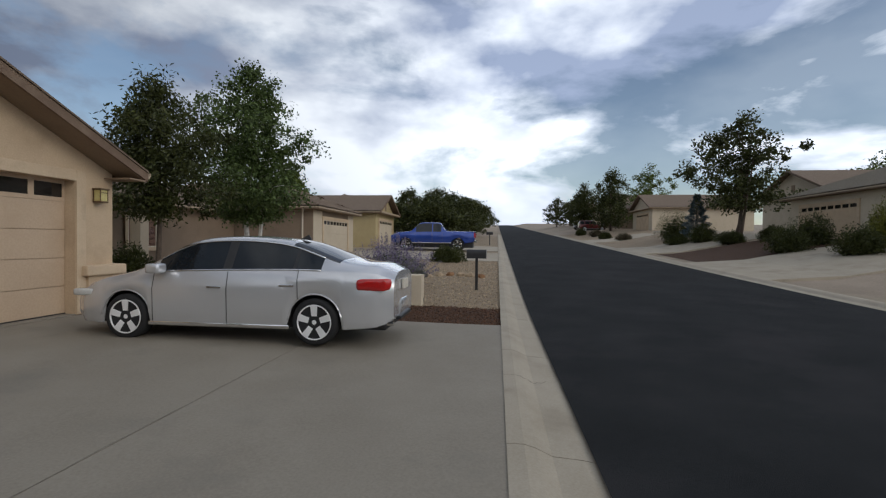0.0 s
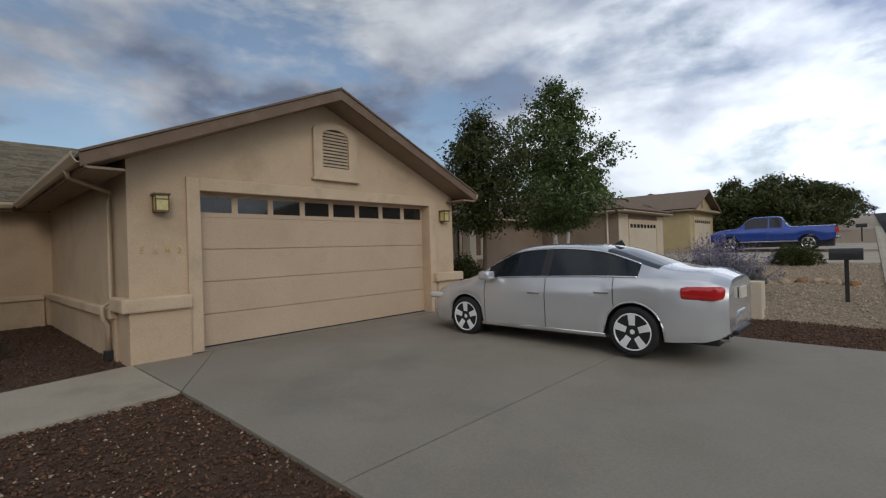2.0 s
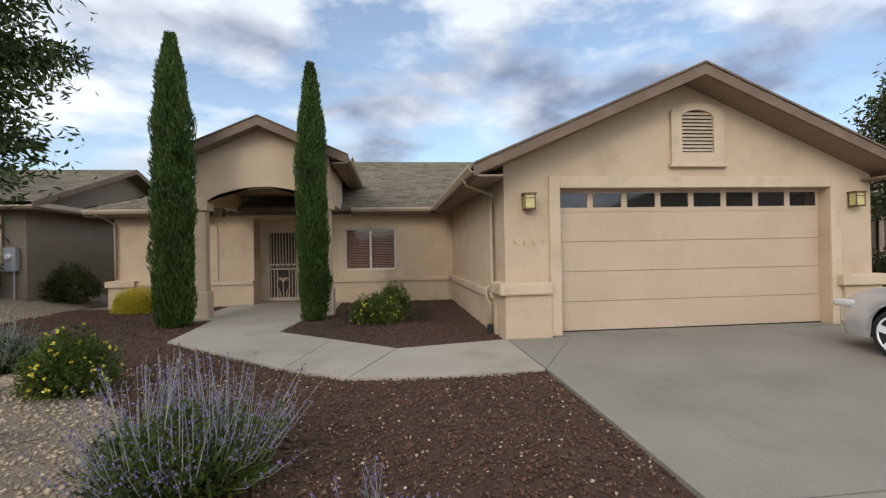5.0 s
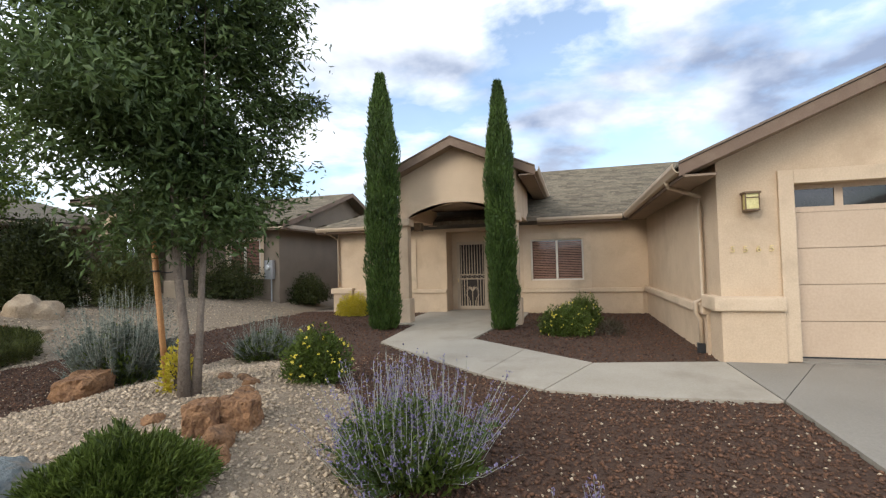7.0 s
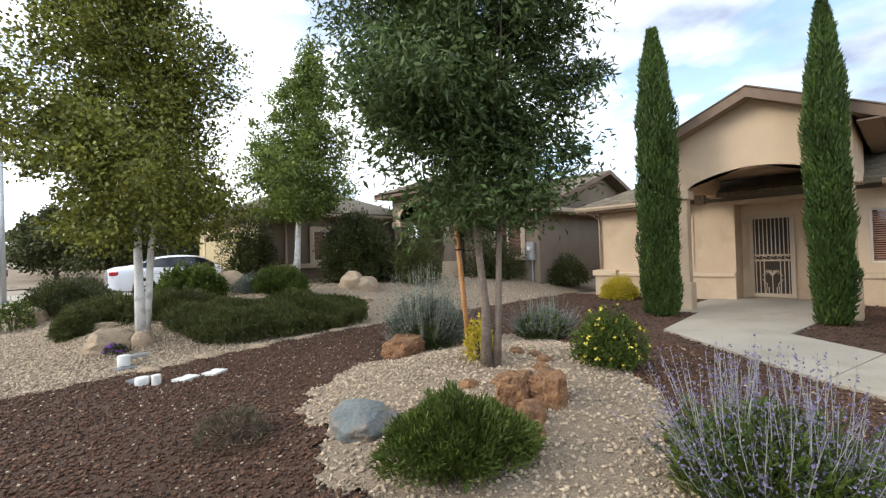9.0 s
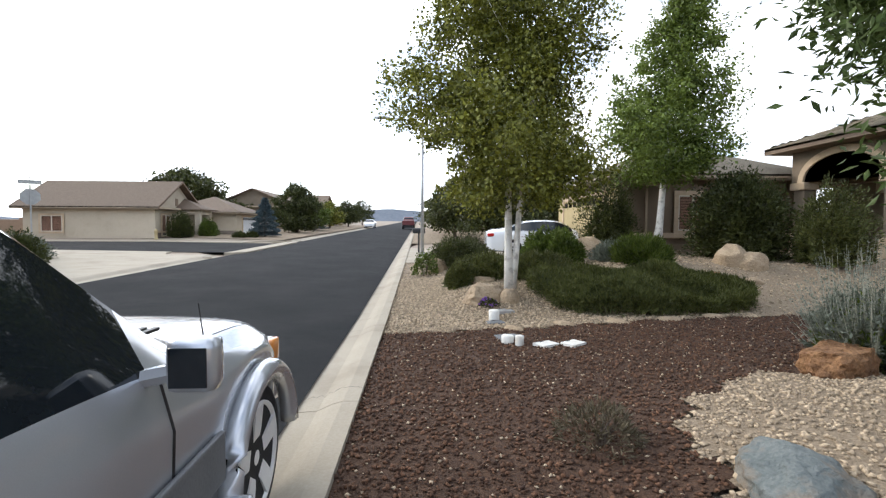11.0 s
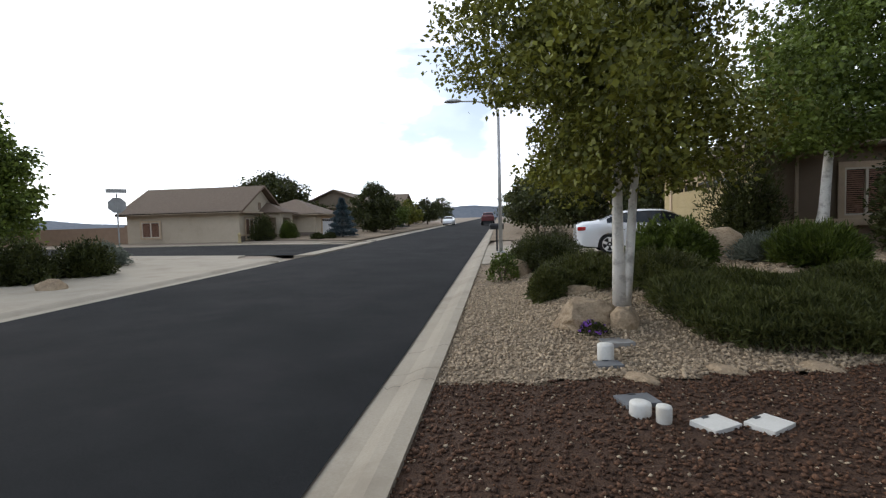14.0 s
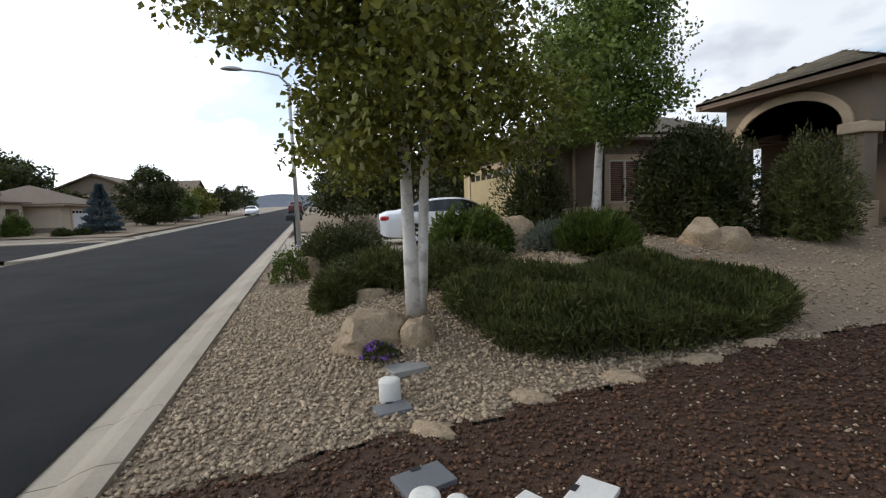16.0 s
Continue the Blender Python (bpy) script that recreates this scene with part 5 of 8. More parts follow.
def cypress(x, y, h, r, label, seed):
    """A tight column of upright sprays round a dark heart."""
    t = thing("cypress", (x, y, gz(x, y) - 0.01), 0, label, "tree", "porch cypresses")
    rs = np.random.default_rng(seed)
    a = rs.uniform(0, 6.28, 4)

    def prof(s, q):
        return r * np.clip(np.minimum(0.78 + 2.2 * s, 1.0) * np.minimum(1, (1.02 - s) * 3.0) ** 0.7, 0.02, 1) * (1 + 0.10 * np.sin(3 * q + a[0] + 8 * s) + 0.07 * np.sin(5 * q + a[1] - 21 * s) + 0.05 * np.sin(40 * s + a[2] + 2 * q))
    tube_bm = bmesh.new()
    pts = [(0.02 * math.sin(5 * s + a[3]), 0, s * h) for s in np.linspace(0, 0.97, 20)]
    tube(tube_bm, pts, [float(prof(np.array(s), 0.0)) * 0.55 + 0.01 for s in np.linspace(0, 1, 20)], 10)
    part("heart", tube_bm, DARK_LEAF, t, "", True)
    n = 26000
    s, q = rng.random(n), rng.uniform(0, 6.283, n)
    R = prof(s, q) * (0.62 + 0.42 * rng.random(n))
    p = np.stack([R * np.cos(q), R * np.sin(q), 0.02 + s * h * 0.97], -1)
    d = np.stack([0.32 * np.cos(q), 0.32 * np.sin(q), np.ones(n)], -1) + 0.22 * rng.normal(size=(n, 3))
    v, f = leaves_np(p, d, 0.11, 0.030, 0.1)
    np_part("foliage", v, f, CYPRESS_LEAF, t)
    return t


def conifer(x, y, h, r, leaf, label, seed=1, n=9000, name="conifer"):
    """A pyramidal evergreen with tiers of drooping sprays."""
    t = thing(name, (x, y, gz(x, y) - 0.02), 0, label, "tree")
    part("trunk", tube(bmesh.new(), [(0, 0, 0), (0, 0, h * 0.95)], [0.03 * h, 0.005], 7), BARK_DARK, t)
    s = rng.random(n) ** 1.4
    q = rng.uniform(0, 6.283, n)
    tier = 0.78 + 0.22 * np.sin(s * 38 + seed) + 0.10 * np.sin(4 * q + 30 * s)
    R = r * (1.02 - s) ** 0.85 * tier * (0.45 + 0.6 * rng.random(n) ** 0.6)
    p = np.stack([R * np.cos(q), R * np.sin(q), 0.04 * h + s * h * 0.95], -1)
    d = np.stack([np.cos(q), np.sin(q), 0.25 + 0 * q], -1) + 0.35 * rng.normal(size=(n, 3))
    v, f = leaves_np(p, d, 0.055 * h, 0.016 * h, 0.2)
    np_part("foliage", v, f, leaf, t)
    return t


def boulder(x, y, sx, sy, sz, mat, label, seed, rz=0.0, sink=0.12, rough=0.22, name="boulder", cuts=5, block=0.0):
    """A weathered stone: a ball hewn by flat cuts, roughened, and bedded in the ground."""
    rs = np.random.default_rng(seed)
    bm = bmesh.new()
    bmesh.ops.create_icosphere(bm, subdivisions=4, radius=1.0)

    def facet():
        n = Vector(rs.normal(size=3))
        n.z = abs(n.z) * 0.9 + 0.4 * (1 - block)
        return n.normalized(), rs.uniform(0.58, 0.86) if not block else rs.uniform(0.78, 1.0)
    planes = [facet() for _ in range(cuts + 5 if not block else 6)] + [(Vector((0.1 * rs.normal(), 0.1 * rs.normal(), 1)).normalized(), 0.62)]
    for v in bm.verts:
        c = v.co.copy()
        c *= (0.80 / max(abs(c.x), abs(c.y), abs(c.z))) ** (block * 0.8)
        if c.z < 0.15 and not block:                       # wide foot
            k = min(1.6, 0.99 / math.sqrt(max(1e-4, 1 - min(c.z, 0.999) ** 2)))
            c.x, c.y = c.x * k, c.y * k
        for nrm, dd in planes:
            k = c.dot(nrm)
            if k > dd:
                c -= nrm * (k - dd) * 0.98
        c *= 1 + rough * 0.5 * noise.fractal(c * 2.6 + Vector((seed * 3.1, 0, 0)), 1.0, 2.0, 5)
        v.co = (c.x * sx, c.y * sy, max(c.z, -0.95) * sz + sz * (0.55 - sink))
    t = part(name, bm, mat, None, label, not block, "", "rock")
    t.matrix_world = pose(x, y, gz(x, y), 0, 0, rz)
    return t


# our front yard
ash = tree(-4.09, -12.55, 6.3, 1.55, 1.6, BARK, ASH_LEAF, "young grey-barked ash tree with two stems, tied to a stake", "ash_tree", 950, 84, (0.085, 0.026), 2, 0.037, 11, stems=((0.0, 0.0, 0.22, -0.15), (-0.06, 0.05, -0.34, 0.24)),
           shape=lambda s: 1.30 * np.clip(np.sin(np.pi * (0.16 + 0.78 * s)) ** 0.6, 0.1, 1), clump=0.34, droop=0.35, gap=0.35, lean=(0.22, -0.30))
stake = thing("tree_stake", (-4.28, -12.98, gz(-4.28, -12.98) - 0.05), 0, "orange-brown round wooden tree stake leaning beside the ash", "stake")
part("post", tube(bmesh.new(), [(0, 0, 0), (0.12, -0.09, 1.95)], 0.031, 10), STAKE, stake, "", True)
part("tie_strap", tube(bmesh.new(), [(0.08 + 0.045 * math.cos(q), -0.06 + 0.045 * math.sin(q), 1.32) for q in np.linspace(0, 6.28, 12)], 0.010, 6), BLACK, stake)
part("tie_wire", tube(bmesh.new(), [(0.08, -0.06, 1.32), (0.0, 0.0, 1.30), (-0.10, 0.07, 1.32)], 0.006, 5), BLACK, stake)
shrub(-4.25, -12.8, 0.16, 0.42, YELLOW_LEAF, "thin yellowing suckers at the foot of the ash", "sucker_shoots", 700, (0.05, 0.025), 5, core=False)
sage_bush(-3.5, -9.95, 0.80, 0.82, "sprawling russian sage with pale violet flower wands", seed=3, stems=250, base=GREEN_LEAF, leafy=1.9, nb=22, big=1.0, green=ASH_LEAF)
sage_bush(-2.6, -8.75, 0.42, 0.42, "thin dry sage wands rising from the brown gravel", seed=9, stems=46, leafy=0.5)
sage_bush(-5.2, -14.75, 0.82, 1.22, "tall silvery grey-green sage bush", SAGE_LEAF, 340, 4, 2.8, SAGE_LEAF, GREEN_LEAF, big=1.35, nb=12)
sage_bush(-6.95, -13.75, 0.68, 0.70, "low grey-green sage bush with faded wands", SAGE_LEAF, 170, 6, 2.2, SAGE_LEAF, GREEN_LEAF, big=1.2, nb=14)
shrub(-2.6, -11.6, 0.50, 0.33, GREEN_LEAF, "low dark green rosemary bush spilling over gravel", "rosemary_bush", 11000, (0.062, 0.014), 2, ry=0.48, up=0.6)
shrub(-5.15, -11.72, 0.38, 0.52, GREEN_LEAF, "round dark green bush dotted with small yellow flowers", "flowering_bush", 6000, (0.04, 0.02), 3, flowers=YELLOW_BLOOM, nf=48)
shrub(-1.73, -13.34, 0.28, 0.22, GRASS_DRY, "small straggly half-dry plant in the brown gravel", "dry_plant", 900, (0.06, 0.012), 8, core=False)
shrub(-13.35, -15.35, 0.52, 0.58, YELLOW_LEAF, "clipped golden yellow bush by the house wall", "golden_bush", 6500, (0.045, 0.025), 4)
shrub(-10.2, -8.95, 0.52, 0.52, GREEN_LEAF, "green bush with yellow flowers in the entry bed", "flowering_bush", 6500, (0.05, 0.024), 5, flowers=YELLOW_BLOOM, nf=60)
shrub(-11.4, -8.6, 0.40, 0.62, GREEN_LEAF, "upright green bush against the entry wall", "entry_bush", 4500, (0.05, 0.024), 6, flowers=YELLOW_BLOOM, nf=25)
shrub(-10.2, -8.1, 0.24, 0.26, GRASS_DRY, "small dry grey plant in the entry bed", "dry_plant", 800, (0.07, 0.014), 7, core=False)
cypress(-10.5, -13.12, 6.25, 0.375, "tall narrow italian cypress beside the porch", 1)
cypress(-10.8, -10.34, 5.8, 0.30, "tall narrow italian cypress with a split tip", 2)
boulder(-3.70, -11.55, 0.20, 0.17, 0.24, ROCK_RUST, "rust-brown split boulder by the ash", 5, 20, sink=0.2, block=1.0, rough=0.4)
boulder(-3.46, -11.76, 0.17, 0.16, 0.22, ROCK_RUST, "rust-brown upright half of the split boulder", 8, 35, block=1.0, rough=0.4)
boulder(-3.35, -11.50, 0.15, 0.12, 0.14, ROCK_RUST, "small broken rust-brown stone", 9, 10)
boulder(-3.18, -11.35, 0.11, 0.09, 0.08, ROCK_RUST, "small broken rust-brown stone chip", 10, 40)
boulder(-3.05, -11.62, 0.10, 0.08, 0.07, ROCK_RUST, "small broken rust-brown stone chip", 12, 80)
boulder(-4.5, -14.45, 0.36, 0.25, 0.25, ROCK_RUST, "angular rust-stained tan boulder", 14, 15, block=0.7, rough=0.35)
boulder(-2.48, -12.55, 0.36, 0.27, 0.16, ROCK_BLUE, "blue-grey lichened boulder half sunk in gravel", 21, 70)
for k in range(7):
    q = 0.6 + k * 0.45
    boulder(-4.09 + 0.75 * math.cos(q), -12.62 + 0.6 * math.sin(q), 0.10, 0.08, 0.06, ROCK_RUST, "small flat stone ringing the ash", 30 + k, 40 * k)

# next door to the south
tree(-2.28, -19.2, 8.2, 2.15, 1.75, BARK_WHITE, BIRCH_LEAF, "white-barked birch with two stems and yellowing leaves", "birch_tree", 1000, 96, (0.068, 0.047), 2, 0.066, 5, stems=((0.015, 0.0, 0.22, 0.1), (-0.02, 0.0, -0.62, 0.15)), clump=0.44, droop=0.3,
     shape=lambda s: 1.95 * np.clip(np.where(s < 0.3, 1.0, ((1.03 - s) / 0.73) ** 0.8), 0.05, 1.05), gap=0.3, lean=(0.2, 0.0))
tree(-7.3, -23.2, 8.0, 2.4, 2.2, BARK_WHITE, LIME_LEAF, "slim pale-barked tree with bright green leaves", "young_tree", 760, 66, (0.09, 0.06), 1, 0.09, 17, clump=0.46, gap=0.3,
     shape=lambda s: 2.15 * np.clip(np.where(s < 0.2, 0.7 + 1.5 * s, 1.0) * (1.03 - s ** 1.3) ** 0.8, 0.05, 1.0), lean=(-0.8, 0.0))
tree(-9.0, -22.4, 2.1, 0.85, 0.45, BARK_WHITE, DARK_LEAF, "dark multi-stemmed tree before the porch", "young_tree", 560, 60, (0.09, 0.06), 3, 0.06, 23, clump=0.44, gap=0.3)
sheet_in = in_poly([(-2.6, -18.9), (-2.85, -18.0), (-3.4, -17.62), (-4.2, -17.45), (-5.4, -17.5), (-6.2, -17.75), (-6.5, -18.3), (-6.2, -18.9), (-5.0, -19.4), (-3.4, -19.9), (-2.7, -19.6)])


def juniper_bed(name, test, x0, x1, y0, y1, n, h, label):
    """A carpet of upright juniper sprays, thicker in places."""
    x, y = rng.uniform(x0, x1, n), rng.uniform(y0, y1, n)
    k = test(x, y)
    x, y = x[k], y[k]
    m = len(x)
    bump = 0.75 + 0.25 * np.sin(2.3 * x + 1) * np.sin(2.9 * y) + 0.12 * np.sin(7 * x + 3 * y)
    edge = sum(test(x + dx, y + dy).astype(float) for dx, dy in ((0.28, 0), (-0.28, 0), (0, 0.28), (0, -0.28))) / 4
    top = h * bump * (0.45 + 0.55 * edge)
    z = ground_z(x, y) + top * (1 - rng.random(m) ** 2.2 * 0.95)
    d = rng.normal(size=(m, 3)) * 0.55 + np.array([0.25, 0.25, 0.8])
    v, f = leaves_np(np.stack([x, y, z], -1), d, 0.11, 0.020, 0.15)
    t = thing(name, (0, 0, 0), 0, label, "hedge")
    np_part("foliage", v, f, JUNIPER_LEAF, t)
    bm = bmesh.new()
    for _ in range(40):
        i = rng.integers(m)
        g = gz(x[i], y[i])
        tube(bm, [(x[i], y[i], g - 0.02), (x[i] + 0.06 * rng.normal(), y[i] + 0.06 * rng.normal(), g + 0.6 * top[i])], [0.010, 0.004], 4)
    part("woody_base", bm, BARK_DARK, t, "", False, "stuff")
    return t


juniper_bed("juniper_hedge", sheet_in, -6.6, -2.5, -20.0, -17.4, 90000, 0.45, "broad low dark green juniper hedge in tan gravel")
shrub(-2.2, -21.2, 0.75, 0.50, JUNIPER_LEAF, "low spreading dark juniper behind the birch", "juniper_shrub", 6000, (0.09, 0.02), 12)
shrub(-3.3, -20.9, 0.85, 0.52, JUNIPER_LEAF, "low spreading dark juniper behind the birch", "juniper_shrub", 6000, (0.09, 0.02), 13)
shrub(-1.45, -20.6, 0.36, 0.45, JUNIPER_LEAF, "small dark juniper by pale stones", "juniper_shrub", 4500, (0.08, 0.02), 14)
shrub(-1.7, -24.9, 0.95, 0.80, DARK_LEAF, "rounded dark green bush near the kerb", "round_bush", 6500, (0.07, 0.03), 15)
shrub(-2.3, -27.0, 0.85, 0.75, DARK_LEAF, "rounded dark green bush before the white car", "round_bush", 5500, (0.07, 0.03), 16)
shrub(-0.68, -23.7, 0.36, 0.62, GREEN_LEAF, "open leafy rose bush at the gravel corner", "rose_bush", 1500, (0.06, 0.04), 17, core=False)
shrub(-4.1, -22.4, 0.82, 0.80, GREEN_LEAF, "glossy bright green rounded shrub", "glossy_shrub", 8000, (0.11, 0.055), 18)
shrub(-5.6, -20.6, 0.62, 0.52, GREEN_LEAF, "loose green grassy shrub on the gravel bench", "loose_shrub", 5000, (0.14, 0.02), 19, up=0.7)
shrub(-5.2, -21.2, 0.5, 0.4, SAGE_LEAF, "pale grey sage clump on the gravel bench", "sage_clump", 2500, (0.10, 0.02), 20, up=0.7)
shrub(-6.3, -24.2, 0.85, 2.2, DARK_LEAF, "tall open reddish-green shrub by the garage wall", "tall_shrub", 6000, (0.10, 0.03), 22, up=0.5)
shrub(-8.9, -21.9, 1.15, 2.0, DARK_LEAF, "large dark dense shrub before the porch", "dark_shrub", 9000, (0.10, 0.045), 24)
shrub(-10.0, -20.5, 0.72, 1.65, JUNIPER_LEAF, "upright dark evergreen shrub with browning base", "evergreen_shrub", 8000, (0.09, 0.03), 25)
shrub(-13.4, -20.0, 1.1, 1.25, DARK_LEAF, "clipped round dark green bush at the house wall", "round_bush", 7000, (0.06, 0.035), 26)
shrub(-15.4, -18.4, 0.95, 0.95, DARK_LEAF, "clipped round dark bush beside the meter wall", "round_bush", 6000, (0.06, 0.035), 27)
boulder(-1.72, -18.8, 0.50, 0.36, 0.24, ROCK_TAN, "flat-topped tan boulder at the foot of the birch", 41, 25, rough=0.3)
boulder(-2.15, -18.55, 0.22, 0.18, 0.20, ROCK_TAN, "small tan boulder beside the birch", 42, 70)
shrub(-1.72, -18.3, 0.17, 0.12, DARK_LEAF, "small purple-flowered plant against the boulder", "purple_flowers", 700, (0.03, 0.018), 28, flowers=PURPLE_BLOOM, nf=30, core=False)
boulder(-1.1, -24.3, 0.34, 0.28, 0.36, ROCK_TAN, "tan boulder near the kerb", 43, 10)
boulder(-5.1, -22.7, 0.55, 0.42, 0.50, ROCK_TAN, "large smooth tan boulder on the gravel bench", 44, 30, rough=0.1)
boulder(-7.75, -20.65, 0.50, 0.38, 0.42, ROCK_TAN, "large tan boulder before the dark shrub", 45, 50, rough=0.1)
boulder(-7.95, -20.3, 0.36, 0.30, 0.30, ROCK_TAN, "pale tan boulder before the dark shrub", 46, 0, rough=0.1)
boulder(-6.15, -19.8, 0.20, 0.15, 0.12, ROCK_RUST, "small dark stone on the gravel bench", 47, 0)
boulder(-6.75, -19.7, 0.14, 0.12, 0.13, ROCK_RUST, "small dark stone on the gravel bench", 48, 0)
boulder(-1.9, -20.5, 0.30, 0.24, 0.12, ROCK_TAN, "flat pale stone in the junipers", 49, 0)
k = 0
for x in np.arange(-3.4, -7.4, -0.36):
    boulder(x, -19.45 + 0.10 * math.sin(3 * x) - 0.9 * smooth01((x + 6.5) / 3), 0.22 + 0.05 * math.sin(9 * x), 0.16, 0.11, ROCK_TAN, "rough stacked stone of the low edging", 60 + k, 17 * k, name="edging_stone")
    k += 1
for x in np.arange(-1.9, -5.6, -0.83):
    boulder(x, float(border_y(x)) - 0.02, 0.19, 0.11, 0.06, ROCK_TAN, "flat tan stone edging the two gravels", 80 + k, 11 * k, name="edging_stone", sink=0.35)
    k += 1

# north side
tree(-8.6, 2.3, 5.5, 1.3, 2.1, BARK_DARK, DARK_LEAF, "slender tree with dark trunk and drooping dark leaves", "young_tree", 330, 44, (0.12, 0.045), 1, 0.06, 31, clump=0.42, droop=0.6, gap=0.3)
tree(-8.1, 5.8, 6.9, 1.75, 2.0, BARK_WHITE, ASH_LEAF, "full pale-trunked tree beside the driveway", "birch_tree", 520, 56, (0.09, 0.062), 2, 0.085, 33, clump=0.42, gap=0.3)
sage_bush(-3.3, 5.5, 1.35, 1.45, "wide russian sage with dense violet haze behind the low wall", LAVENDER, 380, 35, 1.2, SAGE_LEAF, JUNIPER_LEAF, big=2.2)
shrub(-2.6, 15.2, 0.9, 0.75, DARK_LEAF, "low rounded dark bush at the driveway edge", "round_bush", 3500, (0.08, 0.04), 36)
shrub(-11.0, 1.0, 0.7, 0.9, DARK_LEAF, "dark bush in the shade beside the garage", "dark_shrub", 3500, (0.08, 0.04), 37)
shrub(-10.5, 3.5, 0.8, 1.1, DARK_LEAF, "dark leafy bush under the trees", "dark_shrub", 3500, (0.09, 0.04), 38)
for k in range(16):
    boulder(-0.7 - 0.38 * k, 8.6 + 0.5 * math.sin(0.7 * k), 0.20, 0.15, 0.13, ROCK_TAN if k % 3 else ROCK_RUST, "rounded stone of the dry creek line", 110 + k, 23 * k, name="creek_stone")

# small hardware in the gravel
def cylinder_cap(x, y, r, h, label):
    t = thing("pipe_cap", (x, y, gz(x, y) - 0.02), rng.uniform(0, 90), label, "pipe", "white pipe ends")
    bm = bmesh.new()
    lathe(bm, [(r * 0.96, 0), (r, 0.005), (r, h - 0.012), (r * 0.93, h), (r * 0.5, h + 0.004), (0.001, h + 0.004)], 20)
    part("pipe", bm, PIPE_WHITE, t, "", True)
    return t


cylinder_cap(-1.70, -17.55, 0.085, 0.20, "upright white plastic pipe end on a valve box")
cylinder_cap(-1.65, -16.17, 0.080, 0.12, "short wide white plastic pipe cap")
cylinder_cap(-1.78, -16.05, 0.055, 0.14, "slim cream plastic pipe cap")


def lid(x, y, w, d, rz, mat, label, name="valve_box_lid"):
    t = thing(name, (x, y, gz(x, y)), rz, label, "lid")
    part("plate", boxed(-w / 2, w / 2, -d / 2, d / 2, -0.02, 0.032, 0.005), mat, t)
    part("finger_slot", boxed(-0.03, 0.03, -d / 2 - 0.001, -d / 2 + 0.03, 0.033, 0.036), BLACK, t)
    return t


lid(-2.10, -15.98, 0.27, 0.20, 30, PIPE_WHITE, "pale flat utility cover lying in brown gravel", "utility_cover")
lid(-2.45, -15.98, 0.27, 0.20, 36, PIPE_WHITE, "pale flat utility cover lying in brown gravel", "utility_cover")
lid(-1.70, -16.42, 0.30, 0.22, 15, GREY_TRIM, "grey plastic valve box lid flush with the gravel")
lid(-1.93, -18.05, 0.34, 0.24, 12, GALVANISED, "worn grey valve box lid in tan gravel")
lid(-1.69, -17.38, 0.26, 0.18, 10, GREY_TRIM, "small dark valve box lid under the pipe end")


# ---- vehicles ----
def loft_car(spec):
    """Body shell from stations along the length. x runs forward. Returns vertex grid (stations x section points) for one side."""
    L = spec["length"]
    xs = np.linspace(-L / 2, L / 2, spec.get("n", 96))
    g = lambda key: np.interp(xs, *zip(*spec[key]))
    sm = lambda a, k=2: np.convolve(np.pad(a, k, mode="edge"), np.ones(2 * k + 1) / (2 * k + 1), "valid")
    zb, zbelt, ztop = g("sill"), sm(g("belt"), 3), sm(g("top"), spec.get("soft", 2))
    wmax, wtop = sm(g("width")), sm(g("roof_width"))
    for wx in spec["wheels"]:
        R = spec["arch"]
        d = np.abs(xs - wx)
        zb = np.where(d < R, np.maximum(zb, spec["wheel_r"] + np.sqrt(np.maximum(R * R - d * d, 0))), zb)
    zb = np.minimum(zb, zbelt - 0.06)
    pts = []
    for s, (fw, fz) in enumerate(((0.955, 0.0), (0.985, 0.12), (0.992, 0.42), (1.0, 0.70), (0.982, 0.80), (0.945, 1.0))):
        pts.append(np.stack([xs, wmax * fw, zb + (zbelt - zb) * fz], -1))
    wb = wmax * 0.945
    for fr in (0.06, 0.33, 0.66, 0.94):
        pts.append(np.stack([xs, wb + (wtop - wb) * fr, zbelt + (ztop - 0.03 - zbelt) * fr], -1))
    for fw, dz in ((0.93, -0.012), (0.75, 0.004), (0.5, 0.013), (0.25, 0.018), (0.0, 0.02)):
        pts.append(np.stack([xs, wtop * fw, ztop + dz], -1))
    return xs, np.stack(pts, 1)


def shell(xs, G, pick, side):
    """Quads of the cells that pick(x, row) accepts, on one side or on both (side 0, welded along the middle)."""
    V, Fc, idx = [], [], {}

    def vid(i, j, s):
        key = (i, j, s if G[i, j, 1] > 1e-6 else 1)
        if key not in idx:
            idx[key] = len(V)
            V.append((G[i, j, 0], G[i, j, 1] * s, G[i, j, 2]))
        return idx[key]
    for s in ((1, -1) if side == 0 else (side,)):
        for i in range(len(xs) - 1):
            xm = 0.5 * (xs[i] + xs[i + 1])
            for j in range(G.shape[1] - 1):
                if pick(xm, j):
                    q = (vid(i, j, s), vid(i + 1, j, s), vid(i + 1, j + 1, s), vid(i, j + 1, s))
                    Fc.append(q if s > 0 else q[::-1])
    return V, Fc


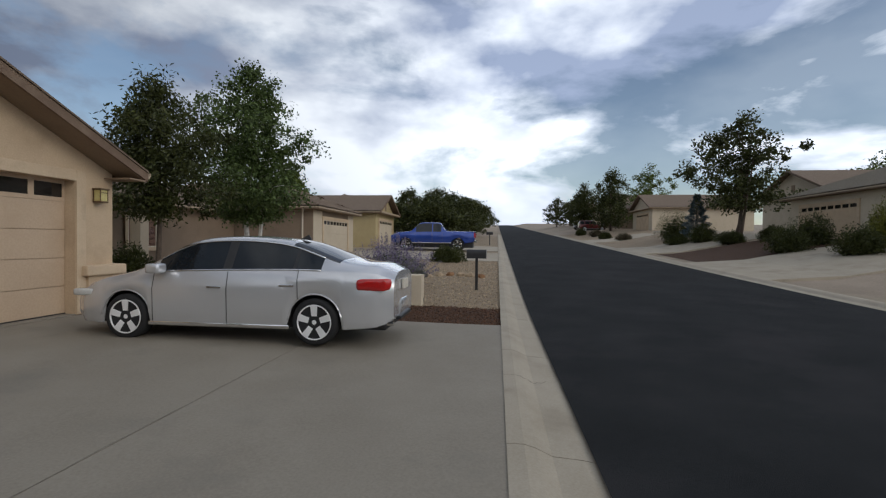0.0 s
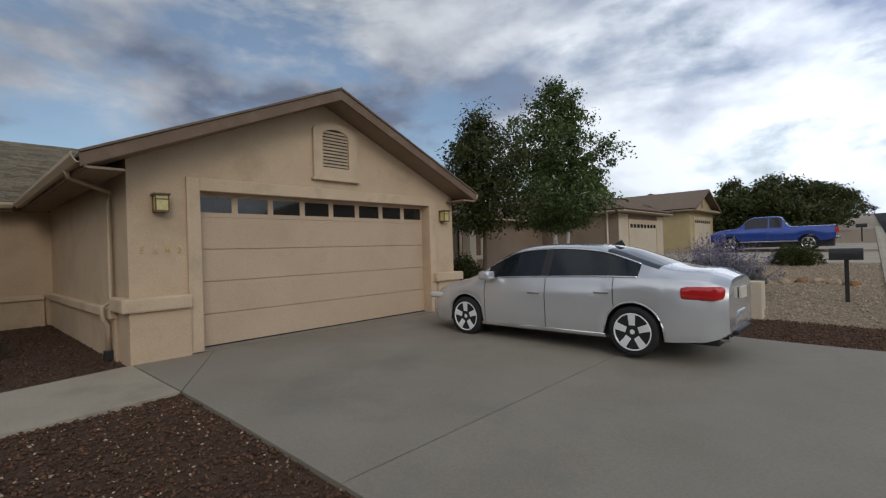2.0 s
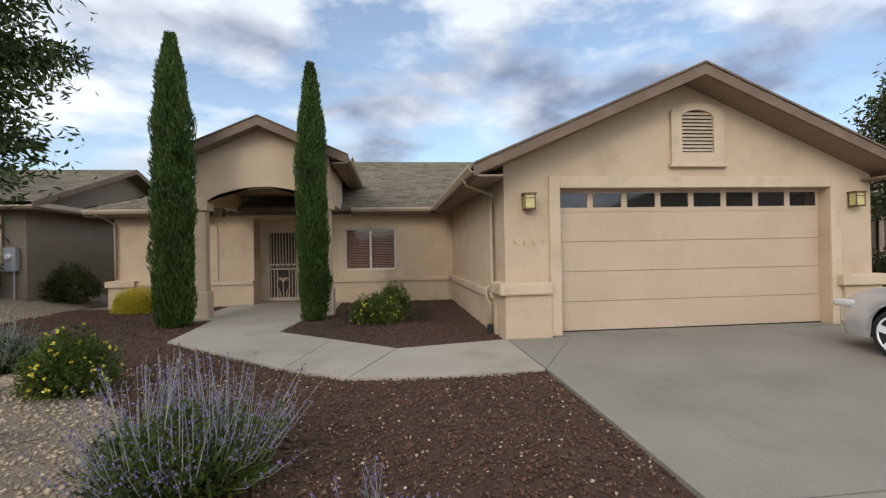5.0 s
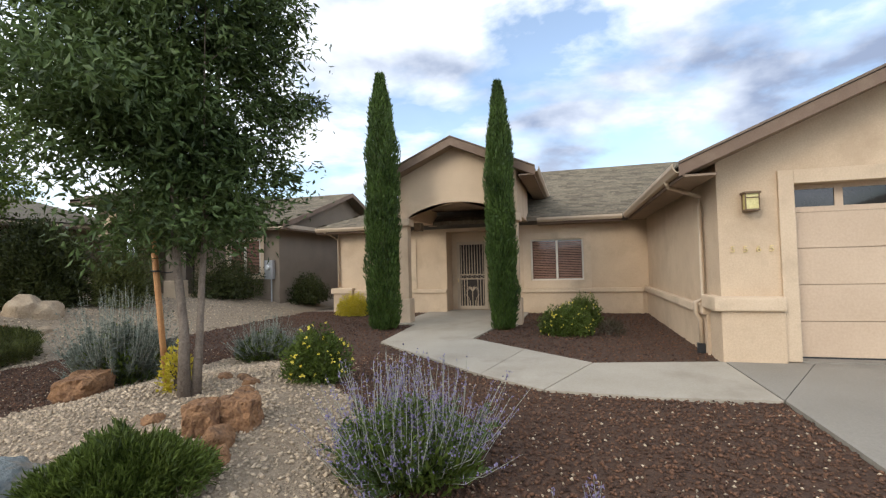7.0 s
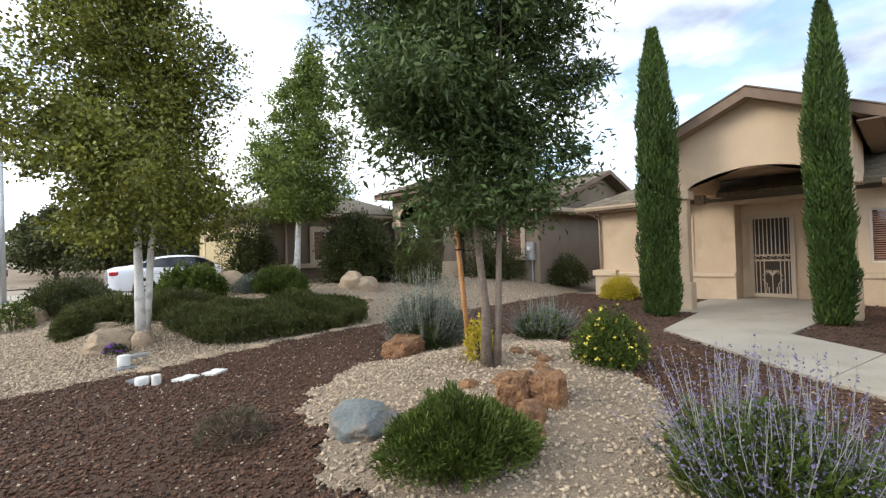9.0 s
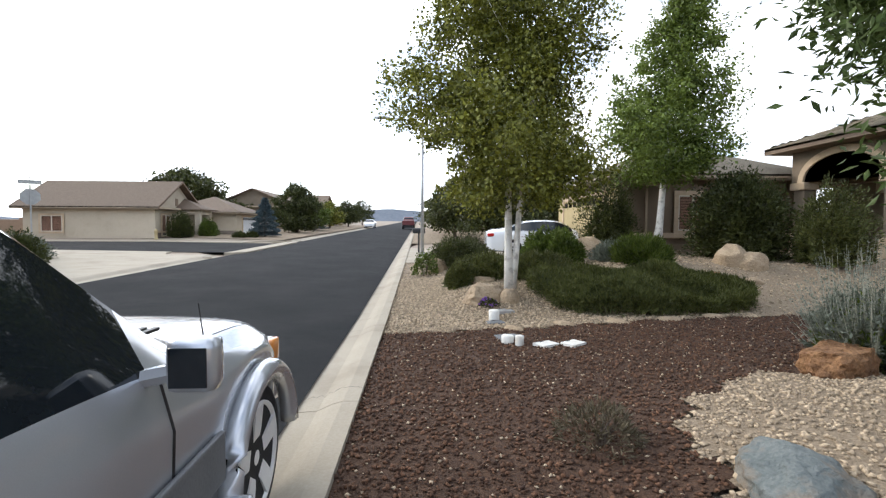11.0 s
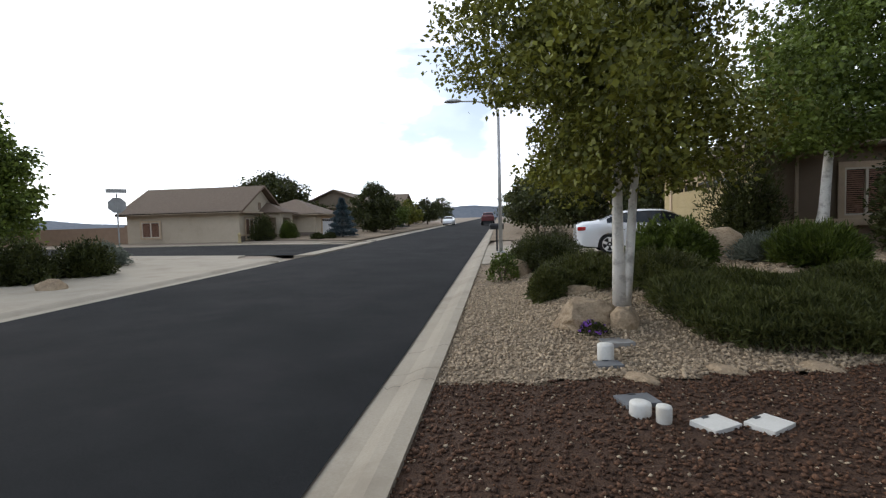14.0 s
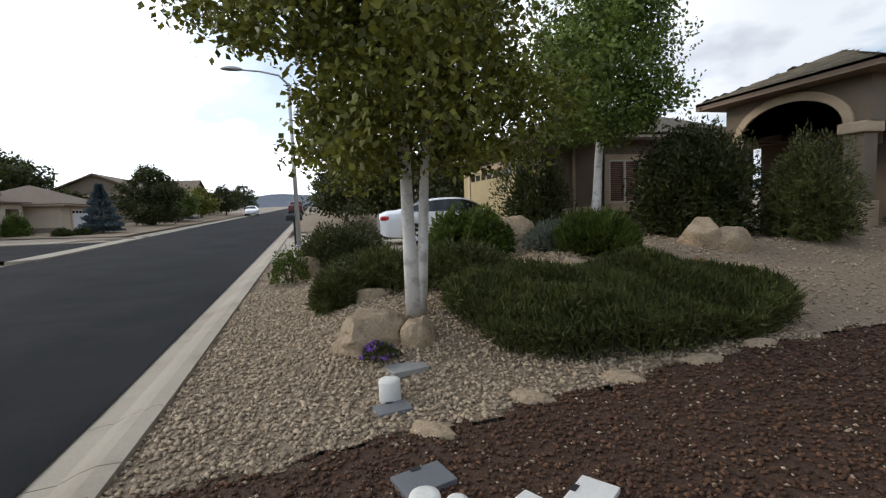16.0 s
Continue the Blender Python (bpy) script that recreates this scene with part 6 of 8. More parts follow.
def wheel(parent, x, y, r, w, spokes, rim_mat, name="wheel"):
    """Tyre, rim barrel, spokes, hub cap; the outer side faces away from the middle of the car."""
    o = 1 if y > 0 else -1
    bm = bmesh.new()
    h = w / 2
    lathe(bm, [(r * 0.72, -h * 0.9), (r * 0.82, -h), (r * 0.95, -h * 0.92), (r, -h * 0.6), (r, h * 0.6), (r * 0.95, h * 0.92), (r * 0.82, h), (r * 0.72, h * 0.9)], 36, "y", (x, y, r))
    ty = part(name, bm, RUBBER, parent, "", True)
    bm = bmesh.new()
    lathe(bm, [(r * 0.64, o * h * 0.2), (r * 0.69, o * h * 0.8), (r * 0.75, o * h * 0.96), (r * 0.745, o * h * 1.03), (r * 0.70, o * h * 1.0), (r * 0.67, o * h * 0.6)], 36, "y", (x, y, r))
    part("rim", bm, rim_mat, ty, "", True)
    bm = bmesh.new()
    lathe(bm, [(0.001, o * h * 0.1), (r * 0.62, o * h * 0.1), (r * 0.62, o * h * 0.2), (0.001, o * h * 0.22)], 24, "y", (x, y, r))
    part("brake_disc", bm, BLACK, ty)
    for k in range(spokes):
        q = 2 * math.pi * k / spokes + 0.3
        bm = bmesh.new()
        u, v = Vector((math.cos(q), 0, math.sin(q))), Vector((-math.sin(q), 0, math.cos(q)))
        c = Vector((x, y, r))
        ring = []
        for rad, wd, dep in ((0.08, 0.24, 0.80), (0.36, 0.25, 0.96), (0.71, 0.30, 1.04)):
            a = c + u * r * rad + Vector((0, o * h * dep, 0))
            b = c + u * r * rad + Vector((0, o * h * (dep - 0.35), 0))
            ring.append([bm.verts.new(p) for p in (a - v * r * wd / 2, a + v * r * wd / 2, b + v * r * wd / 2.2, b - v * r * wd / 2.2)])
        for a, b in zip(ring, ring[1:]):
            for m in range(4):
                bm.faces.new((a[m], a[(m + 1) % 4], b[(m + 1) % 4], b[m]))
        bm.faces.new(ring[0])
        bm.faces.new(ring[-1])
        part("spoke", bm, rim_mat, ty)
    bm = bmesh.new()
    lathe(bm, [(r * 0.16, o * h * 0.5), (r * 0.16, o * h * 0.84), (r * 0.10, o * h * 0.90), (0.001, o * h * 0.91)], 16, "y", (x, y, r))
    part("hub_cap", bm, rim_mat, ty)
    return ty


def vehicle(name, loc, rz, label, spec, paint, category="car", rims=ALLOY, spokes=5, cladding=None):
    t = thing(name, loc, rz, label, category)
    xs, G = loft_car(spec)
    side, doors, glass_all = spec["side_glass"], spec["doors"], spec["screens"]

    pillars = spec.get("pillars", [])

    def is_side(x, j):
        return 6 <= j <= 8 and any(a < x < b for a, b in side + pillars)

    def is_screen(x, j):
        return any(a < x < b for a, b in glass_all) and j >= 9

    def is_door(x, j):
        return j <= 5 and any(a < x < b for a, b in doors)

    V, Fc = shell(xs, G, lambda x, j: not (is_side(x, j) or is_screen(x, j) or is_door(x, j)), 0)
    n0 = len(V)
    for e, rev in ((0, False), (len(xs) - 1, True)):
        ring = [(G[e, j, 0], G[e, j, 1], G[e, j, 2]) for j in range(G.shape[1])] + [(G[e, j, 0], -G[e, j, 1], G[e, j, 2]) for j in range(G.shape[1] - 2, -1, -1)]
        c = len(V)
        V.append((G[e, 0, 0], 0, (G[e, 0, 2] + G[e, -1, 2]) / 2))
        s = len(V)
        V += ring
        for k in range(len(ring)):
            q = (k + 1) % len(ring)
            Fc.append((c, s + k, s + q, s + q) if not rev else (c, s + q, s + k, s + k))
    tri = [f[:3] if f[2] == f[3] else f for f in Fc]
    me = bpy.data.meshes.new("body")
    me.from_pydata([tuple(map(float, v)) for v in V], [], tri)
    finish(me, paint, True)
    body = new("body", me)
    body.parent = t
    for s in (1, -1):
        for a, b in doors:
            V, Fc = shell(xs, G, lambda x, j: j <= 5 and a < x < b, s)
            d = np_part("door", V, Fc, paint, t, "", True)
            hx = a + 0.16
            j0 = int(np.argmin(np.abs(xs - hx)))
            yy, zz = float(G[j0, 4, 1]) * s, float(G[j0, 4, 2]) - 0.06
            bm = bmesh.new()
            box(bm, hx - 0.09, hx + 0.12, yy - 0.025, yy + 0.025, zz - 0.016, zz + 0.016, 0.008)
            part("door_handle", bm, CHROME if category == "car" else paint, d)
            for xe in (a, b):
                i = int(np.argmin(np.abs(xs - xe)))
                bm = bmesh.new()
                tube(bm, [(float(G[i, j, 0]), float(G[i, j, 1]) * s * 1.001, float(G[i, j, 2])) for j in range(0, 6)], 0.006, 4)
                part("door_gap", bm, BLACK, d)
        for a, b in side:
            V, Fc = shell(xs, G, lambda x, j: 6 <= j <= 8 and a < x < b, s)
            if len(Fc):
                np_part("side_window", V, Fc, CAR_GLASS, t, "", True)
        for a, b in pillars:
            V, Fc = shell(xs, G, lambda x, j: 6 <= j <= 8 and a < x < b, s)
            if len(Fc):
                np_part("door_pillar", V, Fc, BLACK, t, "", True)
        a, b = side[0][0], side[-1][1]
        if side[0][0] > side[-1][1]:
            a, b = side[-1][0], side[0][1]
        ii = [i for i in range(len(xs)) if a - 0.02 <= xs[i] <= b + 0.02]
        if spec.get("chrome", True):
            for j in (6, 9):
                bm = bmesh.new()
                tube(bm, [(float(G[i, j, 0]), float(G[i, j, 1]) * s + s * 0.008, float(G[i, j, 2])) for i in ii], 0.013, 5)
                part("window_trim", bm, CHROME, t, "", True)
    for a, b in glass_all:
        V, Fc = shell(xs, G, lambda x, j: a < x < b and j >= 9, 0)
        if len(Fc):
            np_part("windscreen" if a > 0 else "rear_window", V, Fc, CAR_GLASS, t, "", True)
    hw = spec["half_width"]
    wb0, wb1 = min(spec["wheels"]), max(spec["wheels"])
    part("underbody", boxed(-spec["length"] / 2 + 0.12, spec["length"] / 2 - 0.12, -hw * 0.68, hw * 0.68, 0.19, 0.62, 0.03), BLACK, t)
    for s in (1, -1):
        bm = bmesh.new()
        box(bm, wb0 + spec["arch"] - 0.02, wb1 - spec["arch"] + 0.02, s * hw * 0.955 - 0.02, s * hw * 0.955 + 0.02, spec["sill_z"] - 0.02, spec["sill_z"] + 0.035, 0.012)
        part("sill_trim", bm, spec.get("sill_mat", CHROME), t)
        for wx in spec["wheels"]:
            wheel(t, wx, s * (hw - spec["tyre_w"] / 2 - 0.015), spec["wheel_r"], spec["tyre_w"], spokes, rims)
            bm = bmesh.new()
            R = spec["arch"]
            arc = [(wx + (R + 0.008) * math.cos(q), s * (hw * 0.962), spec["wheel_r"] + (R + 0.008) * math.sin(q)) for q in np.linspace(0.05, math.pi - 0.05, 22)]
            if cladding is not None:
                tube(bm, [(p[0], s * (hw + 0.012), p[2]) for p in arc], 0.055, 8)
                part("wheel_flare", bm, cladding, t, "", True)
            else:
                tube(bm, arc, 0.012, 6)
                part("arch_lip", bm, paint, t, "", True)
    return t, xs, G


def bumper(parent, xe, sgn, half, z0, z1, mat, bulge=0.06, name="rear_bumper"):
    """A rounded wrap-round bumper at the end xe of a car, facing sgn along x."""
    ny = 25
    prof = ((-0.30, 0.0), (0.35, 0.02), (0.85, 0.18), (1.0, 0.45), (0.92, 0.75), (0.55, 0.97), (-0.30, 1.0))
    V, Fc = [], []
    for i in range(ny):
        u = -1 + 2 * i / (ny - 1)
        y = half * math.sin(u * math.pi / 2) ** 1 if abs(u) < 1 else half * u
        back = 0.50 * (1 - math.cos(u * math.pi / 2)) ** 1.4
        for px, pz in prof:
            V.append((xe + sgn * (bulge * px - back), y * (1 - 0.02 * (1 - px)), z0 + (z1 - z0) * pz))
    m = len(prof)
    for i in range(ny - 1):
        for j in range(m - 1):
            q = (i * m + j, (i + 1) * m + j, (i + 1) * m + j + 1, i * m + j + 1)
            Fc.append(q if sgn < 0 else q[::-1])
    return np_part(name, V, Fc, mat, parent, "", True)


SEDAN = dict(soft=4, length=4.87, half_width=0.915, n=110, wheel_r=0.325, tyre_w=0.225, arch=0.375, wheels=(1.43, -1.38), sill_z=0.24,
             sill=[(-2.44, 0.38), (-2.36, 0.31), (-2.2, 0.26), (-1.8, 0.23), (1.9, 0.22), (2.25, 0.22), (2.44, 0.30)],
             belt=[(-2.44, 0.84), (-2.40, 0.92), (-2.34, 0.98), (-1.9, 1.02), (-1.2, 1.02), (0.9, 0.965), (1.3, 0.91), (2.1, 0.74), (2.35, 0.64), (2.44, 0.56)],
             top=[(-2.44, 0.93), (-2.38, 1.05), (-2.25, 1.10), (-1.85, 1.115), (-1.72, 1.14), (-0.95, 1.42), (-0.5, 1.475), (-0.05, 1.487), (0.35, 1.465), (0.62, 1.41), (1.28, 1.03), (1.40, 0.985), (2.0, 0.85), (2.3, 0.73), (2.44, 0.60)],
             width=[(-2.44, 0.62), (-2.38, 0.74), (-2.25, 0.83), (-1.9, 0.89), (-1.0, 0.912), (1.2, 0.912), (1.9, 0.875), (2.25, 0.76), (2.44, 0.58)],
             roof_width=[(-2.44, 0.46), (-2.36, 0.58), (-2.2, 0.68), (-1.75, 0.70), (-0.9, 0.585), (0, 0.60), (0.6, 0.62), (1.3, 0.74), (1.9, 0.78), (2.25, 0.68), (2.44, 0.5)],
             side_glass=[(-1.46, -1.08), (-1.04, -0.14), (-0.03, 1.02)], pillars=[(-1.08, -1.04), (-0.14, -0.03)], doors=[(-1.16, -0.12), (-0.10, 1.02)], screens=[(-1.66, -0.98), (0.66, 1.30)])
sedan, sxs, SG = vehicle("silver_sedan", (-3.93, -1.55, gz(-3.9, -1.6) + 0.035), 180, "silver four-door sedan parked on the driveway", SEDAN, SILVER)
for s in (1, -1):
    bm = bmesh.new()
    box(bm, -2.43, -2.04, s * 0.70 - 0.19, s * 0.70 + 0.19, 0.765, 0.925, 0.05)
    for v in bm.verts:
        v.co.x += 0.55 * max(0, abs(v.co.y) - 0.72) + 0.00
        v.co.y = s * min(abs(v.co.y), 0.905 - 0.24 * max(0, -v.co.x - 2.05))
    part("tail_light", bm, RED_LENS, sedan, "red tail light", True)
    bm = bmesh.new()
    box(bm, 2.02, 2.34, s * 0.70 - 0.12, s * 0.70 + 0.12, 0.60, 0.70, 0.03)
    part("headlight", bm, CLEAR_LENS, sedan, "clear headlight", True)
    bm = bmesh.new()
    box(bm, 0.78, 0.98, s * 0.99 - 0.10, s * 0.99 + 0.10, 0.96, 1.10, 0.04)
    part("door_mirror", bm, SILVER, sedan, "", True)
    bm = bmesh.new()
    tube(bm, [(-2.41, s * 0.55, 0.285), (-2.25, s * 0.55, 0.285)], 0.04, 10)
    part("exhaust_tip", bm, CHROME, sedan)
bumper(sedan, -2.42, -1, 0.84, 0.32, 0.60, SILVER, 0.035)
bumper(sedan, 2.40, 1, 0.82, 0.24, 0.50, SILVER, 0.035, name="front_bumper")
part("licence_plate", boxed(-2.475, -2.445, -0.16, 0.16, 0.74, 0.88, 0.004), PLATE, sedan, "tan licence plate")
part("bumper_strip", boxed(-2.480, -2.40, -0.40, 0.40, 0.315, 0.37, 0.02), BLACK, sedan)
bm = bmesh.new()
prism(bm, [(-0.98, 1.44), (-0.80, 1.46), (-0.93, 1.53)], "y", -0.012, 0.012)
part("roof_antenna", bm, BLACK, sedan)

SUV = dict(length=4.20, half_width=0.84, n=100, wheel_r=0.37, tyre_w=0.26, arch=0.43, wheels=(1.42, -1.25), sill_z=0.44, sill_mat=GREY_TRIM,
           sill=[(-2.1, 0.52), (-1.9, 0.45), (1.7, 0.45), (1.95, 0.48), (2.1, 0.54)],
           belt=[(-2.1, 1.06), (-1.5, 1.08), (0.6, 1.05), (0.85, 1.00), (1.7, 0.93), (1.93, 0.87), (2.1, 0.74)],
           top=[(-2.1, 1.15), (-2.05, 1.58), (-1.85, 1.69), (-0.6, 1.72), (0.0, 1.69), (0.22, 1.60), (0.80, 1.13), (0.92, 1.09), (1.5, 1.05), (1.82, 1.00), (1.98, 0.92), (2.1, 0.78)],
           width=[(-2.1, 0.74), (-1.9, 0.80), (-1, 0.83), (1.2, 0.83), (1.75, 0.80), (1.98, 0.74), (2.1, 0.64)],
           roof_width=[(-2.1, 0.60), (-1.8, 0.60), (0.15, 0.61), (0.85, 0.70), (1.7, 0.67), (2.0, 0.60), (2.1, 0.5)],
           side_glass=[(-1.95, -1.30), (-1.22, -0.42), (-0.34, 0.56)], doors=[(-1.24, -0.38), (-0.36, 0.62)], screens=[(0.24, 0.81), (-2.09, -2.03)], chrome=False)
suv, uxs, UG = vehicle("silver_suv", (1.12, -11.2, -0.03), -90, "pale silver off-road suv parked against the kerb", SUV, SILVER_LIGHT, "car", ALLOY, 5, SILVER_LIGHT)
for s in (1, -1):
    bm = bmesh.new()
    box(bm, 0.50, 0.60, s * 0.935 - 0.075, s * 0.935 + 0.075, 1.02, 1.19, 0.035)
    part("door_mirror", bm, SILVER_LIGHT, suv, "", True)
    part("mirror_glass", boxed(0.493, 0.4995, s * 0.935 - 0.055, s * 0.935 + 0.055, 1.045, 1.165), CAR_GLASS, suv)
    bm = bmesh.new()
    tube(bm, [(0.55, s * 0.78, 1.06), (0.55, s * 0.88, 1.08)], 0.03, 6)
    part("mirror_arm", bm, SILVER_LIGHT, suv)
    bm = bmesh.new()
    box(bm, 1.88, 2.03, s * 0.64 - 0.09, s * 0.64 + 0.09, 0.72, 0.85, 0.025)
    part("headlight", bm, CLEAR_LENS, suv, "", True)
    bm = bmesh.new()
    box(bm, 1.84, 1.97, s * 0.742 - 0.026, s * 0.742 + 0.026, 0.72, 0.86, 0.018)
    part("turn_signal", bm, AMBER_LENS, suv, "amber turn signal", True)
    bm = bmesh.new()
    box(bm, -0.8, 0.95, s * 0.845 - 0.012, s * 0.845 + 0.012, 0.52, 0.72, 0.01)
    part("lower_cladding", bm, GREY_TRIM, suv)
    bm = bmesh.new()
    box(bm, -0.82, 0.97, s * 0.90 - 0.06, s * 0.90 + 0.06, 0.40, 0.45, 0.02)
    part("running_board", bm, SILVER_LIGHT, suv, "", True)
bm = bmesh.new()
box(bm, 1.90, 2.15, -0.76, 0.76, 0.46, 0.66, 0.06)
part("front_bumper", bm, SILVER_LIGHT, suv, "", True)
bm = bmesh.new()
for k in range(26):
    y = -0.60 + k * 0.048
    box(bm, 0.83, 0.97, y, y + 0.024, 1.118, 1.130)
part("cowl_vent", bm, BLACK, suv, "black slotted cowl vent", False, "stuff")
for s in (0.45, -0.1):
    bm = bmesh.new()
    tube(bm, [(0.87, s, 1.14), (0.80, s - 0.30, 1.165), (0.78, s - 0.50, 1.175)], [0.014, 0.009, 0.007], 5)
    part("wiper", bm, BLACK, suv)
bm = bmesh.new()
lathe(bm, [(0.020, 0), (0.017, 0.02), (0.008, 0.035)], 12, "z", (1.06, -0.735, 0.985))
tube(bm, [(1.06, -0.735, 1.0), (1.0, -0.735, 1.22)], [0.0045, 0.0025], 6)
part("radio_aerial", bm, BLACK, suv, "black whip aerial")
i0 = [i for i in range(len(uxs)) if 0.85 < uxs[i] < 1.98]
for s in (1, -1):
    bm = bmesh.new()
    tube(bm, [(float(UG[i, 9, 0]), float(UG[i, 9, 1]) * s * 0.99, float(UG[i, 9, 2]) + 0.003) for i in i0], 0.003, 4)
    part("bonnet_gap", bm, BLACK, suv)
for y in (-0.25, 0.25):
    part("washer_jet", boxed(1.02, 1.05, y - 0.015, y + 0.015, 1.09, 1.115, 0.004), BLACK, suv)

TRUCK = dict(length=5.8, half_width=1.0, n=90, wheel_r=0.40, tyre_w=0.27, arch=0.47, wheels=(1.85, -1.75), sill_z=0.50,
             sill=[(-2.9, 0.62), (-2.5, 0.52), (2.4, 0.50), (2.9, 0.55)],
             belt=[(-2.9, 1.22), (-0.75, 1.24), (1.0, 1.22), (2.5, 1.12), (2.9, 0.98)],
             top=[(-2.9, 1.30), (-0.95, 1.32), (-0.80, 1.40), (-0.62, 1.86), (-0.4, 1.92), (0.7, 1.93), (0.95, 1.86), (1.5, 1.32), (2.5, 1.22), (2.8, 1.12), (2.9, 1.0)],
             width=[(-2.9, 0.93), (-2.5, 0.97), (2.0, 0.98), (2.6, 0.93), (2.9, 0.84)], roof_width=[(-2.9, 0.90), (-1.0, 0.90), (-0.6, 0.72), (0.8, 0.72), (1.5, 0.84), (2.9, 0.74)],
             side_glass=[(-0.62, -0.02), (0.06, 1.12)], doors=[(-0.66, 0.0), (0.02, 1.18)], screens=[(0.94, 1.48), (-0.78, -0.64)], chrome=False)
truck, txs, TG = vehicle("blue_pickup", (-4.5, 23.9, gz(-4.5, 23.9) + 0.03), 180, "bright blue crew-cab pickup truck on a driveway", TRUCK, BLUE_PAINT, "truck", CHROME)
part("tail_light", boxed(-2.93, -2.86, 0.80, 0.96, 0.90, 1.22, 0.02), RED_LENS, truck)
part("tail_light", boxed(-2.93, -2.86, -0.96, -0.80, 0.90, 1.22, 0.02), RED_LENS, truck)
part("rear_bumper", boxed(-3.02, -2.86, -0.92, 0.92, 0.55, 0.72, 0.03), CHROME, truck)

WHITE_SPEC = dict(SEDAN)
white_car, _, _ = vehicle("white_sedan", (-5.75, -29.6, gz(-5.75, -29.6) + 0.03), 176, "white sedan parked on the neighbouring driveway", WHITE_SPEC, WHITE_PAINT)
for s in (1, -1):
    part("tail_light", boxed(-2.42, -2.14, s * 0.70 - 0.14, s * 0.70 + 0.14, 0.80, 0.94, 0.04), RED_LENS, white_car, "", True)
red_car, _, _ = vehicle("red_truck", (1.1, -84, float(road_z(-84))), -90, "dark red pickup parked at the far kerb", dict(TRUCK), RED_PAINT, "truck")
far_car, _, _ = vehicle("white_hatchback", (8.0, -92, float(road_z(-92))), 90, "white car parked far down the street", dict(SEDAN), WHITE_PAINT)
maroon, _, _ = vehicle("maroon_suv", (15.0, 68, gz(15, 68) + 0.03), 0, "dark red suv in a driveway up the street", dict(SUV), RED_PAINT)
trailer = thing("white_trailer", (15.5, 79, gz(15.5, 79)), 0, "white box trailer parked up the street", "trailer")
part("box_body", boxed(-1.2, 1.2, -3.2, 3.2, 0.55, 2.9, 0.06), WHITE_BOX, trailer)
for y in (-0.5, 0.5):
    wheel(trailer, -1.1, y, 0.35, 0.2, 5, ALLOY)
    wheel(trailer, 1.1, y, 0.35, 0.2, 5, ALLOY)


